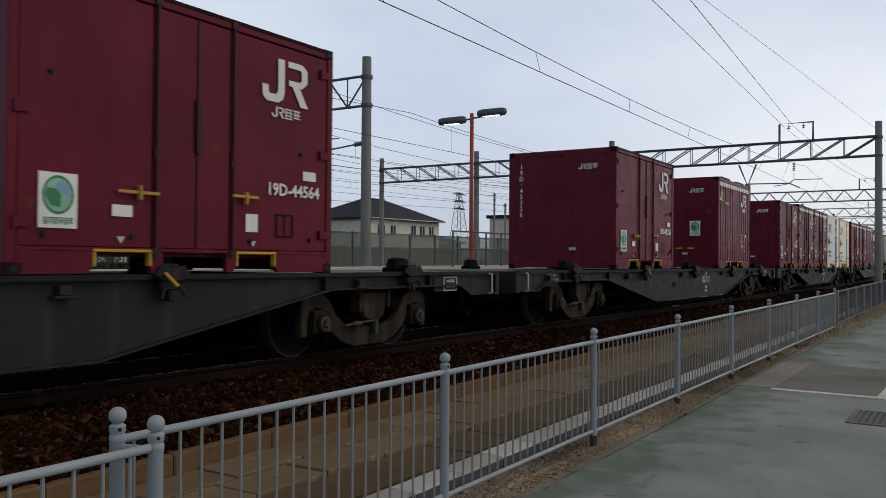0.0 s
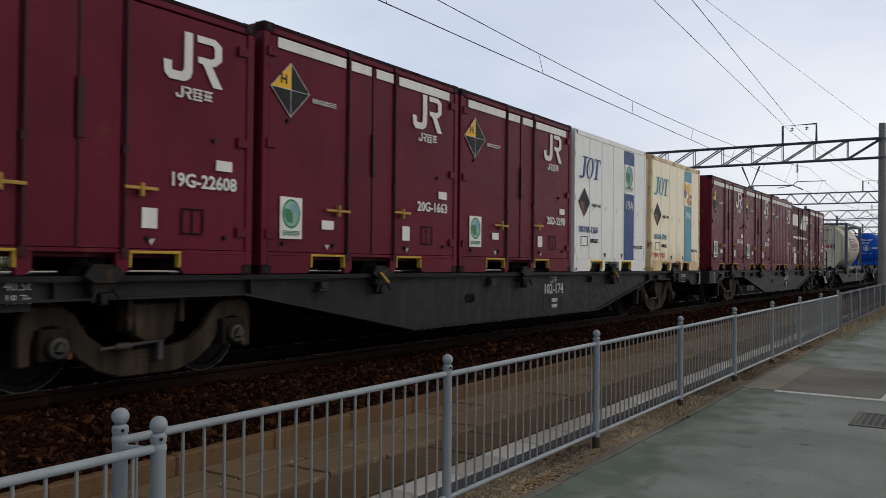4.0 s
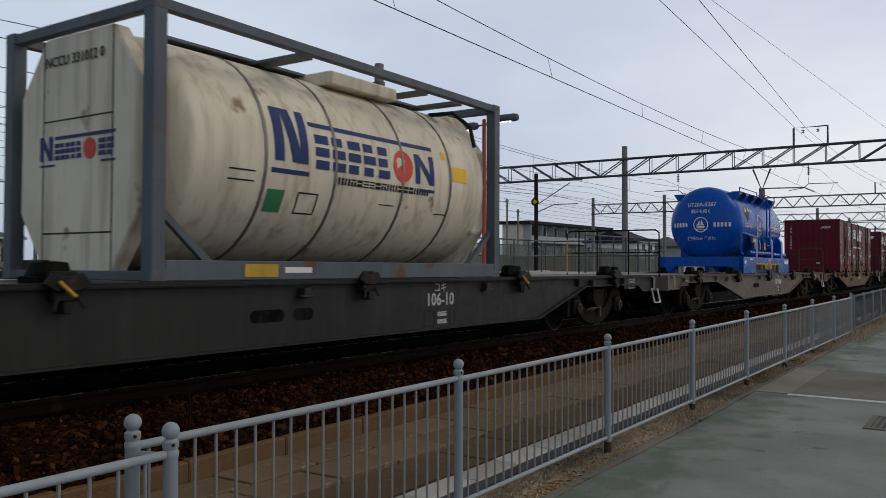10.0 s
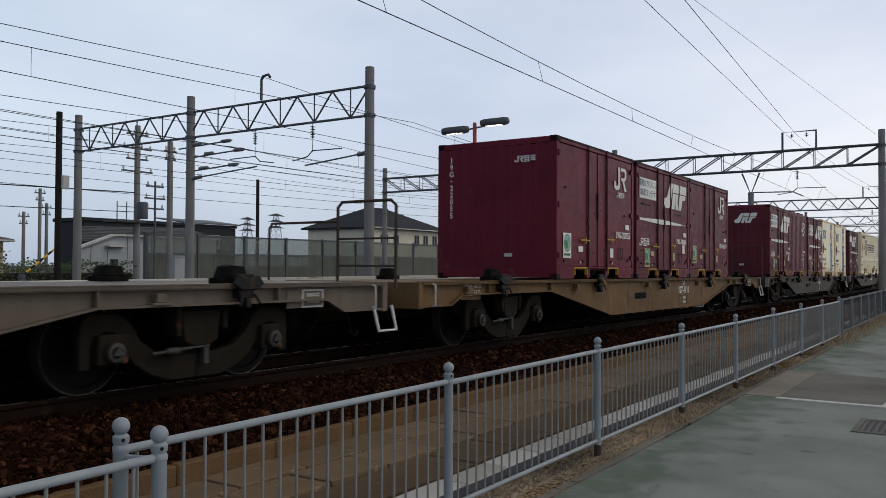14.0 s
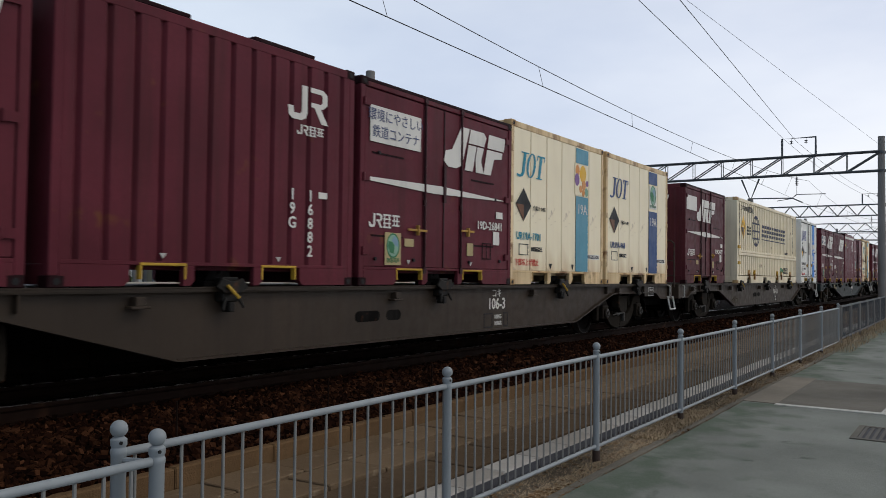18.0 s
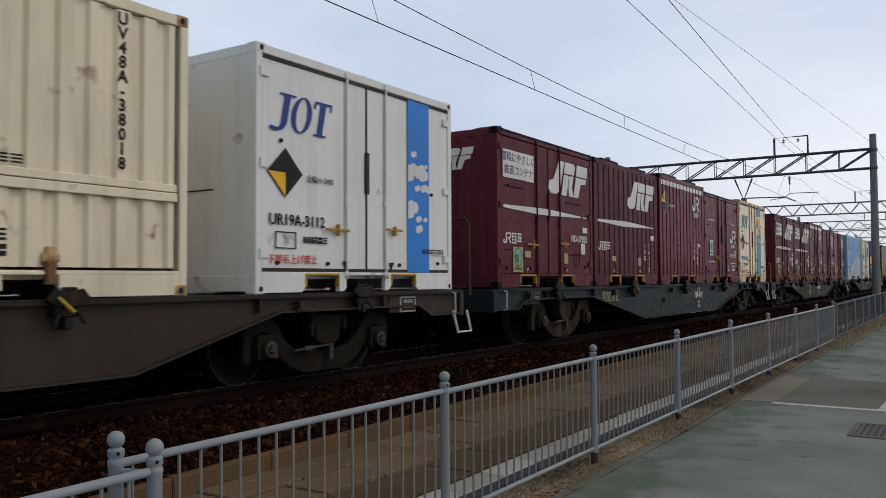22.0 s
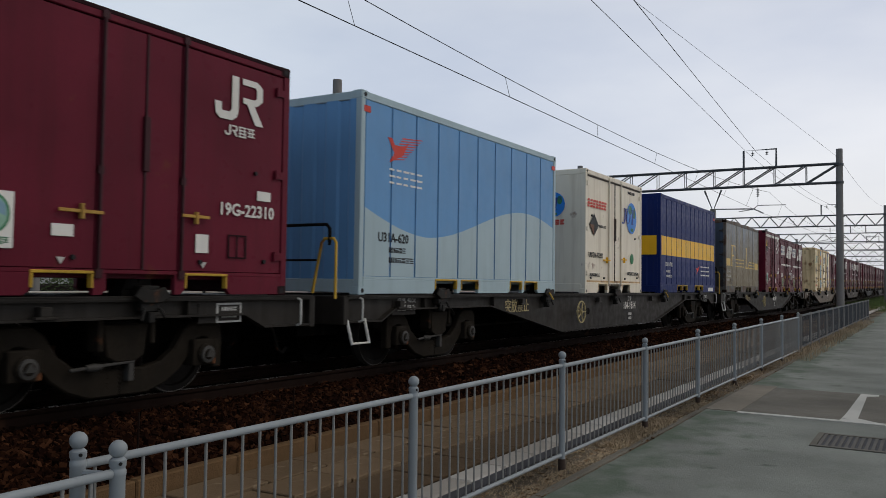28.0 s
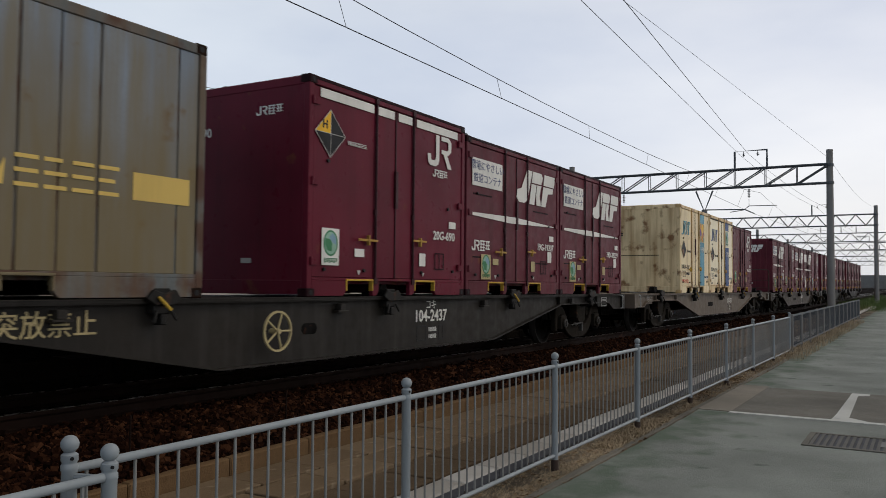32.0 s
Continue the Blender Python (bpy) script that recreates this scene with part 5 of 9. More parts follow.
def marks_cream(c, H, number, k):
    """Cream ventilated container with blue bands and the three-part company mark."""
    logo = k.get("logomat", LOGO_TEAL)
    band = k.get("bandmat", TEAL)
    decal(c, "company_mark", "three", fit_box(MARK_THREE, -1.64, -0.80, 1.74, 2.13, 0.10), logo)
    hazard(c, -1.7, -1.17, 1.02, 1.55, k.get("dia", "B"))
    write(c, number, -1.24, 0.78, 0.165, k.get("ink", BLACK), bold=0.003, name="number")
    write(c, "全幅H=2485", -0.88, 1.25, 0.085, BLACK)
    decal(c, "card_frame", "ccard", [rect(-1.58, -1.565, 0.48, 0.66), rect(-1.28, -1.265, 0.48, 0.66), rect(-1.58, -1.265, 0.48, 0.492), rect(-1.58, -1.265, 0.648, 0.66)] + mark_bars(-1.15, -0.75, 0.55, 0.62, 5), BLACK)
    if k.get("red", True) and k.get("split", True):
        write(c, "下部吊上げ禁止", -1.31, 0.36, 0.12, LOGO_RED, name="red_writing", bold=0.001)
    b = decal(c, "blue_band", ("cband", k.get("split", True)), [rect(0.58, 1.12, 0.24, 1.6), rect(0.58, 1.12, 2.2, H - 0.13)] if k.get("split", True) else [rect(0.80, 1.29, 0.24, H - 0.13)], band, depth=0.0035)
    if k.get("split", True):
        write(b, "19A", 0.85, 1.36, 0.26, DECAL_WHITE, half=(1.8575, 1.2285), name="writing")
    if not k.get("split", True):
        r = random.Random(2)
        for i, (u, v, n, q) in enumerate(((0.94, 1.77, 2, 0.04), (1.22, 1.64, 1, 0.03), (0.98, 1.55, 4, 0.085), (0.86, 1.46, 2, 0.05), (1.16, 1.50, 2, 0.07), (1.02, 1.33, 2, 0.04), (1.2, 1.34, 3, 0.05), (0.88, 1.08, 3, 0.075), (0.86, 0.98, 2, 0.05), (1.05, 0.93, 2, 0.04), (1.2, 0.93, 2, 0.03), (1.06, 0.8, 2, 0.05))):
            puff = [disc(u + q * 1.1 * (j - n / 2 + 0.5), v + q * 0.3 * (j % 2), q, 14) for j in range(n)]
            puff = [[(min(1.285, max(0.805, p)), w) for p, w in o] for o in puff]
            decal(b, "cloud", ("cloud", i), puff, DECAL_WHITE, depth=0.005)
        write(c, "下部吊上げ禁止", -1.31, 0.36, 0.11, LOGO_RED, name="red_writing", bold=0.001)
    if k.get("fruit"):
        f = decal(c, "fruit_picture", "fruitbg", [rect(0.52, 1.12, 1.62, 2.19)], LABEL_TAN if k["fruit"] == 2 else CREAM, depth=0.0035, label="printed panel with coloured balls")
        for i, (u, v, r, m) in enumerate(((0.64, 2.07, 0.09, ORANGE), (0.88, 2.02, 0.14, YELLOW), (0.62, 1.9, 0.1, PURPLE), (0.78, 1.74, 0.06, ORANGE), (0.9, 1.68, 0.06, ORANGE), (1.04, 1.7, 0.07, LABEL_PALE), (0.92, 1.82, 0.08, ORANGE), (1.06, 1.86, 0.05, PURPLE))):
            decal(f, "ball", ("fruit", i), [disc(u, v, r, 18, r * 1.12)], m, depth=0.005 + 0.0008 * i)
    elif k.get("leaf", True):
        leaf_label(c, 0.62, 1.66, False, 0.5, w=0.46)
    decal(c, "small_writing", "csw2", [rect(1.1, 1.66, 0.47, 0.56)], DECAL_WHITE)
    decal(c, "small_writing", "csw3", mark_bars(1.12, 1.64, 0.485, 0.545, 8), BLACK, depth=0.005)
    decal(c, "triangle_mark", "ctri", [[(-0.5, 0.36), (-0.38, 0.36), (-0.44, 0.26)], [(0.4, 0.36), (0.5, 0.36), (0.45, 0.26)]], BLACK)
    decal(c, "end_writing", "cend", mark_bars(-0.9, -0.45, 1.7, 1.78, 4) + [rect(-0.95, 0.6, 1.1, 1.115)], BLACK, "E")


def marks_white(c, H, number, k):
    """White insulated container with a sphere mark and red writing."""
    decal(c, "red_writing", "srred", [[(x + 0.14 * (y - 1.8), y) for x, y in o] for o in mark_glyphs(-1.76, -0.62, 1.79, 1.96, 7, 0.26)], LOGO_RED)
    hazard(c, -1.65, -1.1, 1.2, 1.67, "B")
    write(c, number, -1.27, 0.80, 0.145, BLACK, bold=0.004, name="number")
    for side, u, v, q in (("S", 1.08, 1.75, 0.36), ("E", 0.51, 1.84, 0.26)):
        s = decal(c, "sphere_mark", ("sph", side), [disc(u, v, q, 28)], SKY_BAND, side, 0.003, label="blue globe with green land")
        decal(s, "green_land", ("sphg", side), [disc(u - 0.3 * q, v + 0.5 * q, 0.38 * q, 12, 0.3 * q), disc(u + 0.55 * q, v + 0.35 * q, 0.22 * q, 10, 0.35 * q), disc(u + 0.1 * q, v - 0.75 * q, 0.25 * q, 10, 0.12 * q)], LABEL_GREEN, side, 0.0042)
        decal(s, "company_mark", ("sph3", side), fit_box(MARK_THREE, u - 1.85 * q, u + 0.35 * q, v - 0.4 * q, v + 0.55 * q, 0.1), LOGO_BLUE, side, 0.006)
    decal(c, "red_writing", "srred2", mark_glyphs(0.0, 0.78, 1.42, 1.525, 7, 0.26), LOGO_RED, "E")
    decal(c, "green_mark", "sgreen", [disc(1.12, 0.80, 0.12)], LABEL_GREEN)
    decal(c, "small_writing", "srbars", mark_bars(0.77, 1.6, 0.42, 0.49, 9) + mark_bars(0.8, 1.3, 2.3, 2.36, 9), BLACK)
    decal(c, "small_writing", "srbars2", mark_bars(-1.1, -0.65, 1.4, 1.45, 7) + mark_bars(-1.6, -1.0, 0.36, 0.42, 6), BLACK)


KINDS = {
    "hook": dict(H=2.5, body=MAROON, trim=MAROON_DARK, side="doors", end="corr", marks=marks_hook, name="freight_container", group="twelve-foot maroon containers", label="maroon steel freight container with side doors and white mark"),
    "hook_band": dict(H=2.6, body=MAROON, trim=MAROON_DARK, side="doors", end="smooth", marks=marks_hook, band=True, diamond=True, upright=False, name="freight_container", group="twelve-foot maroon containers", label="tall maroon steel container with white top band and diamond"),
    "ribbed": dict(H=2.6, body=MAROON, trim=MAROON_DARK, side="ribs", end="smooth", marks=marks_hook, band=True, diamond=True, upright=False, name="freight_container", group="twelve-foot maroon containers", label="tall ribbed maroon steel container with white top band"),
    "ribbed_low": dict(H=2.5, body=MAROON_FADED, trim=MAROON_DARK, side="ribs", end="smooth", marks=marks_hook, name="freight_container", group="twelve-foot maroon containers", label="ribbed faded maroon steel freight container"),
    "hook_low": dict(H=2.5, body=MAROON, trim=MAROON_DARK, side="doors", rods=(-0.46, -0.05, 0.38), end="corr", marks=marks_low, name="freight_container", group="twelve-foot maroon containers", label="repainted maroon container with low white mark and thin white lines"),
    "hook_old": dict(H=2.5, body=MAROON_FADED, trim=MAROON_DARK, side="doors", end="corr", old=True, marks=marks_hook, name="freight_container", group="twelve-foot maroon containers", label="faded maroon steel freight container with side doors"),
    "blocks": dict(H=2.5, body=MAROON_FADED, trim=MAROON_DARK, side="doors", end="corr", logo="blocks", marks=marks_blocks, name="freight_container", group="twelve-foot maroon containers", label="older brown-maroon container with block mark and white stripe"),
    "blocks_plain": dict(H=2.5, body=MAROON_BROWN, trim=MAROON_DARK, side="doors", end="corr", logo="blocks", slogan=False, marks=marks_blocks, name="freight_container", group="twelve-foot maroon containers", label="older brown-maroon container with bleached slogan plate"),
    "blocks_wide": dict(H=2.5, body=MAROON_BROWN, trim=MAROON_DARK, side="doors", end="corr", logo="blocks", slogan=False, wide=True, marks=marks_blocks, name="freight_container", group="twelve-foot maroon containers", label="older brown-maroon container with wide block mark across its doors"),
    "blocks_ribbed": dict(H=2.5, body=MAROON_BROWN, trim=MAROON_DARK, side="ribs", end="corr", logo="blocks", marks=marks_blocks, pocket=YELLOW, name="freight_container", group="twelve-foot maroon containers", label="older ribbed brown-maroon container with block mark"),
    "cream_fruit": dict(H=2.6, body=CREAM, trim=CREAM_OLD, cast=CREAM_OLD, frame=CREAM_EDGE, side="doors", rods=(-0.5, -0.11, 0.27), end="smooth", endmat=CREAM, fruit=1, dia="Y", ink=LOGO_TEAL, marks=marks_cream, yellow=CREAM_OLD, pocket=CREAM_OLD, name="ventilated_container", group="cream containers", label="cream container with teal bands and coloured balls"),
    "white_leaf": dict(H=2.6, body=WHITE, trim=WHITE, side="panels", end="smooth", bandmat=DARK_BLUE_BAND, logomat=DARK_BLUE_BAND, red=False, ink=DARK_BLUE_BAND, marks=marks_cream, pocket=YELLOW, name="ventilated_container", group="white containers", label="white panelled container with dark blue band and round sticker"),
    "cream_panels": dict(H=2.6, body=CREAM, trim=CREAM_OLD, cast=CREAM_OLD, frame=CREAM_EDGE, side="panels", end="smooth", endmat=CREAM, fruit=1, ink=LOGO_TEAL, marks=marks_cream, pocket=CREAM_OLD, name="ventilated_container", group="cream containers", label="cream panelled container with teal bands and coloured balls"),
    "cream_panels_navy": dict(H=2.6, body=CREAM, trim=CREAM_OLD, cast=CREAM_OLD, frame=CREAM_EDGE, side="panels", end="smooth", endmat=CREAM, bandmat=DARK_BLUE_BAND, logomat=DARK_BLUE_BAND, red=False, ink=DARK_BLUE_BAND, marks=marks_cream, pocket=CREAM_OLD, name="ventilated_container", group="cream containers", label="cream panelled container with dark blue band and sticker"),
    "cream_worn": dict(H=2.6, body=CREAM_WORN, trim=CREAM_OLD, cast=CREAM_OLD, frame=CREAM_EDGE, side="doors", end="smooth", endmat=CREAM_EDGE, fruit=2, marks=marks_cream, yellow=YELLOW_OLD, pocket=CREAM_OLD, name="ventilated_container", group="cream containers", label="rust-stained cream container with teal bands"),
    "cream_leaf": dict(H=2.6, body=CREAM, trim=CREAM_OLD, cast=CREAM_OLD, frame=CREAM_EDGE, side="doors", end="smooth", endmat=CREAM, bandmat=DARK_BLUE_BAND, logomat=DARK_BLUE_BAND, red=False, marks=marks_cream, yellow=CREAM_OLD, pocket=CREAM_OLD, name="ventilated_container", group="cream containers", label="cream container with dark blue band and green sticker"),
    "white_cloud": dict(H=2.6, body=WHITE, trim=WHITE, side="doors", rods=(-0.42, -0.045, 0.33), end="smooth", bandmat=SKY_BAND, logomat=LOGO_BLUE, split=False, leaf=False, dia="Y", marks=marks_cream, name="ventilated_container", group="white containers", label="white container with sky-blue band of white clouds"),
    "white_sphere": dict(H=2.57, rods=(-0.46, -0.06, 0.33), body=WARM_WHITE, trim=WARM_WHITE, side="doors", end="smooth", marks=marks_white, yellow=YELLOW, pocket=CREAM, name="insulated_container", group="white containers", label="white insulated container with blue sphere marks"),
}


# ---- wagons ----
def build_bogie(wagon, u, iron):
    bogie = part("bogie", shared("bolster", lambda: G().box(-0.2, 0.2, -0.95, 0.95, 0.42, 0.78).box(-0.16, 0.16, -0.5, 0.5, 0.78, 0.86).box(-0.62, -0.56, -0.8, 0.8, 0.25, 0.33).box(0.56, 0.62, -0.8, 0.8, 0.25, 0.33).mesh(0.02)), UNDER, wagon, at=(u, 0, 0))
    def arc(cx, cz, rx, rz, a0, a1, n):
        return [(cx + rx * math.cos(radians(a0 + (a1 - a0) * k / n)), cz + rz * math.sin(radians(a0 + (a1 - a0) * k / n))) for k in range(n + 1)]

    def frame_mesh():
        """Cast side frame: an arch over each axle box, and a deep swung beam between them."""
        top = [(-1.24, 0.5), (-1.22, 0.68), (-1.15, 0.745), (-0.86, 0.745), (-0.74, 0.66), (-0.62, 0.48), (-0.46, 0.37), (-0.26, 0.33), (0.0, 0.33)]
        low = [(0.0, 0.09), (-0.30, 0.09), (-0.52, 0.16), (-0.70, 0.28), (-0.80, 0.40)] + arc(-0.97, 0.42, 0.15, 0.16, 20, 180, 7) + [(-1.12, 0.26), (-1.23, 0.26)]
        g = G()
        for sx in (1, -1):
            g.prism([(sx * p, q) for p, q in top + low], "y", -0.05, 0.05)
        return g.mesh(0.014)
    for s, turn in ((-0.93, 0), (0.93, 180)):
        fr = part("side_frame", shared("sideframe", frame_mesh), iron, bogie, "dusty cast side frame", at=(0, s, 0, 0, 0, turn))
    box_me = shared("axlebox", lambda: G().box(-0.15, 0.15, -1.05, -0.88, 0.30, 0.56).rod((0, -1.03, 0.41), (0, -1.085, 0.41), 0.105, 16).rod((0, -1.08, 0.41), (0, -1.11, 0.41), 0.06, 12).mesh(0.012))
    cap_me = shared("axlecap", lambda: G().lathe([(0.085, -1.087), (0.085, -1.098), (0.05, -1.104)], 14, "y", (0, 0, 0.41)).prism([(-0.05, 0.385), (0.05, 0.385), (0.0, 0.465)], "y", -1.125, -1.1).mesh())
    for a in (-0.95, 0.95):
        for turn in (0, 180):
            box = part("axle_box", box_me, BOGIE, bogie, at=(a, 0, 0, 0, 0, turn))
            if turn == 0:
                part("axle_cap", cap_me, AXLE_CAP, box)
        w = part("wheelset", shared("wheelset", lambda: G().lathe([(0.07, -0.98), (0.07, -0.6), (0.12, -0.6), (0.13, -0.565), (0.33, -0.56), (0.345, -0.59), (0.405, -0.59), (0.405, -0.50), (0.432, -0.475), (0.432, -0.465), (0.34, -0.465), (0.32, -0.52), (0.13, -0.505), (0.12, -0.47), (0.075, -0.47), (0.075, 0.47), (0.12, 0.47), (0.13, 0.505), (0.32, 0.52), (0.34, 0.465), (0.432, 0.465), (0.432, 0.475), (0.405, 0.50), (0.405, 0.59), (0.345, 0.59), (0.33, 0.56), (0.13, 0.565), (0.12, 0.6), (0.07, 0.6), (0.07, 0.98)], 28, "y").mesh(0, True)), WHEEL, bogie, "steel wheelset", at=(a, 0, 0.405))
        part("worn_rim", shared("wornrim", lambda: G().lathe([(0.399, -0.5925), (0.407, -0.5925), (0.407, -0.50), (0.399, -0.50)], 32, "y", closed=True).mesh(0, True)), RIM, w, "worn wheel rim")
        ROLLING.append((w, a))
        part("brake_shoe", shared("shoe", lambda: G().prism([(-0.04, 0.2), (0.05, 0.2), (0.06, 0.55), (-0.02, 0.55)], "y", -0.62, -0.5).prism([(-0.04, 0.2), (0.05, 0.2), (0.06, 0.55), (-0.02, 0.55)], "y", 0.5, 0.62).mesh(0.008)), RAILS, bogie, at=(a * 0.48, 0, 0))
    spring = G()
    for k in (-0.13, 0.0, 0.13):
        for j in range(7):
            spring.lathe([(0.045, 0.16 + j * 0.042), (0.055, 0.175 + j * 0.042), (0.045, 0.19 + j * 0.042)], 8, "z", (k, 0, 0))
    for s in (-0.93, 0.93):
        part("spring_nest", shared("springs", lambda: spring.mesh()), BOGIE, bogie, at=(0, s, 0))
        part("bolster_end", shared("bolend", lambda: G().prism([(-0.2, 0.45), (-0.24, 0.74), (0.24, 0.74), (0.2, 0.45), (0.1, 0.4), (-0.1, 0.4)], "y", -0.1, 0.1).box(-0.3, -0.24, -0.11, 0.05, 0.5, 0.95).box(0.26, 0.32, -0.11, 0.05, 0.55, 0.95).mesh(0.012)), iron, bogie, at=(0, s - 0.03 if s < 0 else s + 0.03, 0))
    part("brake_rod", shared("brod", lambda: G().rod((-0.55, -1.04, 0.36), (0.1, -1.04, 0.40), 0.018, 8).lathe([(0.03, -0.08), (0.04, 0), (0.03, 0.08)], 10, "x", (-0.32, -1.04, 0.37)).box(0.04, 0.10, -1.05, -0.98, 0.22, 0.46).mesh(0.006)), AXLE_CAP, bogie)
    return bogie


# how far each wagon stands from the middle of its load
FRAME_SHIFT = {0: 0.42, 1: 0.3, 2: 0.15, 3: 0.28, 9: 0.22, 10: 0.05, 11: -0.1, 12: -0.1}


def sill_outline(kind):
    """The side of the frame, from end to end: shallow over the bogies, deep between them."""
    a, b, deep = {"a": (3.05, 6.0, -0.73), "b": (4.4, 6.2, -0.68), "c": (3.2, 5.9, -0.71)}[kind]
    top, mid, end = -0.005, -0.20, -0.34
    right = [(a, deep), (b, mid), (8.75, mid), (9.05, end), (9.78, end)]
    return [(-p, q) for p, q in reversed(right)] + right + [(9.78, top), (-9.78, top)]


def build_wagon(i, frame_kind, paint_key, number, extras=()):
    """A container flat wagon: two sills, deck, bogies, couplers, locks and fittings."""
    body = SILLS[paint_key]
    tone = {"dark": "dark grey", "olive": "grey-brown", "brown": "dark brown", "grey": "grey", "tan": "beige-grey", "rust": "rusty ochre", "blue": "blue-grey"}[paint_key]
    w = thing("container_wagon", tone + " steel container flat wagon on two bogies", "railway wagon", "wagons of the train")
    MOVING.append((w, i * PITCH + FRAME_SHIFT.get(i, 0.0), RAIL))
    up = DECK - RAIL
    def web():
        """The web as one plate: strips between the lower corners share their edges."""
        low = [(p, up + q) for p, q in sill_outline(frame_kind)][:-2]
        g, m = G(), len(low)
        for y in (-0.014, 0.0):
            g.v += [(x, y, z) for x, z in low] + [(x, y, up - 0.005) for x, z in low]
        for i in range(m - 1):
            g.f += [(i, i + 1, m + i + 1, m + i), (2 * m + i, 3 * m + i, 3 * m + i + 1, 2 * m + i + 1), (i, 2 * m + i, 2 * m + i + 1, i + 1), (m + i, m + i + 1, 3 * m + i + 1, 3 * m + i)]
        g.f += [(0, m, 3 * m, 2 * m), (m - 1, 3 * m - 1, 4 * m - 1, 2 * m - 1)]
        return g.mesh()

    def flange():
        """The lower flange, bent along the web's foot."""
        low = [(p, up + q) for p, q in sill_outline(frame_kind)][:-2]
        g, m = G(), len(low)
        for y in (-0.085, -0.0145):
            for h in (0.0, 0.022):
                g.v += [(x, y, z + h) for x, z in low]
        for i in range(m - 1):
            g.f += [(i, i + 1, m + i + 1, m + i), (2 * m + i, 3 * m + i, 3 * m + i + 1, 2 * m + i + 1), (i, 2 * m + i, 2 * m + i + 1, i + 1), (m + i, m + i + 1, 3 * m + i + 1, 3 * m + i)]
        g.f += [(0, m, 3 * m, 2 * m), (m - 1, 3 * m - 1, 4 * m - 1, 2 * m - 1)]
        return g.mesh()

    for s, turn in ((-1.11, 0), (1.11, 180)):
        side = part("side_sill", shared(("sill", frame_kind), web), body, w, at=(0, s, 0, 0, 0, turn))
        part("lower_flange", shared(("flange", frame_kind), flange), body, side)
        part("upper_flange", shared("upflange", lambda: G().box(-9.78, 9.78, -0.1, -0.0145, up - 0.03, up - 0.0065).mesh()), body, side)
        if turn == 0:
            for x in (-8.0, -5.9, 5.9, 8.0):
                part("stiffener", shared("stiff", lambda: G().box(-0.012, 0.012, -0.08, -0.0145, up - 0.19, up - 0.031).mesh()), body, side, at=(x, 0, 0))
    part("deck", shared("deck", lambda: G().box(-9.8, 9.8, -1.2, 1.2, up - 0.045, up - 0.006).box(-9.8, 9.8, -1.22, -1.1, up - 0.006, up + 0.004).mesh()), body, w, "worn deck plates")
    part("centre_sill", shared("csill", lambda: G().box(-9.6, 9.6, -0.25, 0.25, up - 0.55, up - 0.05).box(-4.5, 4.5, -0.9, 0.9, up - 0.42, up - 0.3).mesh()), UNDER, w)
    for s in (-1, 1):
        part("end_beam", shared("endbeam", lambda: G().box(-0.04, 0.06, -1.2, 1.2, up - 0.36, up - 0.005).mesh(0.01)), body, w, at=(s * 9.8, 0, 0, 0, 0, 0 if s > 0 else 180))
        part("coupler", shared("coupler", lambda: G().box(0, 0.25, -0.1, 0.1, 0.72, 0.92).prism([(0.2, -0.14), (0.4, -0.12), (0.5, -0.02), (0.38, 0.04), (0.3, 0.14), (0.2, 0.14)], "z", 0.68, 0.96).mesh(0.015)), UNDER, w, "knuckle coupler", at=(s * 9.86, 0, 0, 0, 0, 0 if s > 0 else 180))
        hose = G().path([(0, -0.45, 0.75), (0.12, -0.5, 0.55), (0.2, -0.5, 0.34), (0.3, -0.48, 0.27), (0.42, -0.45, 0.33)], 0.022, 7)
        part("brake_hose", shared("hose", lambda: hose.mesh(0, True)), UNDER, w, "black rubber brake hose", at=(s * 9.8, 0, 0, 0, 0, 0 if s > 0 else 180))
        build_bogie(w, s * (7.1 if frame_kind != "a" else 6.93 if number == "104-241" else 7.4 if number.startswith("104") else 6.95), BOGIE_TAN if frame_kind == "a" and paint_key != "olive" else BOGIE)
        step = [(0.0, 0, 0.70), (0.05, -0.05, 0.40), (0.40, -0.05, 0.40), (0.36, 0, 0.70)]
        if (s > 0 and "right" in extras) or (s < 0 and "left" in extras):
            part("foot_step", shared("step", lambda: G().path(step, 0.02, 8).mesh(0, True)), DECAL_WHITE, w, "white painted foot step", at=(s * (9.4 if frame_kind == "a" else 9.6) - (0.38 if s < 0 else 0), -1.18, 0))
        part("grab_iron", shared("grab", lambda: G().path([(0, 0, 0.66), (0, -0.05, 0.68), (0, -0.05, 0.94), (0, 0, 0.96)], 0.014, 6).mesh(0, True)), DECAL_GREY, w, at=(s * 9.55, -1.2, 0))
        part("capacity_plate", shared("capplate", lambda: G().box(-0.28, 0.28, -0.006, 0.0, -0.1, 0.1).mesh()), body, w, at=(s * 8.45, -1.128, up - 0.17))
        if s < 0:
            part("capacity_writing", letters("荷重 40.5t\n自重 18.7t", 0.105), DECAL_GREY, w, at=pose(s * 8.4, -1.138, up - 0.125, 90))
        else:
            decal(w, "card_board", "cardboard", [rect(8.4, 8.75, up - 0.27, up - 0.07)], DECAL_GREY, half=(1, 1.132))
            decal(w, "card_paper", "cardpaper", [rect(8.43, 8.72, up - 0.25, up - 0.09)], body, half=(1, 1.136))
            decal(w, "card_lines", "cardlines", mark_bars(8.47, 8.68, up - 0.15, up - 0.11, 4) + mark_bars(8.47, 8.68, up - 0.22, up - 0.18, 4), DECAL_GREY, half=(1, 1.14))
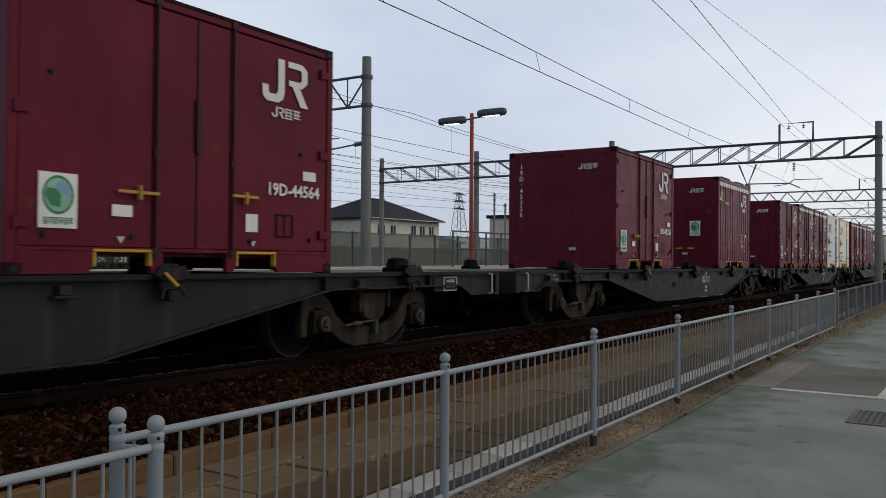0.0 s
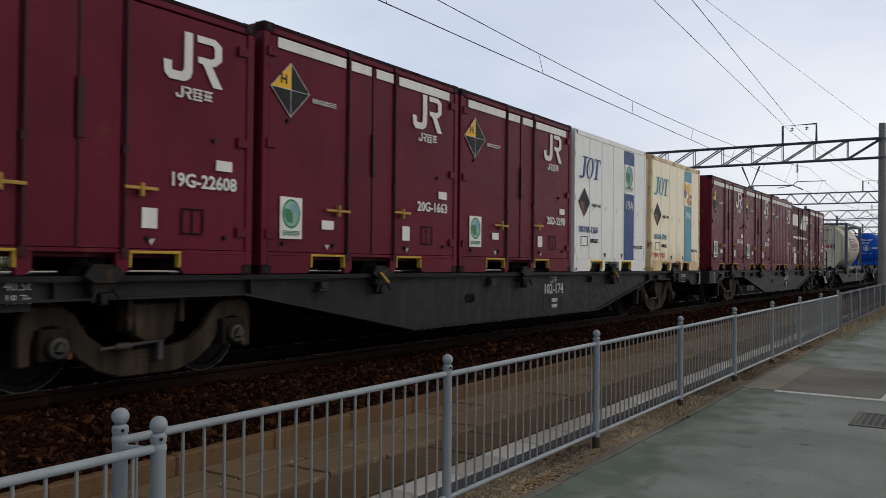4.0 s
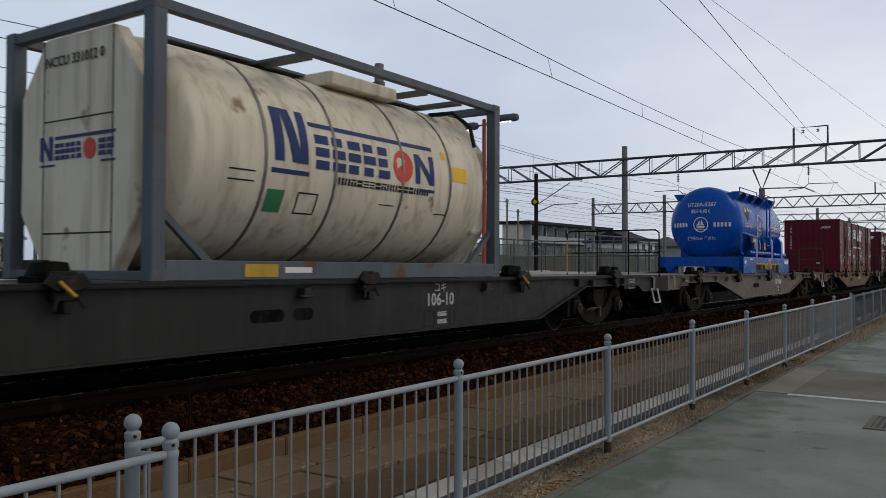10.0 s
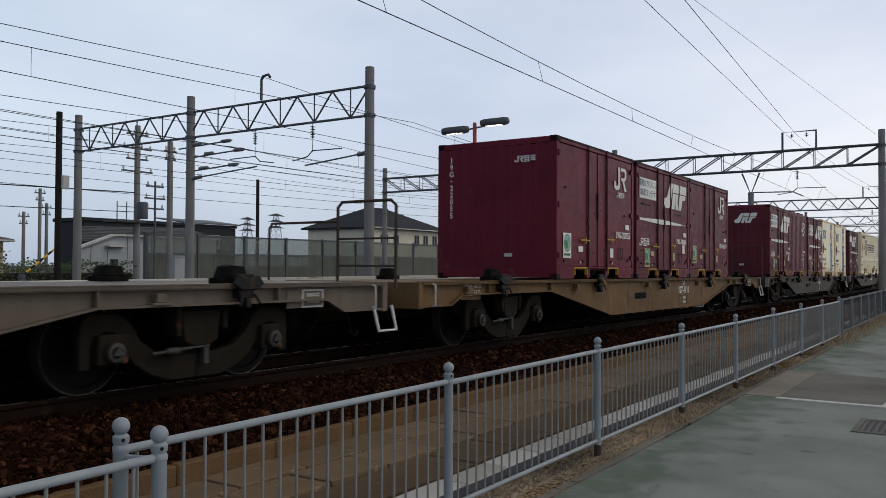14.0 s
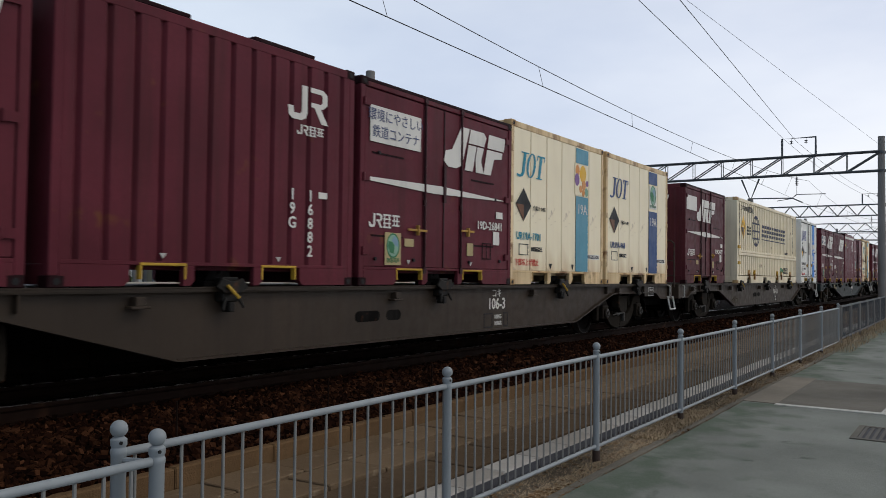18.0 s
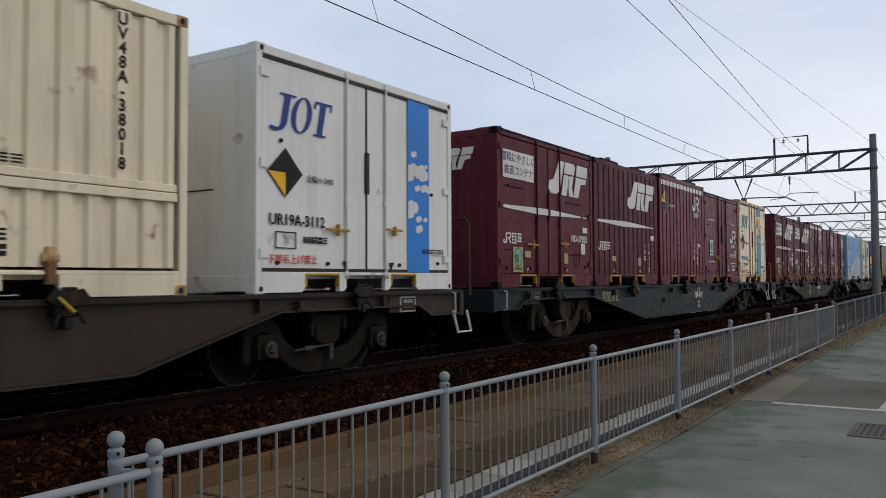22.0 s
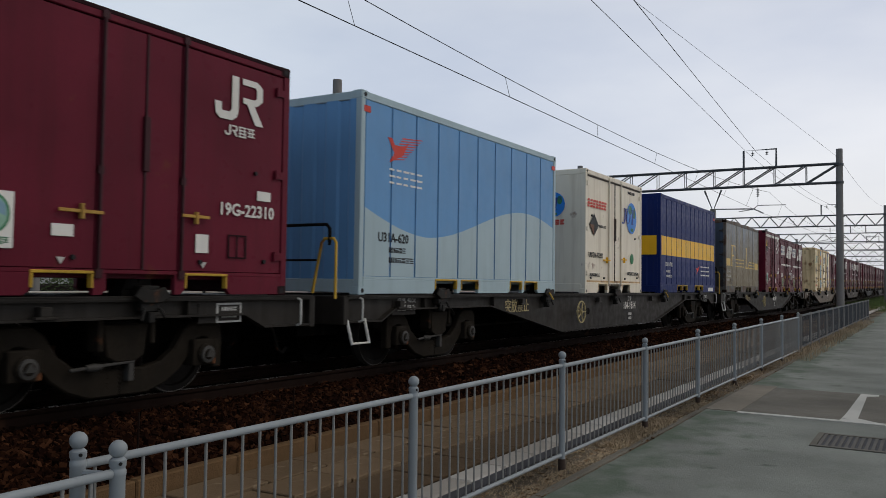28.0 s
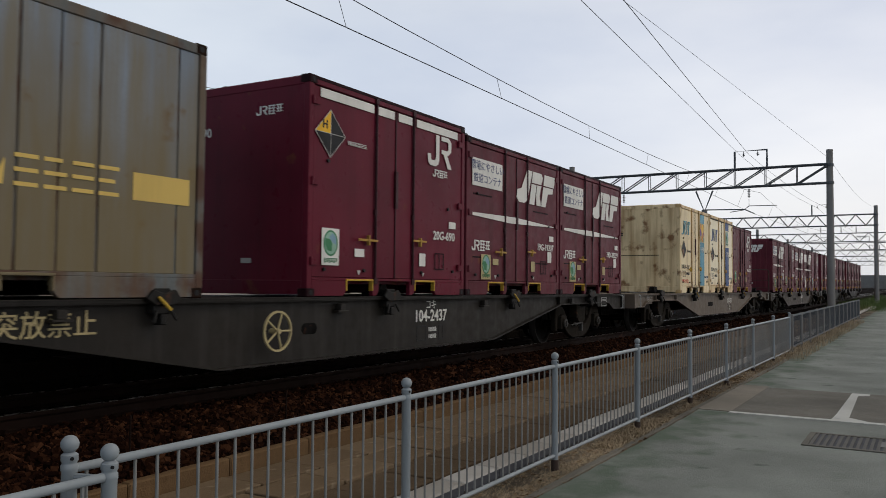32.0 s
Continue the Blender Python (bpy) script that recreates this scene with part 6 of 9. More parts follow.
    # container locks on the deck edge, and their release gear under it
    lock = shared("lock", lambda: G().box(-0.2, 0.2, -0.1, 0.1, 0.0, 0.06).prism([(-0.17, 0.06), (-0.12, 0.17), (-0.03, 0.19), (0.0, 0.12), (0.04, 0.18), (0.13, 0.17), (0.17, 0.06)], "y", -0.07, 0.07).rod((-0.1, -0.1, 0.05), (0.04, -0.16, -0.09), 0.012, 6).mesh(0.01))
    gear = shared("lockgear", lambda: G().box(-0.10, 0.10, -0.11, 0.0, -0.14, 0.10).prism([(-0.2, 0.0), (-0.13, 0.09), (-0.03, 0.06), (0.03, 0.06), (0.13, 0.09), (0.2, 0.0), (0.1, -0.06), (-0.1, -0.06)], "y", -0.15, -0.11).rod((-0.08, -0.13, -0.1), (-0.13, -0.15, -0.22), 0.018, 6).rod((0.08, -0.13, -0.1), (0.14, -0.15, -0.2), 0.018, 6).box(-0.035, 0.035, -0.14, -0.02, -0.24, -0.14).mesh(0.012))
    bracket = shared("lockbracket", lambda: G().box(-0.05, 0.05, -0.09, 0.0, -0.16, -0.08).box(-0.1, 0.1, -0.1, 0.0, -0.185, -0.16).mesh(0.006))
    for k in range(5):
        x = (k - 2) * 3.78
        part("container_lock", lock, UNDER, w, at=(x - 0.06, -1.0, up))
        part("container_lock", lock, UNDER, w, at=(x - 0.06, 1.0, up))
    for k in range(5):
        part("lock_gear", gear, LOCK, w, at=((k - 2) * 3.78 - 0.05, -1.125, up))
        if i < 13:
            part("lock_bracket", bracket, body, w, at=((k - 2) * 3.78 - 1.05, -1.125, up))
    for x in (-3.92, 3.62):
        part("lock_lever", shared("lever", lambda: G().rod((0, -0.02, 0), (0.12, -0.05, -0.12), 0.016, 6).mesh()), YELLOW_OLD, w, at=(x, -1.27, up + 0.02))
    # openings, boxes and numbers on the web
    for a, b in ((-1.71, -1.46), (0.0, 0.0)) if frame_kind == "a" else ((-1.78, -1.33), (-1.17, -0.89)) if number.startswith("106") else ((-1.72, -1.02), (0.0, 0.0)):
        if b > a:
            decal(w, "web_slot", ("slot", a, b), [rect(a + 0.05, b - 0.05, up - 0.43, up - 0.30), disc(a + 0.05, up - 0.365, 0.065, 14), disc(b - 0.05, up - 0.365, 0.065, 14)], UNDER, half=(1, 1.124), label="dark slot in the web")
    nu = {"104": 1.15, "106": 1.6, "107": 1.7, "102": 1.2}.get(number[:3], 0.9) + (0.2 if number == "104-241" else 0.0)
    cls, _, num = number.partition("-")
    ink = DECAL_GREY if paint_key in ("dark", "grey") else DECAL_WHITE
    write(w, "コキ", nu, up - 0.13, 0.15, ink, half=(1, 1.124), name="class_mark")
    write(w, number, nu, up - 0.29, 0.235, ink, half=(1, 1.124), bold=0.004, name="wagon_number")
    decal(w, "marking_box", ("mbox", nu), [rect(nu - 0.38, nu - 0.36, up - 0.62, up - 0.44), rect(nu - 0.14, nu - 0.12, up - 0.62, up - 0.44), rect(nu - 0.38, nu - 0.12, up - 0.64, up - 0.62), rect(nu - 0.38, nu - 0.12, up - 0.44, up - 0.42), rect(nu + 0.22, nu + 0.24, up - 0.62, up - 0.44), rect(nu + 0.34, nu + 0.36, up - 0.62, up - 0.44), rect(nu + 0.22, nu + 0.36, up - 0.64, up - 0.62), rect(nu + 0.22, nu + 0.36, up - 0.44, up - 0.42)], BLACK, half=(1, 1.124))
    decal(w, "small_writing", ("msw", nu), mark_bars(nu - 0.06, nu + 0.16, up - 0.51, up - 0.45, 3) + mark_bars(nu - 0.06, nu + 0.16, up - 0.61, up - 0.55, 3), DECAL_GREY, half=(1, 1.124))
    if "no_hump" in extras:
        write(w, "突放禁止", -4.92, up - 0.22, 0.24, YELLOW_OLD if "gold" in extras else LABEL_TAN, half=(1, 1.126), bold=0.001, name="writing")
    if "faint" in extras:
        write(w, "突放禁止", -4.1, up - 0.5, 0.22, FAINT, half=(1, 1.126), name="writing")
    if "wheel" in extras:
        hw = G().lathe([(0.20, -0.012), (0.222, -0.012), (0.222, 0.012), (0.20, 0.012)], 28, "y", closed=True)
        for k in range(5):
            q = 2 * math.pi * k / 5
            hw.rod((0, 0, 0), (0.2 * math.cos(q), 0, 0.2 * math.sin(q)), 0.012, 6)
        hw.rod((0, 0.1, 0), (0, -0.03, 0), 0.03, 10)
        part("hand_wheel", shared("handwheel", lambda: hw.mesh(0, True)), LABEL_TAN, w, "pale yellow brake hand wheel", at=(-2.3, -1.28, up - 0.36))
    if "rail" in extras:
        tube = UNDER if "yellow" in extras or "black" in extras else DARK_TUBE
        x = 10.02
        if "yellow" in extras:
            rail = part("end_handrail", G().path([(0, -1.2, up - 0.05), (0, -1.2, up + 0.93), (0, -1.12, up + 0.99), (0, 0.92, up + 0.99), (0, 1.0, up + 0.92), (0, 1.0, up - 0.05)], 0.017, 8).mesh(0, True), tube, w, "black tube handrail at the wagon end", at=(x, 0, 0))
            part("mid_rail", G().rod((0, -1.2, up + 0.49), (0, 1.0, up + 0.49), 0.015, 6), tube, rail)
            for y in (-0.5, 0.25, 0.7):
                part("rail_post", shared("endpost", lambda: G().rod((0, 0, up), (0, 0, up + 0.99), 0.016, 6).mesh()), tube, rail, at=(0, y, 0))
            part("yellow_post", G().rod((0, 1.0, up + 0.02), (0, 1.0, up + 0.8), 0.019, 8), YELLOW_OLD, rail, "yellow painted post")
        elif "amber" in extras:
            rail = part("end_handrail", G().path([(0, -1.1, up + 0.6), (0, -1.1, up + 0.8), (0, -1.05, up + 0.85), (0, 0.92, up + 0.85), (0, 1.0, up + 0.78), (0, 1.0, up - 0.05)], 0.021, 8).mesh(0, True), UNDER, w, "black tube handrail at the wagon end", at=(x + 0.2, 0, 0))
            part("mid_rail", G().rod((0, -0.9, up + 0.42), (0, 1.0, up + 0.42), 0.015, 6), UNDER, rail)
            part("yellow_hoop", G().path([(0, -1.2, up - 0.04), (0, -1.2, up + 0.63), (0, -1.16, up + 0.68), (0, -1.03, up + 0.68), (0, -0.98, up + 0.63), (0, -0.85, up + 0.02)], 0.018, 8).mesh(0, True), RAIL_TAN if paint_key == "blue" else YELLOW_OLD, rail, "yellow painted grab hoop")
        else:
            rail = part("end_handrail", shared("endhoop", lambda: G().path([(0, -1.2, up - 0.08), (0, -1.2, up + 0.96), (0, -1.12, up + 1.03), (0, -0.32, up + 1.03), (0, -0.25, up + 0.96), (0, -0.25, up)], 0.021, 8).mesh(0, True)), tube, w, "tube handrail hoop at the wagon end", at=pose(x, 0, 0) if "black" not in extras else Matrix.Translation((x, 0, 0.16)) @ Matrix.Diagonal((1, 1, 0.86, 1)))
            for z in (0.2, 0.55):
                part("mid_rail", shared(("hoopmid", z), lambda: G().rod((0, -1.2, up + z), (0, -0.25, up + z), 0.015, 6).mesh()), tube, rail)
            part("side_rail", shared("hoopside", lambda: G().path([(0, -0.25, up + 0.78), (0, 0.95, up + 0.78), (0, 1.0, up + 0.7), (0, 1.0, up)], 0.018, 8).mesh(0, True)), tube, rail)
        if "brake_wheel" in extras:
            part("brake_post", G().rod((9.7, 0.15, up), (9.7, 0.15, up + 0.95), 0.03, 8).rod((9.55, 0.4, up), (9.62, 0.3, up + 0.7), 0.022, 8), UNDER, w)
            part("brake_wheel", G().lathe([(0.2, up + 0.93), (0.225, up + 0.94), (0.225, up + 0.965), (0.2, up + 0.97), (0.05, up + 0.95)], 24, "z", (9.7, 0.15, 0)).mesh(0, True), YELLOW, w, "flat yellow brake wheel")
    return w


# ---- 20-foot and 31-foot containers ----
def box_container(L, H, body, trim, name, label, group, ribs, at_train, pocket_spans, pocket_mat, end_mat=None, cast=None, rib_depth=0.022):
    c = thing(name, label, "container", group)
    MOVING.append((c, at_train, DECK))
    part("frame", shell(L, W12, H), trim, c)
    part("base_rail", base_rail(L, W12, pocket_spans), trim, c)
    castings(c, L, W12, H, cast or trim)
    part("far_wall", corrugated(-L / 2 + 0.09, L / 2 - 0.09, 0.22, H - 0.1, ribs, -rib_depth, 1.19), body, c)
    for sx, nm in ((-1, "front_wall"), (1, "rear_wall")):
        part(nm, corrugated(-1.14, 1.14, 0.2, H - 0.11, 6, 0.02, -0.012, 0.04, 0.01), end_mat or body, c, at=pose(sx * (L / 2 - 0.012), 0, 0, 0, 0, -90 * (1 if sx < 0 else -1)))
    pockets(c, W12, pocket_spans, pocket_mat, L)
    return c


def side_sheet(c, L, H, ribs, body, depth=0.022, narrow=True):
    """A wall of flat panels with narrow upright grooves."""
    p = (L - 0.18) / ribs
    wall = part("side_wall", G().box(-L / 2 + 0.09, L / 2 - 0.09, -1.2, -1.19, 0.235, H - 0.11), body, c)
    for i in range(ribs):
        part("side_panel", shared(("spanel", L, H, ribs), lambda: G().box(0.02, p - 0.02, -1.216, -1.2005, 0.235, H - 0.11).mesh(0.006)), body, wall, at=(-L / 2 + 0.09 + i * p, 0, 0))
    return wall


def wave_container(at_train):
    """Light blue 20-foot container with a pale wave along its lower half."""
    L, H = 6.1, 2.57
    c = box_container(L, H, LIGHT_BLUE, PALE_BLUE, "dry_container", "light blue twenty-foot container with pale wavy lower half", "twenty-foot containers", 14, at_train, ((-1.25, -0.62), (-0.5, 0.05), (1.15, 1.62), (1.72, 2.25)), YELLOW_OLD, LIGHT_BLUE)
    side_sheet(c, L, H, 10, LIGHT_BLUE)
    crest = lambda u: 1.095 + 0.30 * math.sin((u - 0.08) * math.pi / 3.3) + (0.06 * (-1.5 - u) if u < -1.5 else 0.0)
    n, polys = 40, []
    for i in range(10):
        p = (L - 0.18) / 10
        a, b = -L / 2 + 0.11 + i * p, -L / 2 + 0.07 + (i + 1) * p
        m = 5
        top = [(a + (b - a) * j / m, crest(a + (b - a) * j / m)) for j in range(m + 1)]
        polys.append([(a, 0.24), (b, 0.24)] + top[::-1])
    for i, pts in enumerate(polys):
        decal(c, "pale_wave", ("wave", i), [pts], PALE_BLUE, half=(3.05, 1.2165))
    decal(c, "company_writing", "wavebars2", mark_glyphs(-2.41, -1.58, 1.46, 1.66, 5, 0.13), DECAL_WHITE, half=(3.05, 1.2165))
    decal(c, "red_mark", "wavered", [[(-2.46, 2.06), (-2.36, 2.06), (-2.3, 1.98), (-2.08, 1.98), (-1.96, 2.06), (-2.1, 1.86), (-2.25, 1.8), (-2.42, 1.73), (-2.3, 1.86)]] + [[(-2.12 - 0.035 * j, 2.08 - 0.04 * j), (-1.62 - 0.055 * j, 2.13 - 0.04 * j), (-1.62 - 0.055 * j, 2.142 - 0.04 * j), (-2.12 - 0.035 * j, 2.097 - 0.04 * j)] for j in range(9)], LOGO_RED, half=(3.05, 1.2165))
    decal(c, "red_tag", "wavetag", [rect(-3.0, -2.86, 2.3, 2.38), rect(2.86, 3.0, 2.3, 2.38)], LOGO_RED, half=(3.05, 1.225))
    write(c, "U31A-620", -2.3, 0.74, 0.17, BLACK, half=(3.05, 1.2195), bold=0.003, name="number")
    decal(c, "small_writing", "wavesw", mark_bars(-2.4, -2.0, 0.55, 0.62, 5) + mark_bars(-2.4, -1.8, 0.42, 0.49, 6), BLACK, half=(3.05, 1.2195))
    return c


def band_container(at_train):
    """Navy 20-foot container with a broad yellow band."""
    L, H = 6.1, 2.6
    c = box_container(L, H, NAVY, NAVY, "dry_container", "navy twenty-foot container with broad yellow band", "twenty-foot containers", 14, at_train, ((-1.43, -0.93), (-0.86, -0.36), (0.47, 0.95), (1.0, 1.48)), YELLOW_OLD)
    side_sheet(c, L, H, 12, NAVY)
    p = (L - 0.18) / 12
    for i in range(12):
        decal(c, "yellow_band", ("yband", i), [rect(-L / 2 + 0.11 + i * p, -L / 2 + 0.07 + (i + 1) * p, 1.0, 1.5)], YELLOW, half=(3.05, 1.2165))
    decal(c, "yellow_band", "ybandE", [rect(-1.12, 1.12, 1.0, 1.5)], YELLOW, "E", half=(3.05, 1.225))
    decal(c, "company_writing", "ybars", mark_glyphs(1.22, 2.30, 0.51, 0.80, 5, 0.13), DECAL_WHITE, half=(3.05, 1.2165))
    decal(c, "red_mark", "yred", [[(0.63, 0.74), (0.85, 0.72), (1.05, 0.82), (0.92, 0.66), (0.7, 0.56), (0.76, 0.66)]], LOGO_RED, half=(3.05, 1.2165))
    decal(c, "red_tag", "ytag", [rect(2.86, 3.0, 2.3, 2.38)], LOGO_RED, half=(3.05, 1.225))
    decal(c, "paper_label", "ylab", [rect(2.1, 2.75, 0.05, 0.16)], DECAL_WHITE, half=(3.05, 1.226))
    write(c, "U31A-738", -2.25, 0.76, 0.16, DECAL_WHITE, half=(3.05, 1.2165), name="number")
    decal(c, "small_writing", "ysw", mark_bars(-2.5, -2.1, 0.55, 0.61, 5) + mark_bars(-2.5, -1.95, 0.42, 0.48, 6), DECAL_GREY, half=(3.05, 1.2165))
    return c


def grey_container(at_train):
    """Rust-streaked grey 20-foot container with faded gold writing."""
    L, H = 6.0, 2.5
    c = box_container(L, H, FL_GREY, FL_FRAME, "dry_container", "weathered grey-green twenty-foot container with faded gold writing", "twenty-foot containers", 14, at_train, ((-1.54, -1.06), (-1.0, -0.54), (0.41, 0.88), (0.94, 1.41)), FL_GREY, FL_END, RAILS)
    wall = part("side_wall", G().box(-2.91, 2.91, -1.2, -1.19, 0.235, H - 0.11), FL_FRAME, c)
    seams = (-2.91, -2.77, -1.97, -1.58, -1.18, -0.44, -0.07, 0.31, 1.06, 1.42, 1.8, 2.66, 2.91)
    for i, (a, b) in enumerate(zip(seams, seams[1:])):
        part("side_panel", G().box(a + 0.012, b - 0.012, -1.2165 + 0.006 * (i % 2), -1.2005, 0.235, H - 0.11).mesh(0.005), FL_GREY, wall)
    for a, b in ((-1.56, -0.5), (0.33, 1.4)):
        part("roof_flap", G().box(a, b, -1.21, -1.0, H - 0.02, H + 0.025).mesh(0.006), FL_FRAME, c)
    gold = GOLD
    decal(c, "gold_bar", "flbar_front", [rect(-2.9, -2.29, 0.93, 1.18)], gold, half=(3.0, 1.2165))
    decal(c, "gold_bar", "flbar_rear", [rect(2.16, 2.81, 0.89, 1.14)], gold, half=(3.0, 1.2165))
    tall = [rect(0.0, 0.2, 0.04, 0.95), rect(-0.12, 1.0, 0.95, 1.0), [(0.88, 0.95), (1.0, 0.95), (1.0, 0.74)], rect(0.2, 0.66, 0.48, 0.54), rect(0.62, 0.68, 0.38, 0.48), rect(-0.12, 0.32, 0, 0.04)]
    foot = [rect(0.0, 0.2, 0.05, 0.96), rect(-0.12, 1.0, 0.0, 0.05), [(0.86, 0.05), (1.0, 0.05), (1.0, 0.28)], rect(-0.12, 0.32, 0.96, 1.0)]
    decal(c, "gold_writing", "flwords", fit_box(tall, -2.1, -1.5, 0.92, 1.67, 0.1) + mark_glyphs(-1.40, 0.10, 0.92, 1.20, 6, 0.13) + fit_box(foot, 0.42, 0.95, 0.9, 1.66, 0.1) + mark_glyphs(1.04, 2.06, 0.90, 1.16, 4, 0.13, 8), gold, half=(3.0, 1.2165))
    decal(c, "end_mark", "flend", fit_box([rect(0, 0.36, 0, 1), rect(0.36, 1.0, 0.78, 1.0), rect(0.36, 0.8, 0.38, 0.58)], 0.06, 0.46, 1.66, 2.14, 0.35) + fit_box([rect(0, 0.4, 0, 1), rect(0.4, 1.0, 0, 0.22)], 0.48, 0.82, 1.66, 2.14, 0.35), gold, "E", half=(3.0, 1.225))
    write(c, "U31A-422", -2.5, 0.74, 0.16, DECAL_GREY, half=(3.0, 1.2165), name="number")
    decal(c, "small_writing", "flsw", mark_bars(-2.88, -2.2, 0.55, 0.62, 7) + mark_bars(-2.88, -2.4, 0.42, 0.48, 5), DECAL_GREY, half=(3.0, 1.2165))
    for u in (-0.85, -0.55, 0.2):
        part("door_bar", shared("fldoor", lambda: G().rod((-3.05, 0, 0.1), (-3.05, 0, 2.42), 0.021, 8).box(-3.07, -3.0, -0.05, 0.05, 0.9, 0.98).box(-3.07, -3.0, -0.06, 0.06, 2.22, 2.30).box(-3.07, -3.0, -0.06, 0.06, 1.58, 1.64).box(-3.07, -3.0, -0.06, 0.06, 0.22, 0.30).mesh(0.004)), FL_END, c, "door locking bar", at=(0, -u, 0))
    for z in (0.42, 0.86, 1.3, 1.74, 2.12):
        part("hinge", shared("flhinge", lambda: G().box(-3.055, -3.0, 1.0, 1.16, -0.026, 0.026).rod((-3.045, 1.13, -0.06), (-3.045, 1.13, 0.06), 0.02, 8).mesh(0.004)), FL_END, c, "worn door hinge", at=(0, 0, z))
        part("hinge", shared("flhinge2", lambda: G().box(-3.055, -3.0, -1.16, -1.0, -0.026, 0.026).rod((-3.045, -1.13, -0.06), (-3.045, -1.13, 0.06), 0.02, 8).mesh(0.004)), FL_END, c, "worn door hinge", at=(0, 0, z))
    part("card_holder", G().box(-2.34, -1.98, -1.226, -1.212, 0.30, 0.316).box(-2.34, -1.98, -1.226, -1.212, 0.474, 0.49).box(-2.34, -2.325, -1.226, -1.212, 0.316, 0.474).box(-1.995, -1.98, -1.226, -1.212, 0.316, 0.474).box(-2.175, -2.145, -1.226, -1.212, 0.316, 0.474).mesh(0.003), FL_FRAME, c, "rusty card holder")
    return c


def long_container(at_train):
    """Beige 31-foot container with two tiers of side doors and a globe mark."""
    L, H = 9.3, 2.6
    c = box_container(L, H, ECO_CREAM, ECO_CREAM, "long_container", "beige thirty-one-foot corrugated container with globe mark", "", 26, at_train, ((-3.45, -2.9), (-1.2, -0.65), (0.75, 1.3), (2.9, 3.4)), ECO_CREAM, None, CREAM_OLD)
    part("upper_door", corrugated(-4.5, 4.5, 1.02, H - 0.12, 34, 0.042, -1.215, 0.025), ECO_CREAM, c)
    part("lower_door", corrugated(-4.5, 4.5, 0.26, 0.86, 34, 0.042, -1.215, 0.025), ECO_CREAM, c)
    part("door_rail", G().box(-4.52, 4.52, -1.245, -1.2, 0.86, 0.94).box(-4.52, 4.52, -1.235, -1.2, 0.95, 1.02).mesh(0.006), ECO_CREAM, c)
    for u in (-3.2, -2.5, 1.0, 1.7, 3.3):
        part("door_latch", shared("elatch", lambda: G().box(-0.04, 0.04, -1.27, -1.215, 0.12, 0.42).box(-0.07, 0.07, -1.262, -1.215, 0.3, 0.36).mesh(0.006)), YELLOW_OLD if u in (1.0, -2.5) else CREAM_OLD, c, at=(u, 0, 0))
    for v in (0.62, 1.1):
        part("door_stop", shared(("estop", v), lambda: G().box(-4.6, -4.38, -1.262, -1.215, v - 0.04, v + 0.05).mesh(0.006)), YELLOW_OLD, c)
    hf = (4.65, 1.2175)
    globe = ring(-2.18, 1.68, 0.52, 0.05, 28, 0, 360, 0.96) + ring(-2.18, 1.68, 0.25, 0.045, 24, 0, 360, 2.0) + [rect(-2.68, -1.68, v - 0.024, v + 0.024) for v in (1.44, 1.68, 1.92)]
    decal(c, "globe_mark", "globe", globe, ECO_INK, half=hf)
    decal(c, "company_writing", "ecobars", [[(x + 0.18 * (y - 1.54), y) for x, y in o] for o in mark_glyphs(-1.37, 2.45, 1.54, 1.93, 10, 0.24, 9)] + [rect(-1.37, 2.54, 1.435, 1.465)], ECO_INK, half=hf)
    write(c, "コキ50000積載禁止", -3.36, 2.30, 0.2, BLACK, half=hf, bold=0.002, name="writing")
    for i, ch in enumerate("UV48A-38018"):
        write(c, ch, -4.36, 2.36 - i * 0.125, 0.15, BLACK, half=hf, bold=0.003, name="number")
        write(c, ch, 3.95, 2.40 - i * 0.125, 0.15, BLACK, half=hf, bold=0.003, name="number")
    um, vm = -3.86, 1.72
    d = decal(c, "size_diamond", "ecodia", [[(um - 0.3, vm), (um, vm - 0.36), (um + 0.3, vm), (um, vm + 0.36)]], YELLOW, half=hf, label="yellow and black diamond mark")
    decal(d, "black_quarter", "ecodiab", [[(um - 0.28, vm), (um, vm - 0.34), (um, vm)]], BLACK, half=(4.65, 1.2195))
    write(d, "H", um - 0.09, vm + 0.1, 0.16, BLACK, half=(4.65, 1.2195))
    write(d, "L", um + 0.1, vm + 0.02, 0.16, BLACK, half=(4.65, 1.2195))
    decal(c, "small_writing", "ecosw", mark_bars(-3.4, -2.85, 1.72, 1.78, 8) + mark_bars(-3.4, -2.85, 1.62, 1.68, 8) + mark_bars(-3.4, -2.85, 1.52, 1.58, 8) + mark_bars(2.4, 3.1, 1.05, 1.12, 6), BLACK, half=hf)
    decal(c, "green_mark", "ecog", fit_box([rect(0, 0.25, 0, 1), rect(0.3, 0.55, 0, 1), rect(0.6, 1, 0.2, 0.8)], 1.6, 2.15, 0.34, 0.55) , LABEL_GREEN, half=hf)
    decal(c, "small_writing", "ecogt", mark_bars(2.2, 2.98, 0.46, 0.55, 6) + mark_bars(2.2, 2.98, 0.34, 0.43, 7), BLACK, half=hf)
    decal(c, "green_mark", "ecogE", fit_box([rect(0, 0.25, 0, 1), rect(0.3, 0.55, 0, 1), rect(0.6, 1, 0.2, 0.8)], 0.2, 0.7, 1.5, 1.69), LABEL_GREEN, "E", half=(4.65, 1.225))
    decal(c, "small_writing", "ecoEt", mark_bars(0.1, 0.72, 1.38, 1.46, 6) + mark_bars(0.1, 0.72, 1.28, 1.35, 7), BLACK, "E", half=(4.65, 1.225))
    return c


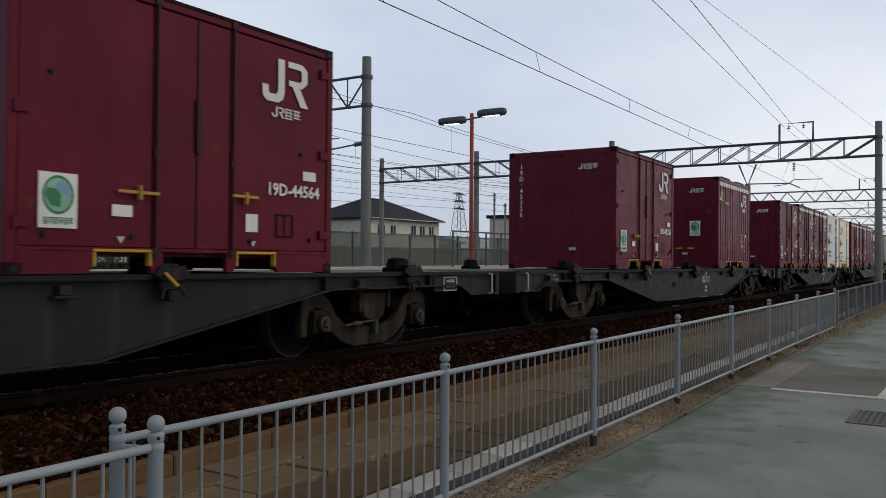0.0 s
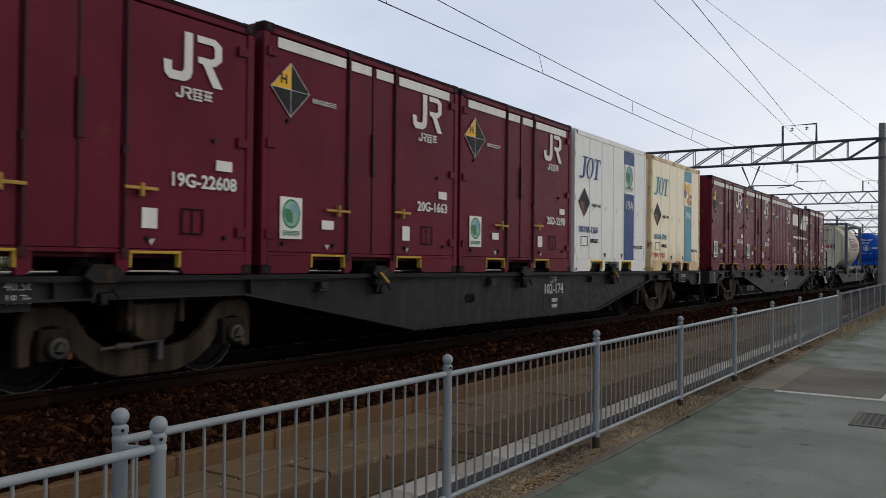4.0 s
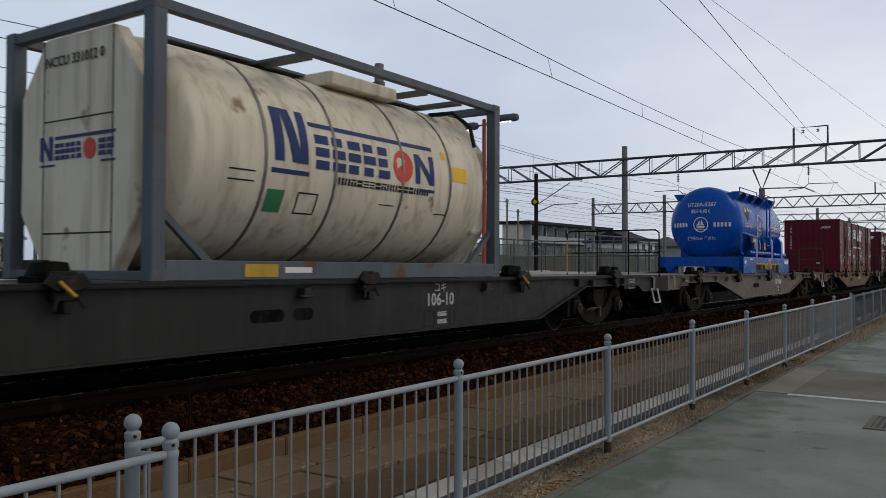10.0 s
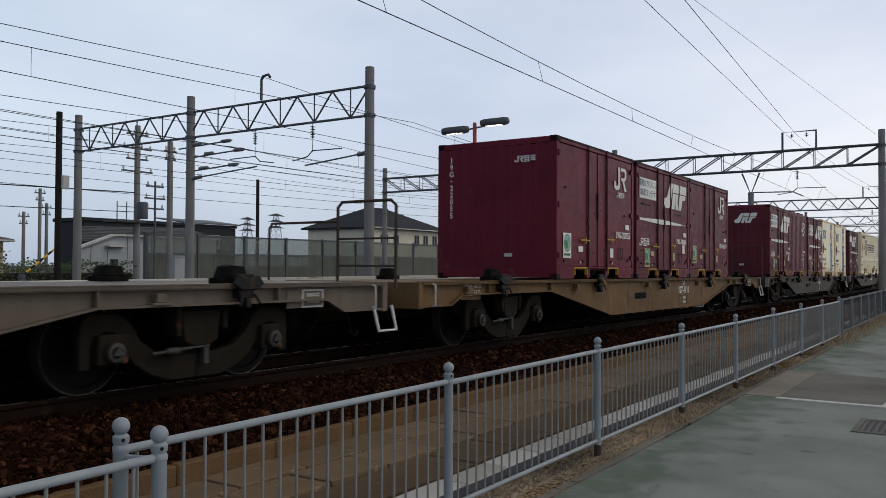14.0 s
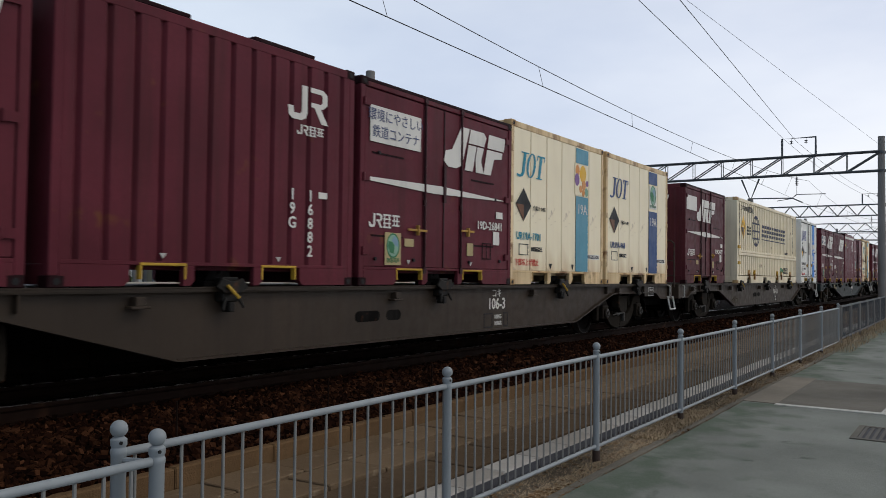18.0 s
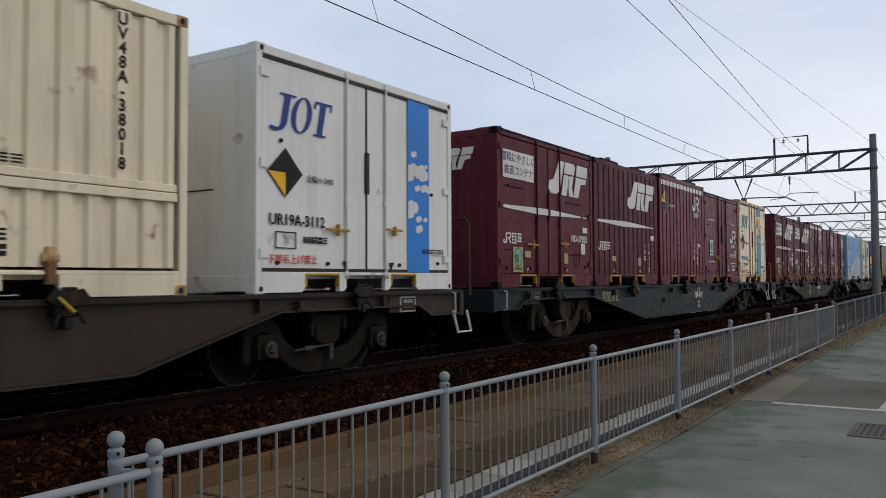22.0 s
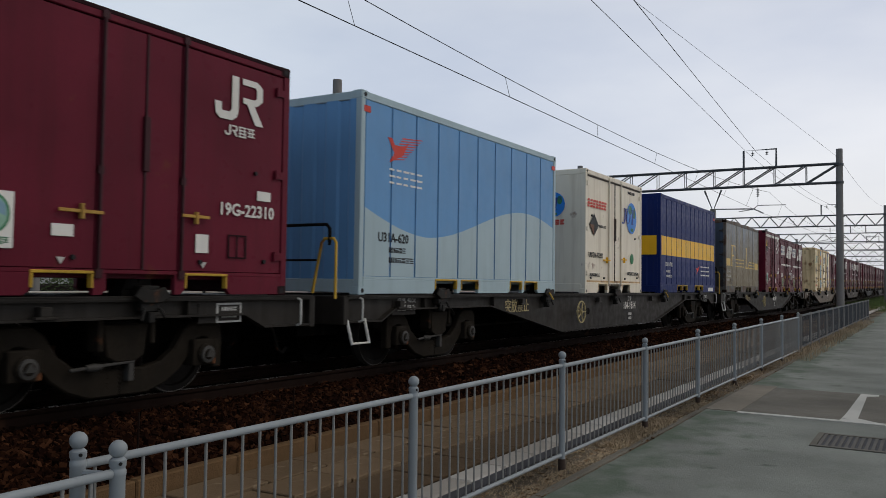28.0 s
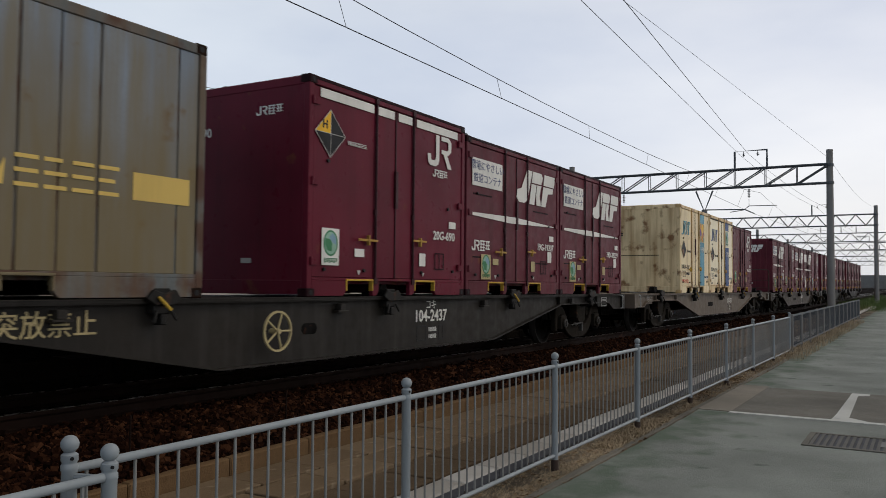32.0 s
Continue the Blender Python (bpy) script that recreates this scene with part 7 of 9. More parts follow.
# ---- tank containers ----
def tank_body(r, x0, x1, z, dish=0.28, n=40, squash=1.0):
    prof = [(0.02, x0 - dish)]
    for k in range(1, 8):
        w = math.pi / 2 * k / 8
        prof.append((r * math.sin(w), x0 - dish * math.cos(w)))
    prof += [(r, x0), (r, x1)]
    for k in range(7, 0, -1):
        w = math.pi / 2 * k / 8
        prof.append((r * math.sin(w), x1 + dish * math.cos(w)))
    prof.append((0.02, x1 + dish))
    return G().lathe(prof, n, "x", (0, 0, z)).mesh(0, True)


def curved(polys, r, z, gap=0.004):
    """Plates bent round a lying tank: u along it, v the height at which they show."""
    g = G()
    for pts in polys:
        fine = []
        for (u0, v0), (u1, v1) in zip(pts, pts[1:] + pts[:1]):
            m = max(1, int(abs(v1 - v0) / 0.06))
            fine += [(u0 + (u1 - u0) * j / m, v0 + (v1 - v0) * j / m) for j in range(m)]
        k, n = len(g.v), len(fine)
        for u, v in fine:
            s = max(-0.98, min(0.98, (v - z) / r))
            g.v.append((u, -(r + gap) * math.sqrt(1 - s * s), z + (r + gap) * s))
        g.f.append(tuple(k + i for i in range(n)))
    me = bpy.data.meshes.new("bent_plate")
    me.from_pydata(g.v, [], g.f)
    return me


def bars_on_tank(c, name, polys, material, r, z, label="", gap=0.004):
    # cut into low strips, so that the flat faces follow the curve
    cut = []
    for pts in polys:
        vs = [p[1] for p in pts]
        us = [p[0] for p in pts]
        if len(pts) == 4 and max(vs) - min(vs) > 0.1 and pts[0][1] == pts[1][1]:
            m = int((max(vs) - min(vs)) / 0.06) + 1
            for j in range(m):
                lo, hi = j / m, (j + 1) / m
                (a0, b0), (a1, b1), (a2, b2), (a3, b3) = pts
                cut.append([(a0 + (a3 - a0) * lo, b0 + (b3 - b0) * lo), (a1 + (a2 - a1) * lo, b1 + (b2 - b1) * lo), (a1 + (a2 - a1) * hi, b1 + (b2 - b1) * hi), (a0 + (a3 - a0) * hi, b0 + (b3 - b0) * hi)])
        else:
            cut.append(pts)
    return part(name, curved(cut, r, z, gap), material, c, label)


def bent_letters(c, s, u, v, size, material, r, z, name="writing", bold=0.003):
    src = letters(s, size, bold)
    me = src.copy()
    for p in me.vertices:
        w = (v + p.co.y - z) / r
        w = max(-0.98, min(0.98, w))
        p.co = (u + p.co.x, -(r + 0.004) * math.sqrt(1 - w * w), z + (r + 0.004) * w)
    return part(name, me, material, c)


def ivory_tank(at_train):
    """Stained ivory tank in a grey 20-foot frame."""
    c = thing("tank_container", "stained ivory tank in a grey twenty-foot steel frame", "tank container", "tank containers")
    MOVING.append((c, at_train, DECK))
    x, y, H, p = 3.03, 1.22, 2.545, 0.15
    for sx in (-1, 1):
        for sy in (-1, 1):
            part("corner_post", shared("tpost", lambda: G().box(-p / 2, p / 2, -p / 2, p / 2, 0.1, H - 0.1).mesh(0.01)), FRAME_GREY, c, at=(sx * (x - p / 2), sy * (y - p / 2), 0))
            for z in (0.06, H - 0.06):
                part("corner_casting", shared("tcast", lambda: G().box(-0.09, 0.09, -0.082, 0.082, -0.06, 0.06).mesh(0.012)), FRAME_GREY, c, at=(sx * (x - 0.088), sy * (y - 0.08), z))
        part("end_top_beam", shared("tetop", lambda: G().box(-0.05, 0.05, -y + p, y - p, H - 0.12, H - 0.01).mesh(0.008)), FRAME_GREY, c, at=(sx * (x - 0.07), 0, 0))
        part("end_bottom_beam", shared("tebot", lambda: G().box(-0.06, 0.06, -y + p, y - p, 0.01, 0.1).mesh(0.008)), FRAME_GREY, c, at=(sx * (x - 0.07), 0, 0))
        for sy in (-1, 1):
            part("corner_gusset", shared("tgus", lambda: G().prism([(0.0, 0.2), (0.12, 0.2), (-0.5, 0.72), (-0.6, 0.72)], "y", -0.03, 0.03).mesh()), FRAME_GREY, c, at=(sx * (x - 0.62), sy * (y - 0.1), 0, 0, 0, 0 if sx < 0 else 180))
    for sy in (-1, 1):
        part("top_rail", shared("ttop", lambda: G().box(-x + p, x - p, -0.05, 0.05, H - 0.11, H - 0.01).mesh(0.008)), FRAME_GREY, c, at=(0, sy * (y - 0.06), 0))
        part("bottom_rail", shared("tbot", lambda: G().box(-x + p, x - p, -0.06, 0.06, 0.01, 0.2).mesh(0.008)), FRAME_GREY, c, at=(0, sy * (y - 0.06), 0))
    r, z = 1.16, 1.3
    tank = part("tank", tank_body(r, -2.50, 2.62, z, 0.30), TANK_IVORY, c, "ivory insulated tank with brown stains")
    octo = [(-0.56, 0.08), (0.56, 0.08), (0.98, 0.66), (0.98, 1.85), (0.56, 2.40), (-0.56, 2.40), (-0.98, 1.85), (-0.98, 0.66)]
    part("end_cladding", G().prism(octo, "x", -2.98, -2.80).mesh(0.02), TANK_IVORY, c, "eight-sided ivory end cover")
    part("end_cladding", G().prism(octo, "x", 2.6, 2.95).mesh(0.02), TANK_IVORY, c, "eight-sided ivory end cover")
    decal(c, "cover_seam", "seams", [rect(-0.56, 0.56, 1.56, 1.575), rect(-0.56, 0.56, 0.45, 0.465), rect(-0.575, -0.56, 0.10, 2.38), rect(0.56, 0.575, 0.10, 2.38)], BLACK, "E", 0.004, half=(2.98, 1.2))
    for u in (-1.62, -0.55, 0.72, 1.80):
        part("tank_strap", shared("strap", lambda: G().lathe([(r + 0.002, -0.02), (r + 0.009, -0.02), (r + 0.009, 0.02), (r + 0.002, 0.02)], 40, "x", (0, 0, z), True).mesh()), STRAP, tank, "steel cladding strap", at=(u, 0, 0))
    part("walkway", G().box(-2.2, 2.2, -0.28, 0.28, H - 0.06, H - 0.03).mesh(), FRAME_GREY, c, "grey grating walkway")
    part("manhole_box", G().box(-0.15, 1.15, -0.72, 0.3, H - 0.20, H - 0.035).mesh(0.015), TANK_IVORY, c, "stained box round the manhole")
    for u in (-0.9, 1.35, 2.2):
        part("cross_plate", shared("tplate", lambda: G().box(-0.12, 0.12, -1.0, 0.0, H - 0.09, H - 0.06).mesh()), FRAME_GREY, c, at=(u, 0, 0))
    part("hose", G().path([(2.2, -0.5, 2.35), (2.45, -0.75, 2.4), (2.62, -0.95, 2.2), (2.66, -1.0, 1.9)], 0.03, 8).mesh(0, True), BLACK, c, "black drain hose")
    hf = (2.985, 1.2)
    # the maker's name as bars and a red dot
    decal(c, "company_writing", "nE", [rect(-0.62, -0.56, 1.18, 1.42), rect(-0.46, -0.40, 1.18, 1.42), [(-0.56, 1.42), (-0.56, 1.33), (-0.46, 1.18), (-0.46, 1.27)]] + mark_glyphs(-0.36, 0.10, 1.18, 1.34, 5, 0.26, 2) + mark_glyphs(0.36, 0.62, 1.18, 1.34, 2, 0.26, 7) + [rect(-0.36, 0.62, 1.38, 1.41), rect(-0.62, -0.36, 1.12, 1.14), rect(0.4, 0.62, 1.12, 1.14)], TANK_INK, "E", 0.004, half=hf)
    decal(c, "red_dot", "nEd", [disc(0.22, 1.26, 0.1)], LOGO_RED, "E", 0.005, half=hf)
    write(c, "NCCU 331012 0", -0.05, 2.15, 0.14, BLACK, "E", half=hf, bold=0.002, name="number")
    words = [rect(-1.5, -1.36, 1.25, 1.82), [(-1.36, 1.82), (-1.22, 1.82), (-1.1, 1.25), (-1.24, 1.25)], rect(-1.12, -1.0, 1.25, 1.82)] + mark_glyphs(-0.88, 0.50, 1.22, 1.60, 5, 0.26, 2) + [rect(0.98, 1.08, 1.22, 1.6), rect(1.3, 1.4, 1.22, 1.6), [(1.08, 1.6), (1.08, 1.47), (1.3, 1.22), (1.3, 1.35)]] + [rect(-0.95, 1.42, 1.68, 1.73), rect(-1.54, -0.98, 1.12, 1.17), rect(1.1, 1.42, 1.12, 1.16)]
    bars_on_tank(c, "company_writing", words, TANK_INK, r, z)
    part("red_dot", curved([disc(0.72, 1.41, 0.2, 24, 0.2)], r, z, 0.007), LOGO_RED, c)
    bars_on_tank(c, "small_writing", mark_bars(-0.5, 1.3, 1.08, 1.16, 16), BLACK, r, z)
    bars_on_tank(c, "yellow_label", [rect(1.85, 2.2, 1.32, 1.52), rect(1.62, 1.72, 1.6, 1.7)], YELLOW, r, z)
    bars_on_tank(c, "green_label", [rect(-1.55, -1.3, 0.72, 0.95)], LABEL_GREEN, r, z)
    bars_on_tank(c, "card_frame", [rect(-1.1, -1.08, 0.72, 0.95), rect(-0.8, -0.78, 0.72, 0.95), rect(-1.1, -0.78, 0.72, 0.735), rect(-1.1, -0.78, 0.935, 0.95), rect(-2.1, -1.75, 1.1, 1.115), rect(-2.1, -1.75, 1.0, 1.015), rect(1.5, 1.8, 0.85, 0.865), rect(0.3, 0.6, 0.9, 0.912)], BLACK, r, z)
    part("rail_label", G().box(-1.95, -1.5, -1.225, -1.221, 0.04, 0.17), YELLOW_OLD, c)
    part("rail_label", G().box(-1.4, -1.0, -1.225, -1.221, 0.08, 0.14), DECAL_WHITE, c)
    return c


def blue_tank(at_train):
    """Glossy blue pressure tank on a blue skid, with ladder, walkway and pipes."""
    c = thing("bulk_tank_container", "glossy blue bulk tank on a blue skid with ladder and pipes", "tank container", "tank containers")
    MOVING.append((c, at_train, DECK))
    c.scale = (1.035, 1.0, 1.04)
    x, y, r, z = 3.0, 1.24, 1.08, 1.45
    tank = part("tank", tank_body(r, -2.42, 2.47, z, 0.58), TANK_BLUE, c, "glossy blue tank")
    for s in (-1, 1):
        part("skid_beam", shared("skid", lambda: G().box(-x, -1.7, -0.07, 0.07, 0.01, 0.48).box(1.5, x, -0.07, 0.07, 0.01, 0.48).box(-1.7, 1.5, -0.07, 0.07, 0.31, 0.48).mesh(0.008)), TANK_BLUE, c, at=(0, s * (y - 0.07), 0))
        part("skid_end", shared("skidend", lambda: G().prism([(-1.24, 0.01), (-0.95, 0.01), (-0.75, 0.2), (0.75, 0.2), (0.95, 0.01), (1.24, 0.01), (1.24, 0.48), (-1.24, 0.48)], "x", -0.05, 0.05).mesh(0.01)), TANK_BLUE, c, at=(s * (x - 0.05), 0, 0))
        for u in (-1.17, 0.86, 2.27):
            part("saddle", shared("saddle", lambda: G().prism([(-1.17, 0.46), (-1.17, 1.02), (-1.06, 1.16), (-0.95, 1.16), (-0.6, 0.62), (-0.6, 0.46)], "x", -0.13, 0.13).mesh(0.012)), TANK_BLUE, c, "blue saddle bracket", at=(u, 0, 0, 0, 0, 0 if s < 0 else 180))
        part("walkway", shared("bwalk", lambda: G().box(-2.2, 2.1, -0.72, -0.2, 2.30, 2.33).mesh()), TANK_BLUE, c, "blue grating walkway", at=(0, 0, 0) if s < 0 else (-0.1, 0, 0, 0, 0, 180))
        for u in (-2.3, -1.5, -0.5, 0.68, 1.92):
            part("walkway_bracket", shared("wbr", lambda: G().prism([(-0.98, 2.30), (-0.25, 2.31), (-0.25, 2.34), (-0.98, 2.34)], "x", -0.16, 0.16).prism([(-0.98, 2.30), (-0.62, 1.95), (-0.5, 2.30)], "x", -0.02, 0.02).prism([(-0.98, 2.30), (-0.74, 2.0), (-0.66, 2.02), (-0.6, 2.30)], "x", -0.15, 0.15).mesh()), TANK_BLUE, c, at=(u, 0, 0, 0, 0, 0 if s < 0 else 180))
    part("mesh_panel", G().prism([(-0.99, 2.34), (-0.74, 2.34), (-0.72, 2.37), (-0.99, 2.37)], "x", -2.4, 2.08).mesh(), NAVY, c, "blue mesh walkway panel")
    for a, b in ((-2.4, -0.3), (0.4, 2.08)):
        part("walkway_rail", G().path([(a, -0.97, 2.36), (a + 0.04, -0.97, 2.48), (b - 0.04, -0.97, 2.48), (b, -0.97, 2.36)], 0.016, 8).mesh(0, True), TANK_BLUE, c, "blue tube rail")
    ladder = part("ladder", G().path([(-0.22, -1.0, 2.42), (-0.03, -1.2, 2.05), (-0.03, -1.2, 0.84)], 0.022, 8).path([(0.36, -1.0, 2.42), (0.40, -1.2, 2.05), (0.40, -1.2, 0.84)], 0.022, 8).mesh(0, True), TANK_BLUE, c, "blue steel ladder")
    for k in range(5):
        part("rung", shared("rung", lambda: G().rod((-0.03, -1.2, 0), (0.40, -1.2, 0), 0.016, 6).mesh()), TANK_BLUE, ladder, at=(0, 0, 0.86 + 0.28 * k))
    pipe = lambda pts, rr=0.04: G().path(pts, rr, 10).mesh(0, True)
    part("lower_pipe", pipe([(-1.9, -1.1, 0.62), (0.9, -1.1, 0.62)], 0.062), TANK_BLUE, c)
    part("lower_pipe", pipe([(1.1, -1.1, 0.6), (2.95, -1.1, 0.6)], 0.062), TANK_BLUE, c)
    part("pipe", pipe([(-2.6, -1.1, 0.55), (-2.75, -1.1, 0.6), (-2.75, -1.1, 1.15), (-2.2, -1.1, 1.15), (-1.9, -1.1, 1.12), (-0.9, -1.1, 1.08)], 0.04), TANK_BLUE, c)
    part("pipe", pipe([(-1.7, -1.12, 0.95), (-1.2, -1.12, 0.92), (-1.0, -1.12, 0.66)], 0.03), TANK_BLUE, c)
    for u in (-1.5, -0.85, -0.3, -0.15):
        part("valve", shared("bvalve", lambda: G().rod((0, -1.12, 0.65), (0, -1.12, 1.05), 0.03, 8).box(-0.05, 0.05, -1.18, -1.08, 0.92, 1.0).mesh()), TANK_BLUE, c, at=(u, 0, 0))
        part("valve_handle", shared("bvh", lambda: G().box(-0.02, 0.02, -1.2, -1.18, 0.72, 0.92).mesh()), YELLOW, c, "yellow valve handle", at=(u, 0, 0))
    part("gauge_panel", G().box(-1.8, -1.31, -1.2, -1.12, 0.9, 1.05).mesh(0.008), FRAME_GREY, c, "gauge panel")
    for u in (-1.71, -1.58):
        part("gauge", shared("gauge", lambda: G().rod((0, -1.2, 0.975), (0, -1.22, 0.975), 0.055, 16).mesh()), DECAL_WHITE, c, at=(u, 0, 0))
    hf = (3.0, 1.24)
    for k, (a, b) in enumerate(((-1.7, 1.5),)):
        part("pocket_rim", G().box(a, b, -1.252, -1.2, 0.27, 0.31).box(a, a + 0.03, -1.25, -1.2, 0.02, 0.27).box(b - 0.03, b, -1.25, -1.2, 0.02, 0.27).box(-0.9, -0.82, -1.25, -1.2, 0.13, 0.27).box(0.85, 0.93, -1.25, -1.2, 0.13, 0.27).mesh(), YELLOW_OLD, c, "yellow fork pocket rim")
    part("inner_beam", G().box(-1.7, 1.5, -1.18, -1.1, 0.02, 0.27), NAVY, c)
    decal(c, "warning_stripes", "bstripes", [[(-0.4 + k * 0.2, 0.13), (-0.28 + k * 0.2, 0.13), (-0.36 + k * 0.2, 0.26), (-0.48 + k * 0.2, 0.26)] for k in range(5)], YELLOW_OLD, half=hf)
    decal(c, "paper_label", "blab", [rect(0.02, 0.3, 0.36, 0.46)], LABEL_TAN, half=(3.0, 1.2405))
    decal(c, "paper_label", "blab2", [rect(2.3, 2.9, 0.3, 0.42), rect(-2.9, -2.7, 0.28, 0.38), rect(-2.3, -1.95, 0.4, 0.44)], DECAL_WHITE, half=(3.0, 1.2405))
    decal(c, "red_arrow", "barrow", [[(-1.3, 0.45), (-1.18, 0.45), (-1.24, 0.37)], [(1.3, 0.45), (1.42, 0.45), (1.36, 0.37)]], LOGO_RED, half=(3.0, 1.2405))
    # marks bent round the tank
    um, vm = -1.82, 1.78
    bars_on_tank(c, "size_diamond", [[(um - 0.29, vm), (um, vm - 0.29), (um + 0.29, vm), (um, vm + 0.29)]], DECAL_WHITE, r, z)
    for tri in ([(um + 0.265, vm), (um + 0.01, vm + 0.265), (um + 0.01, vm + 0.005)], [(um + 0.265, vm - 0.005), (um + 0.01, vm - 0.005), (um + 0.01, vm - 0.265)], [(um - 0.265, vm - 0.005), (um - 0.01, vm - 0.265), (um - 0.01, vm - 0.005)]):
        bars_on_tank(c, "black_quarter", [tri], BLACK, r, z, gap=0.008)
    bars_on_tank(c, "yellow_quarter", [[(um - 0.265, vm + 0.005), (um - 0.01, vm + 0.005), (um - 0.01, vm + 0.265)]], YELLOW, r, z, gap=0.008)
    bent_letters(c, "UT20A-5287", -1.74, 1.40, 0.17, DECAL_WHITE, r, z, "number")
    bent_letters(c, "全幅H-2580", -1.42, 1.86, 0.13, DECAL_WHITE, r, z)
    for k, (a, w) in enumerate(((0.34, 0.03),)):
        part("ring_mark", curved(ring(-0.42, 1.45, a, w, 32, 0, 360, 1.0), r, z, 0.006), DECAL_WHITE, c, "white ring with a sailing ship")
        part("ship_mark", curved([[(-0.62, 1.36), (-0.22, 1.36), (-0.27, 1.28), (-0.57, 1.28)], [(-0.63, 1.39), (-0.45, 1.39), (-0.47, 1.6)], [(-0.42, 1.39), (-0.27, 1.39), (-0.37, 1.66)], rect(-0.65, -0.19, 1.22, 1.24), rect(-0.57, -0.27, 1.17, 1.185)], r, z, 0.006), DECAL_GREY, c)
    bars_on_tank(c, "company_writing", mark_dense(0.90, 2.34, 1.34, 1.49, 10), DECAL_WHITE, r, z)
    part("round_mark", curved([disc(0.76, 1.41, 0.08, 18)], r, z, 0.006), DECAL_WHITE, c)
    bars_on_tank(c, "small_writing", mark_dense(1.05, 2.15, 1.19, 1.27, 12), DECAL_GREY, r, z)
    # front head
    def on_head(v, u):
        q = min(0.97, math.hypot(u, v - z) / r)
        return -2.42 - 0.58 * math.sqrt(1 - q * q) - 0.006
    for s, v, size in (("UT20A-5287", 1.98, 0.16), ("明日を拓く", 1.78, 0.12), ("技術のみずさわ", 1.0, 0.12)):
        me = letters(s, size, 0.003).copy()
        for p in me.vertices:
            u, w = p.co.x, v + p.co.y
            p.co = (on_head(w, u), -u, w)
        part("writing", me, DECAL_WHITE, c)
    for uc in (-0.62, 0.62):
        bars = [rect(a, b, 1.34, 1.46) for a, b in ((uc - 0.25 + 0.1 * i, uc - 0.19 + 0.1 * i) for i in range(5))]
        g = G()
        for pts in bars:
            k = len(g.v)
            g.v += [(on_head(v, u), -u, v) for u, v in pts]
            g.f.append((k, k + 1, k + 2, k + 3))
        me = bpy.data.meshes.new("head_bars")
        me.from_pydata(g.v, [], g.f)
        part("company_writing", me, DECAL_WHITE, c)
    g = G()
    for pts in ring(0, 1.4, 0.22, 0.025, 28):
        k = len(g.v)
        g.v += [(on_head(v, u), -u, v) for u, v in pts]
        g.f.append((k, k + 1, k + 2, k + 3))
    ship = [[(-0.13, 1.36), (0.13, 1.36), (0.09, 1.3), (-0.09, 1.3)], [(-0.13, 1.38), (-0.03, 1.38), (-0.03, 1.52)], [(-0.01, 1.38), (0.1, 1.38), (0.02, 1.55)], rect(-0.15, 0.15, 1.26, 1.275)]
    for pts in ship:
        k = len(g.v)
        g.v += [(on_head(v, u), -u, v) for u, v in pts]
        g.f.append(tuple(range(k, k + len(pts))))
    me = bpy.data.meshes.new("head_ring")
    me.from_pydata(g.v, [], g.f)
    part("ring_mark", me, DECAL_WHITE, c)
    return c


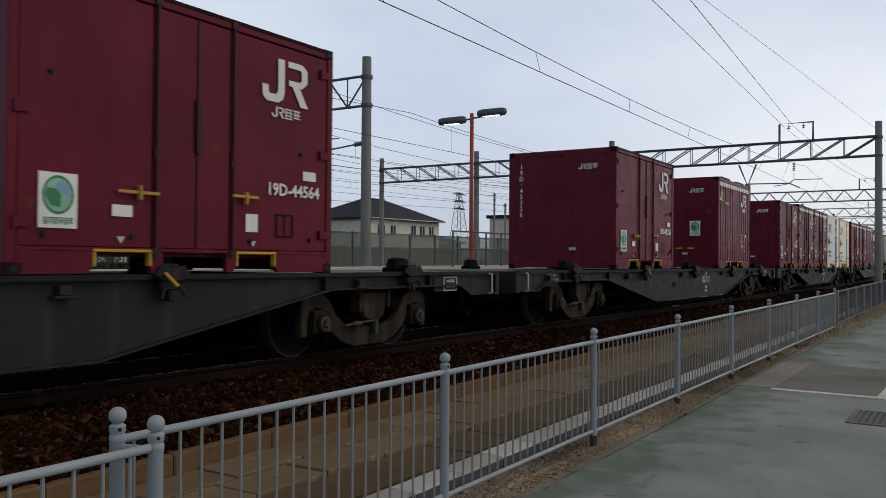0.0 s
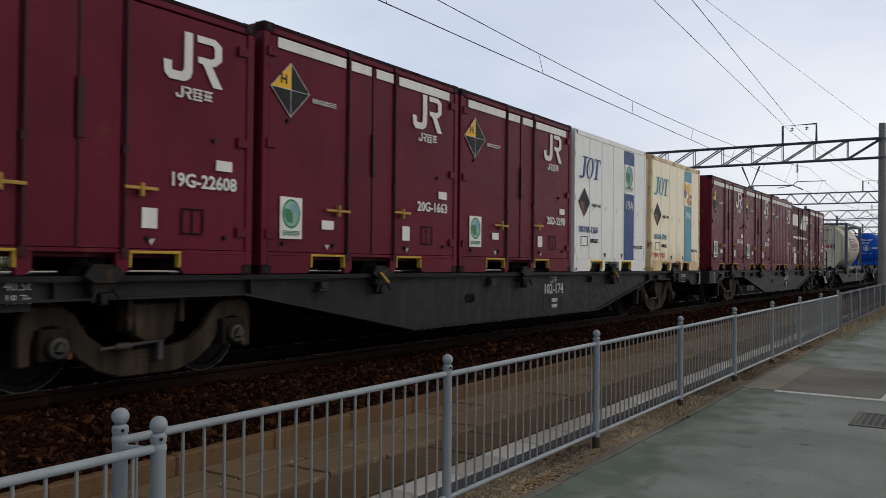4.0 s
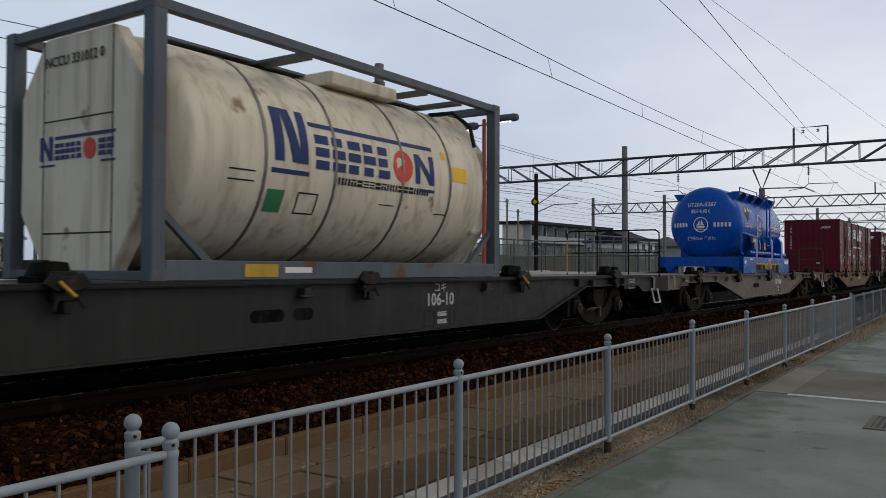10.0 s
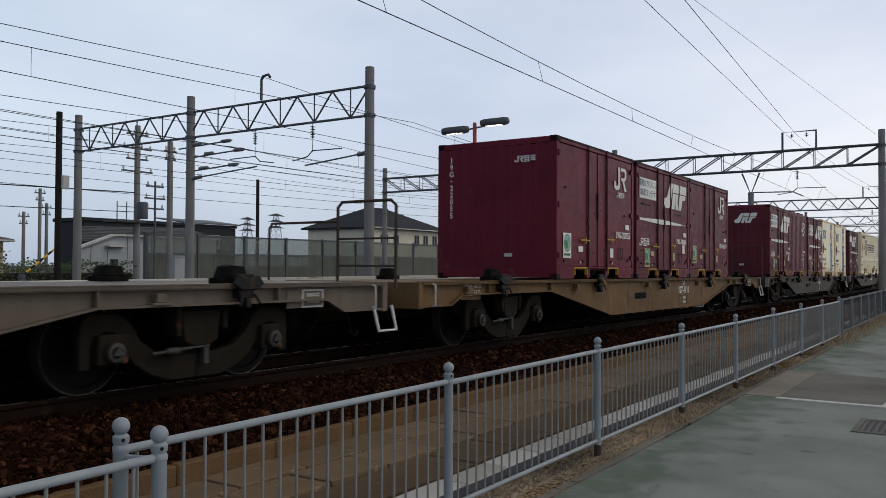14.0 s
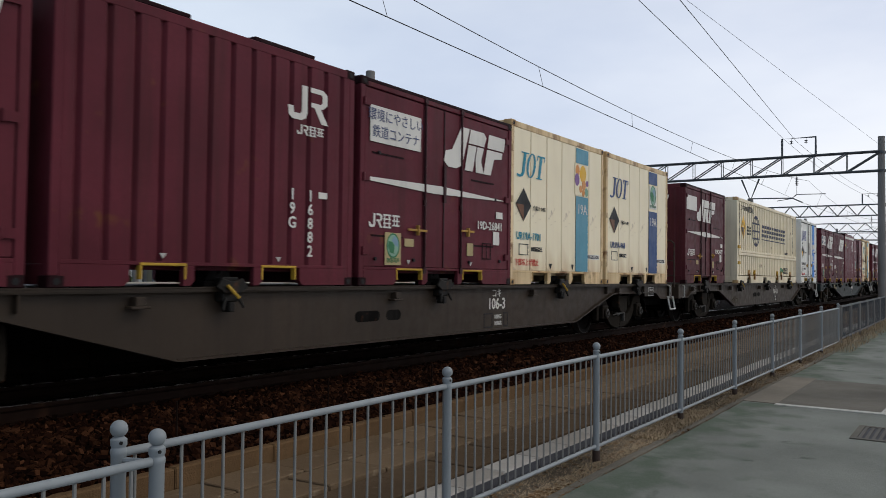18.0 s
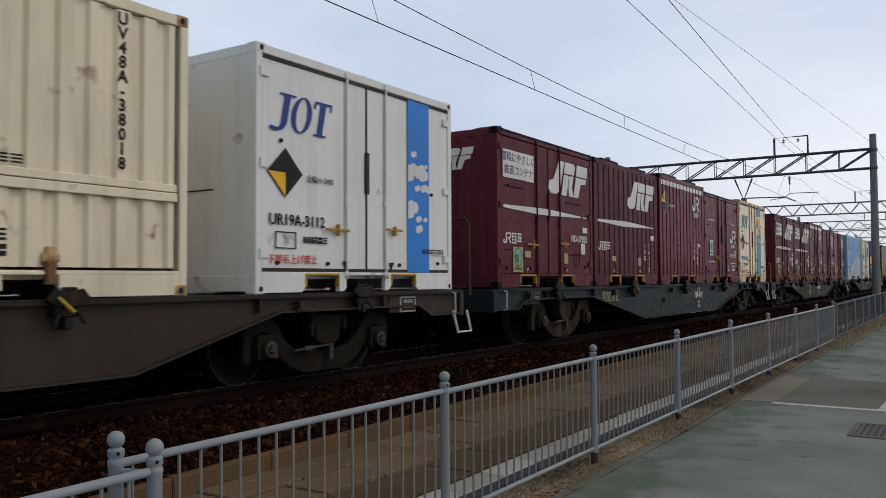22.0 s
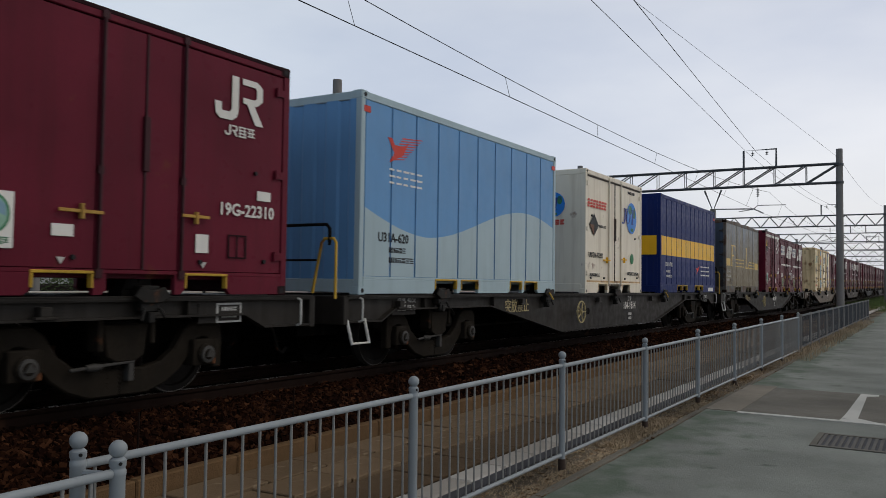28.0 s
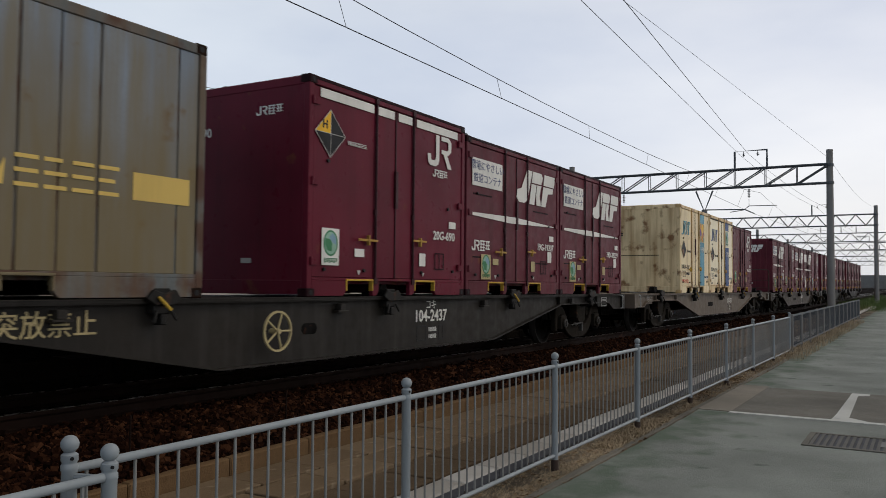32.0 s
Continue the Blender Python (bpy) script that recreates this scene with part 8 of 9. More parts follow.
# ---- the train's make-up ----
S5 = [-7.56, -3.78, 0.0, 3.78, 7.56]
CONSIST = [
    ("a", "dark", "103-173", (), [(4.5, "hook", "19D-44564")]),
    ("a", "dark", "102-173", (), [(-3.5, "hook", "19D-45326"), (4.28, "ribbed", "20G-2661")]),
    ("a", "dark", "102-174", (), [(-7.62, "hook", "19G-22608"), (-3.78, "hook_band", "20G-1663"), (0.0, "hook_band", "20D-2298"), (3.86, "white_leaf", "UR19A-1260"), (7.95, "cream_panels", "UR19A-1998")]),
    ("a", "grey", "103-174", ("right", "rail", "black"), [(-7.74, "hook_band", "20D-1106"), (-3.78, "hook_band", "20D-7851"), (0.0, "ribbed", "20G-10279"), (3.78, "blocks_plain", "19G-15616"), (7.56, "hook_band", "20G-3068")]),
    ("b", "grey", "106-10", ("rail", "right", "yellow"), []),
    ("c", "tan", "107-1468", ("rail", "right"), []),
    ("c", "rust", "107-1111", ("rail", "right", "brake_wheel"), [(-3.9, "hook", "19G-22055"), (-0.12, "blocks", "19D-38538"), (3.71, "hook_old", "19D-45639")]),
    ("b", "brown", "106-3", ("rail", "right"), [(-7.67, "blocks", "19D-32401"), (-3.87, "ribbed_low", "19G-16882"), (0.0, "blocks", "19D-26841"), (3.78, "cream_panels", "UR19A-1701"), (7.62, "cream_panels_navy", "UR19A-968")]),
    ("b", "brown", "106-610", ("rail", "right", "faint"), [(-7.66, "blocks_wide", "V19C-4377"), (7.69, "white_cloud", "UR19A-3112")]),
    ("a", "blue", "104-241", ("no_hump", "rail", "right", "amber"), [(-7.69, "blocks", "19D-37052"), (-3.90, "blocks_ribbed", "19G-16315"), (0.0, "ribbed", "20G-2569"), (3.72, "hook_low", "V19C-9205"), (7.56, "cream_fruit", "UR19A-1387")]),
    ("a", "olive", "104-2368", ("no_hump", "wheel", "left", "rail", "amber"), [(-7.40, "blocks", "19D-41092"), (-3.66, "blocks", "19G-18387"), (0.0, "hook_band", "20G-3113"), (3.78, "hook_old", "19D-44704"), (7.56, "hook", "19G-22310")]),
    ("a", "olive", "104-1814", ("no_hump", "wheel", "left", "rail", "amber"), [(-0.18, "white_sphere", "UR17A-70202")]),
    ("a", "olive", "104-2437", ("no_hump", "wheel", "left"), [(0.0, "hook_band", "20G-690"), (3.78, "blocks", "19G-19307"), (7.56, "blocks", "19D-38239")]),
    ("c", "tan", "107-833", ("rail",), [(-3.78, "cream_worn", "UR19A-1512"), (0.0, "cream_leaf", "UR19A-1124"), (3.78, "hook_old", "19D-42210")]),
    ("b", "brown", "106-512", ("rail",), [(-7.56, "blocks", "19D-30112"), (-3.78, "hook_old", "19D-41250"), (0.0, "blocks", "19D-29877"), (3.78, "blocks_plain", "19D-31720"), (7.56, "hook", "19D-46015")]),
    ("a", "dark", "104-1650", (), [(u, "hook_old", "19D-4%d30" % (20 + i)) for i, u in enumerate(S5)]),
    ("a", "dark", "104-2012", (), [(u, "hook_old", "19D-4%d17" % (40 + i)) for i, u in enumerate(S5)]),
]
for i, (fk, pk, num, extras, load) in enumerate(CONSIST):
    build_wagon(i, fk, pk, num, extras)
    for off, kind, number in load:
        container(kind, i * PITCH + off, number)
ivory_tank(4 * PITCH)
blue_tank(5 * PITCH - 0.22)
long_container(8 * PITCH + 0.3)
wave_container(11 * PITCH - 6.6)
band_container(11 * PITCH + 6.35)
grey_container(12 * PITCH - 6.43)


# ---- overhead line ----
def strut(a, b, r, name, parent, material=None, n=5):
    """A straight bar from a to b as a part of its own; bars of one length share a mesh."""
    a, b = Vector(a), Vector(b)
    d = b - a
    me = shared(("strut", round(d.length, 2), r, n), lambda: G().rod((0, 0, 0), (0, 0, round(d.length, 2)), r, n).mesh(0, n > 6))
    return part(name, me, material or GANTRY, parent, at=Matrix.Translation(a) @ d.to_track_quat("Z", "Y").to_matrix().to_4x4())


def insulator(parent, at, tilt=(0, 0, 0), n=5):
    def make():
        g = G().rod((0, 0, 0), (0, 0, -0.1), 0.012, 6)
        for k in range(n):
            g.lathe([(0.02, -0.1 - 0.09 * k), (0.095, -0.14 - 0.09 * k), (0.03, -0.15 - 0.09 * k), (0.02, -0.19 - 0.09 * k)], 10, "z")
        return g.mesh(0, True)
    return part("insulator", shared(("ins", n), make), INSULATOR, parent, "ribbed porcelain insulator", at=pose(*at, *tilt))


def build_gantry(x, poles, y0, y1, top=7.28, low=6.32, pole_top=8.0, base=-0.3, arch=None, arms=(), detail=True, bay=1.55, single=False):
    """Round concrete poles carrying a lattice beam across the tracks."""
    g = thing("catenary_gantry", "grey lattice beam on round concrete poles over the tracks", "gantry", "overhead line gantries", (x, 0, 0))
    for y in poles:
        p = part("pole", shared(("gpole", pole_top), lambda: G().lathe([(0.19, base), (0.155, pole_top), (0.14, pole_top + 0.01)], 18, "z").mesh(0, True)), CONCRETE, g, "round concrete pole", at=(0, y, 0))
        for z in (top - 0.05, low):
            part("band", shared("gband", lambda: G().lathe([(0.18, -0.06), (0.2, -0.06), (0.2, 0.06), (0.18, 0.06)], 14, "z").box(-0.24, 0.24, -0.03, 0.03, -0.04, 0.04).mesh()), GANTRY, p, at=(0, 0, z))
    for dx in (0.0,) if single else (-0.2, 0.2):
        for z in (top, low):
            strut((dx, y0, z), (dx, y1, z), 0.045, "chord", g, n=6)
    n = max(2, round((y1 - y0) / bay))
    for i in range(n):
        a, b = y0 + (y1 - y0) * i / n, y0 + (y1 - y0) * (i + 1) / n
        if single:
            m = (a + b) / 2
            strut((0, a, top), (0, m, low), 0.034, "diagonal", g)
            strut((0, m, low), (0, b, top), 0.034, "diagonal", g)
            strut((0, m, low), (0, m, top), 0.026, "upright", g)
            continue
        flip = i >= n / 2
        for dx in (-0.2, 0.2) if detail else (0.0,):
            if not detail:
                m = (a + b) / 2
                strut((0, a, top), (0, m, low), 0.045, "diagonal", g)
                strut((0, m, low), (0, b, top), 0.045, "diagonal", g)
                continue
            strut((dx, a, low if flip else top), (dx, b, top if flip else low), 0.034, "diagonal", g)
            if i:
                strut((dx, a, low), (dx, a, top), 0.022, "upright", g)
        if detail:
            strut((-0.2, a, top), (0.2, b, top), 0.018, "cross_brace", g)
    if arch:
        a, b = arch
        part("feeder_frame", G().path([(0, a, top), (0, a, top + 0.95), (0, b, top + 0.95), (0, b, top)], 0.055, 6), GANTRY, g, "square steel frame for the feeder wires")
        for y in (a + 0.45 * (b - a) / 1.6, b - 0.45 * (b - a) / 1.6):
            insulator(g, (0, y, top + 0.93), n=2)
    for y, side in arms:
        insulator(g, (0, y, low - 0.02), (0, 0, 0), 5)
        part("steady_arm", G().path([(0, y + side * 1.35, low - 1.02), (0, y, low - 1.0), (0, y - side * 0.25, low - 1.2), (0, y - side * 0.95, low - 1.3)], 0.022, 6), GANTRY, g, "steady arm that holds the contact wire")
        strut((0, y, low - 0.64), (0, y, low - 1.0), 0.012, "hanger", g)
    return g


build_gantry(21.7, (17.2, 26.2, 33.7), 17.2, 33.7, 7.36, 6.36, 7.98, arms=((22.6, 1), (19.75, -1)), bay=1.65, single=True)
build_gantry(45.0, (4.06, 17.7, 26.75, 34.3), 4.06, 34.3, 7.28, 6.34, 8.0, arch=(7.0, 8.6), arms=((7.9, -1), (14.6, 1)))
build_gantry(79.0, (3.6, 17.9, 27.0, 34.5), 3.6, 34.5, 7.28, 6.34, 8.0, arch=(7.0, 8.6), arms=((7.9, -1),), detail=False)
for gx in (108.0, 134.0, 165.0, 200.0, 245.0):
    build_gantry(gx, (-2.0, 18.0, 34.5), -2.0, 34.5, 7.3, 6.3, 8.0, arch=(7.0, 8.6), detail=False, bay=1.9)

for y0, z0, y1, z1 in ((26.2, 4.72, 22.5, 4.98), (17.2, 5.12, 20.1, 4.86)):
    boom = thing("registration_boom", "slim grey registration tube from a concrete pole", "bracket", "registration tubes", (21.7, 0, 0))
    strut((0, y0, z0), (0, y1, z1), 0.028, "tube", boom, n=6)
    part("boom_insulator", G().rod((0, y0 + (y1 - y0) * 0.05, z0 + (z1 - z0) * 0.05), (0, y0 + (y1 - y0) * 0.17, z0 + (z1 - z0) * 0.17), 0.075, 10), INSULATOR, boom, "grey rod insulator")
hook = thing("feeder_bracket", "curved grey feeder bracket on the lattice beam", "bracket", "", (21.7, 22.3, 7.42))
part("bracket", G().path([(0, 0, 0), (0, 0, 0.75), (0, -0.08, 0.88), (0, -0.35, 0.92), (0, -0.45, 0.8)], 0.05, 8), GANTRY, hook)
mast = thing("catenary_mast", "concrete mast with V-shaped hanger and arm", "mast", "", (46.0, 10.4, 0))
part("pole", G().lathe([(0.17, -0.3), (0.15, 5.3), (0.1, 5.32)], 16, "z").mesh(0, True), CONCRETE, mast)
part("hanger", G().path([(0, -0.45, 6.34), (0, 0, 5.2), (0, 0.45, 6.34)], 0.05, 6), GANTRY, mast)
part("arm", G().path([(0, 0, 5.3), (0, -2.1, 5.25), (0, -2.6, 5.0)], 0.035, 6), GANTRY, mast)


def sag(a, b, drop, n=14):
    a, b = Vector(a), Vector(b)
    return [tuple(a.lerp(b, k / n) - Vector((0, 0, 4 * drop * (k / n) * (1 - k / n)))) for k in range(n + 1)]


def overhead(y, z, x0, x1, spans=((-30, 21.7), (21.7, 45), (45, 79), (79, 134), (134, 245)), r=0.0085, lift=0.75, least=0.2, stagger=(), first=2.5):
    """A contact wire under its messenger, joined by droppers; stagger: places (x, y) between which the contact wire zigzags."""
    line = thing("overhead_line", "dark contact wire hung from a messenger wire", "overhead line", "overhead lines")
    part("contact_wire", G().path([(a, b, z) for a, b in stagger or ((x0, y), (x1, y))], r, 5), WIRE, line)
    for a, b in spans:
        drop = (lift - least) * min(1.0, (b - a) / 40)
        part("messenger_wire", G().path(sag((a, y, z + lift), (b, y, z + lift), drop, 16), r, 4), WIRE, line)
        k = a + first
        while k < min(b, 70):
            f = (k - a) / (b - a)
            foot = y
            for (p, q), (p1, q1) in zip(stagger, stagger[1:]):
                if p <= k < p1:
                    foot = q + (q1 - q) * (k - p) / (p1 - p)
            strut((k, foot, z), (k, y, z + lift - 4 * drop * f * (1 - f)), 0.005, "dropper", line, WIRE, 4)
            k += 5.2
    return line


overhead(TRACK, 4.95, -30, 260, spans=((-45, 0), (0, 45), (45, 79), (79, 134), (134, 245)), lift=1.05, least=0.32, stagger=((-30, 7.4), (0, 7.0), (45, 7.72), (79, 7.05), (134, 7.6), (260, 7.335)), first=4.2)
overhead(15.4, 4.95, -30, 260, lift=1.0, least=0.42)
overhead(19.7, 5.0, -30, 260)
overhead(23.4, 5.0, -30, 260)
overhead(28.5, 5.0, -30, 260)


def wire(name, pts, label, r=0.0115):
    tagged(part(name, G().path(pts, r, 4), WIRE, None, label), category="wire", group="single wires")


wire("feeder_wire", sag((-30, 4.64, 8.1), (45, 8.4, 8.1), 0.0) + sag((45, 8.4, 8.1), (79, 8.15, 8.0), 0.3)[1:] + sag((79, 8.15, 8.0), (134, 8.15, 8.0), 0.4)[1:], "dark feeder wire above the tracks")
wire("feeder_wire", sag((-30, 2.76, 8.0), (45, 7.95, 8.1), 0.0) + sag((45, 7.95, 8.1), (79, 7.45, 8.0), 0.3)[1:] + sag((79, 7.45, 8.0), (134, 7.45, 8.0), 0.4)[1:], "dark feeder wire above the tracks")
wire("guard_wire", sag((-30, 10.46, 9.36), (45, 4.06, 7.54), 0.0) + sag((45, 4.06, 7.54), (79, 3.6, 7.85), 0.5)[1:], "thin guard wire between pole tops", 0.007)
wire("feeder_wire", sag((-30, 22.0, 8.1), (21.7, 22.0, 8.2), 0.65) + sag((21.7, 22.0, 8.2), (79, 22.0, 8.2), 0.9)[1:], "dark feeder wire above the tracks")
for k, (y, z) in enumerate(((26.5, 7.0), (27.5, 6.6), (29.5, 6.9), (31.0, 6.3), (33.0, 7.2), (34.6, 6.0), (34.0, 5.4))):
    wire("feeder_wire", sag((-20, y, z), (60, y, z - 0.2), 0.6) + sag((60, y, z - 0.2), (130, y, z), 0.6)[1:], "thin dark line wire along the yard", 0.011)
wire("utility_cable", sag((-60, 44, 5.6), (29.4, 40, 5.4), 0.5), "dark utility cable between concrete poles", 0.03)
wire("utility_cable", sag((-60, 46, 4.6), (29.4, 40, 4.3), 0.4), "dark utility cable between concrete poles", 0.02)

# tensioning insulators on the far tracks
for k, (x, y, z) in enumerate(((21.7, 26.6, 5.55), (21.7, 26.9, 5.0), (21.7, 27.3, 5.95))):
    arm = thing("cantilever_arm", "steel arm with long insulators on a pole", "bracket", "cantilever arms", (x, y, z))
    part("tube", G().path([(0, -0.4, 0), (0.6, -2.8, 0.25)], 0.03, 6), GANTRY, arm)
    for j in range(2):
        part("long_insulator", shared("longins", lambda: G().lathe([(0.03, 0), (0.07, 0.05), (0.07, 0.5), (0.03, 0.55)], 10, "y").mesh(0, True)), INSULATOR, arm, at=(0.4 * j, -1.2 - 1.2 * j, 0.1 + 0.1 * j, 0, 0, 180))


# ---- poles, lamps, signals ----
def round_pole(name, x, y, top, r, material, label, category, crossarms=()):
    p = thing(name, label, category, "", (x, y, 0))
    part("shaft", G().lathe([(r * 1.15, -0.4), (r, top), (r * 0.8, top + 0.01)], 14, "z").mesh(0, True), material, p)
    for z, w, n in crossarms:
        part("crossarm", G().box(-w, w, -0.05, 0.05, z - 0.045, z + 0.045), GANTRY, p)
        for k in range(n):
            u = -w + 0.1 + (2 * w - 0.2) * k / max(1, n - 1)
            part("pin_insulator", shared("pinins", lambda: G().lathe([(0.02, 0), (0.05, 0.05), (0.06, 0.16), (0.03, 0.22)], 8, "z").mesh(0, True)), DECAL_WHITE, p, at=(u, 0, z + 0.045))
    return p


DARK_POLE = paint("dark_wooden_pole", (0.020, 0.015, 0.014), 0.85, var=0.3, streak=0.4)
wood = round_pole("utility_pole", 18.5, 30.0, 7.25, 0.115, DARK_POLE, "dark brown pole with a small grey box", "pole")
part("meter_box", G().box(0.02, 0.30, -0.26, -0.1, 4.25, 4.78).mesh(0.02), DECAL_GREY, wood, "small grey meter box")
round_pole("utility_pole", 26.9, 34.0, 7.5, 0.14, CONCRETE, "concrete pole with white insulators", "pole", ((7.0, 0.35, 3), (6.6, 0.3, 2)))
tp = round_pole("utility_pole", 29.4, 40.0, 9.2, 0.16, CONCRETE, "concrete utility pole with crossarms and a transformer", "pole", ((8.7, 0.7, 4), (7.9, 0.95, 4), (7.3, 0.7, 3), (6.6, 1.0, 3)))
part("transformer", G().lathe([(0.28, 3.9), (0.3, 3.95), (0.3, 4.75), (0.26, 4.85)], 16, "z", (0.0, -0.5, 0)).mesh(0, True), FRAME_GREY, tp, "grey drum transformer")
part("platform", G().box(-1.7, 0.2, -0.6, 0.6, 3.7, 3.78).box(-1.7, -1.66, -0.6, -0.56, 3.7, 4.8).box(-1.1, -1.06, -0.6, -0.56, 3.7, 4.8).box(-0.5, -0.46, -0.6, -0.56, 3.7, 4.8).box(-1.7, -0.4, -0.6, -0.57, 4.5, 4.54).mesh(), FRAME_GREY, tp, "small steel work platform")
round_pole("utility_pole", 31.0, 40.5, 6.2, 0.06, FRAME_GREY, "grey steel pole with short crossarms", "pole", ((5.9, 0.6, 3), (5.2, 0.7, 3), (4.6, 0.6, 2)))
round_pole("utility_pole", 58.0, 60.0, 9.8, 0.16, DARK_POLE, "thin dark pole far behind the yard", "pole")
for x, y, h in ((35.4, 62.0, 5.4), (36.7, 62.0, 7.3), (37.5, 62.4, 6.2), (92.0, 52.0, 9.5), (104.0, 57.0, 9.0)):
    round_pole("utility_pole", x, y, h, 0.12, CONCRETE, "far concrete utility pole with crossarms", "pole", ((h - 0.35, 0.45, 3), (h - 0.9, 0.35, 2)))
RED_POLE = paint("faded_red_paint", (0.38, 0.075, 0.04), 0.5, var=0.15, streak=0.2)
lamp = thing("yard_lamp", "red lamp post with two grey lamp heads", "lamp post", "", (19.0, 11.45, 0))
part("post", G().lathe([(0.062, 0.95), (0.052, 5.15), (0.04, 5.18)], 14, "z").mesh(0, True), RED_POLE, lamp)
part("cross_tube", G().rod((0, -0.32, 5.06), (0, 0.32, 5.0), 0.024, 8), FRAME_GREY, lamp)
LIT = glow("lamp_lens", (1.0, 0.95, 0.85), 2.2)
for s, z in ((-1, 5.14), (1, 5.02)):
    head = part("lamp_head", shared("lhead", lambda: G().lathe([(0.02, -0.44), (0.09, -0.40), (0.108, -0.28), (0.108, 0.30), (0.09, 0.41), (0.02, 0.44)], 14, "y").mesh(0, True)), GANTRY, lamp, "grey capsule lamp head", at=(0, s * 0.62, z))
    part("lens", shared("llens", lambda: G().box(-0.06, 0.06, -0.26, 0.26, -0.105, -0.075).mesh(0.02)), LIT, head, "lit lamp lens")
sig = thing("colour_light_signal", "black trackside signal showing red on a grey post", "signal", "", (43.0, 11.3, 0))
part("post", G().rod((0, 0, -0.3), (0, 0, 4.0), 0.07, 10), FRAME_GREY, sig)
part("backboard", G().box(-0.06, 0.06, -0.2, 0.2, 2.75, 4.0).mesh(0.02), BLACK, sig)
part("red_light", G().rod((-0.06, 0, 3.0), (-0.1, 0, 3.0), 0.075, 14), glow("red_signal", (1.0, 0.06, 0.03), 3.0), sig, "lit red signal light")
sign = round_pole("sign_mast", 33.75, 17.55, 5.4, 0.09, DARK_POLE, "dark mast with a small round sign and a bracket arm", "mast")
part("round_sign", G().rod((-0.11, 0, 4.1), (-0.13, 0, 4.1), 0.19, 20), BLACK, sign)
part("yellow_mark", G().prism(disc(0, 4.1, 0.13, 4), "x", -0.14, -0.131), YELLOW, sign)
part("bracket_arm", G().path([(0, 0, 5.05), (0, -2.3, 5.0)], 0.03, 6).path([(0, 0, 3.95), (0, -1.7, 4.9)], 0.022, 6).path([(0, 0, 3.6), (0, -0.9, 3.95), (0, -2.1, 3.95)], 0.022, 6), GANTRY, sign, "grey bracket arm with a brace")


def pylon(x, y, h, w):
    p = thing("pylon", "far grey lattice power pylon", "pylon", "far pylons", (x, y, 0))
    g = G()
    for sx in (-1, 1):
        for sy in (-1, 1):
            g.rod((sx * w, sy * w, 0), (sx * w * 0.18, sy * w * 0.18, h), 0.13, 4)
    n = 9
    for k in range(n):
        a, b = 1 - 0.82 * k / n, 1 - 0.82 * (k + 1) / n
        z0, z1 = h * k / n, h * (k + 1) / n
        for s in (-1, 1):
            g.rod((s * w * a, -w * a, z0), (-s * w * b, -w * b, z1), 0.08, 3).rod((-w * a, s * w * a, z0), (-w * b, -s * w * b, z1), 0.08, 3)
    part("tower", g, GANTRY, p)
    for k, z in enumerate((0.97, 0.86, 0.75)):
        part("crossarm", G().prism([(-w * 1.5, h * z), (w * 1.5, h * z), (0.3, h * z + 0.9), (-0.3, h * z + 0.9)], "y", -0.3, 0.3), GANTRY, p)


pylon(203, 215, 17.8, 2.6)
pylon(217, 215, 19.9, 2.8)
pylon(269.5, 168, 26.0, 3.4)

# ---- barrier, houses and sheds behind the yard ----
BARRIER_LOW = paint("grey_barrier_panel", (0.12, 0.125, 0.105), 0.7, var=0.15, streak=0.35)
BARRIER_HIGH = paint("frosted_barrier_panel", (0.19, 0.205, 0.19), 0.45, var=0.1, streak=0.3)
for m in (BARRIER_HIGH, BARRIER_LOW):        # clear panels, dulled by grime
    nt = m.node_tree
    clear, blend = nt.nodes.new("ShaderNodeBsdfTransparent"), nt.nodes.new("ShaderNodeMixShader")
    clear.inputs[0].default_value = (0.80, 0.84, 0.80, 1)
    blend.inputs[0].default_value = 0.42 if m is BARRIER_HIGH else 0.72
    nt.links.new(clear.outputs[0], blend.inputs[1])
    nt.links.new(nt.nodes["Principled BSDF"].outputs[0], blend.inputs[2])
    nt.links.new(blend.outputs[0], nt.nodes["Material Output"].inputs["Surface"])
barrier = thing("noise_barrier", "long noise barrier of clear grimy panels in grey frames", "barrier", "", (0, 0, 0))
for i in range(24):
    x = 30.75 + i * 3.87
    part("post", shared("bpost", lambda: G().box(-0.09, 0.09, -0.09, 0.09, -0.4, 3.25).mesh(0.01)), GANTRY, barrier, at=(x, 41, 0))
    if i < 23:
        part("lower_panel", shared("bplow", lambda: G().box(0.09, 3.78, -0.04, 0.04, -0.4, 1.95).mesh(0.01)), BARRIER_LOW, barrier, at=(x, 41, 0))
        part("upper_panel", shared("bphigh", lambda: G().box(0.09, 3.78, -0.02, 0.02, 2.05, 3.1).mesh(0.01)), BARRIER_HIGH, barrier, at=(x, 41, 0))
        part("top_bar", shared("bptop", lambda: G().box(0.09, 3.78, -0.05, 0.05, 3.1, 3.2).box(0.09, 3.78, -0.05, 0.05, 1.95, 2.05).mesh()), GANTRY, barrier, at=(x, 41, 0))

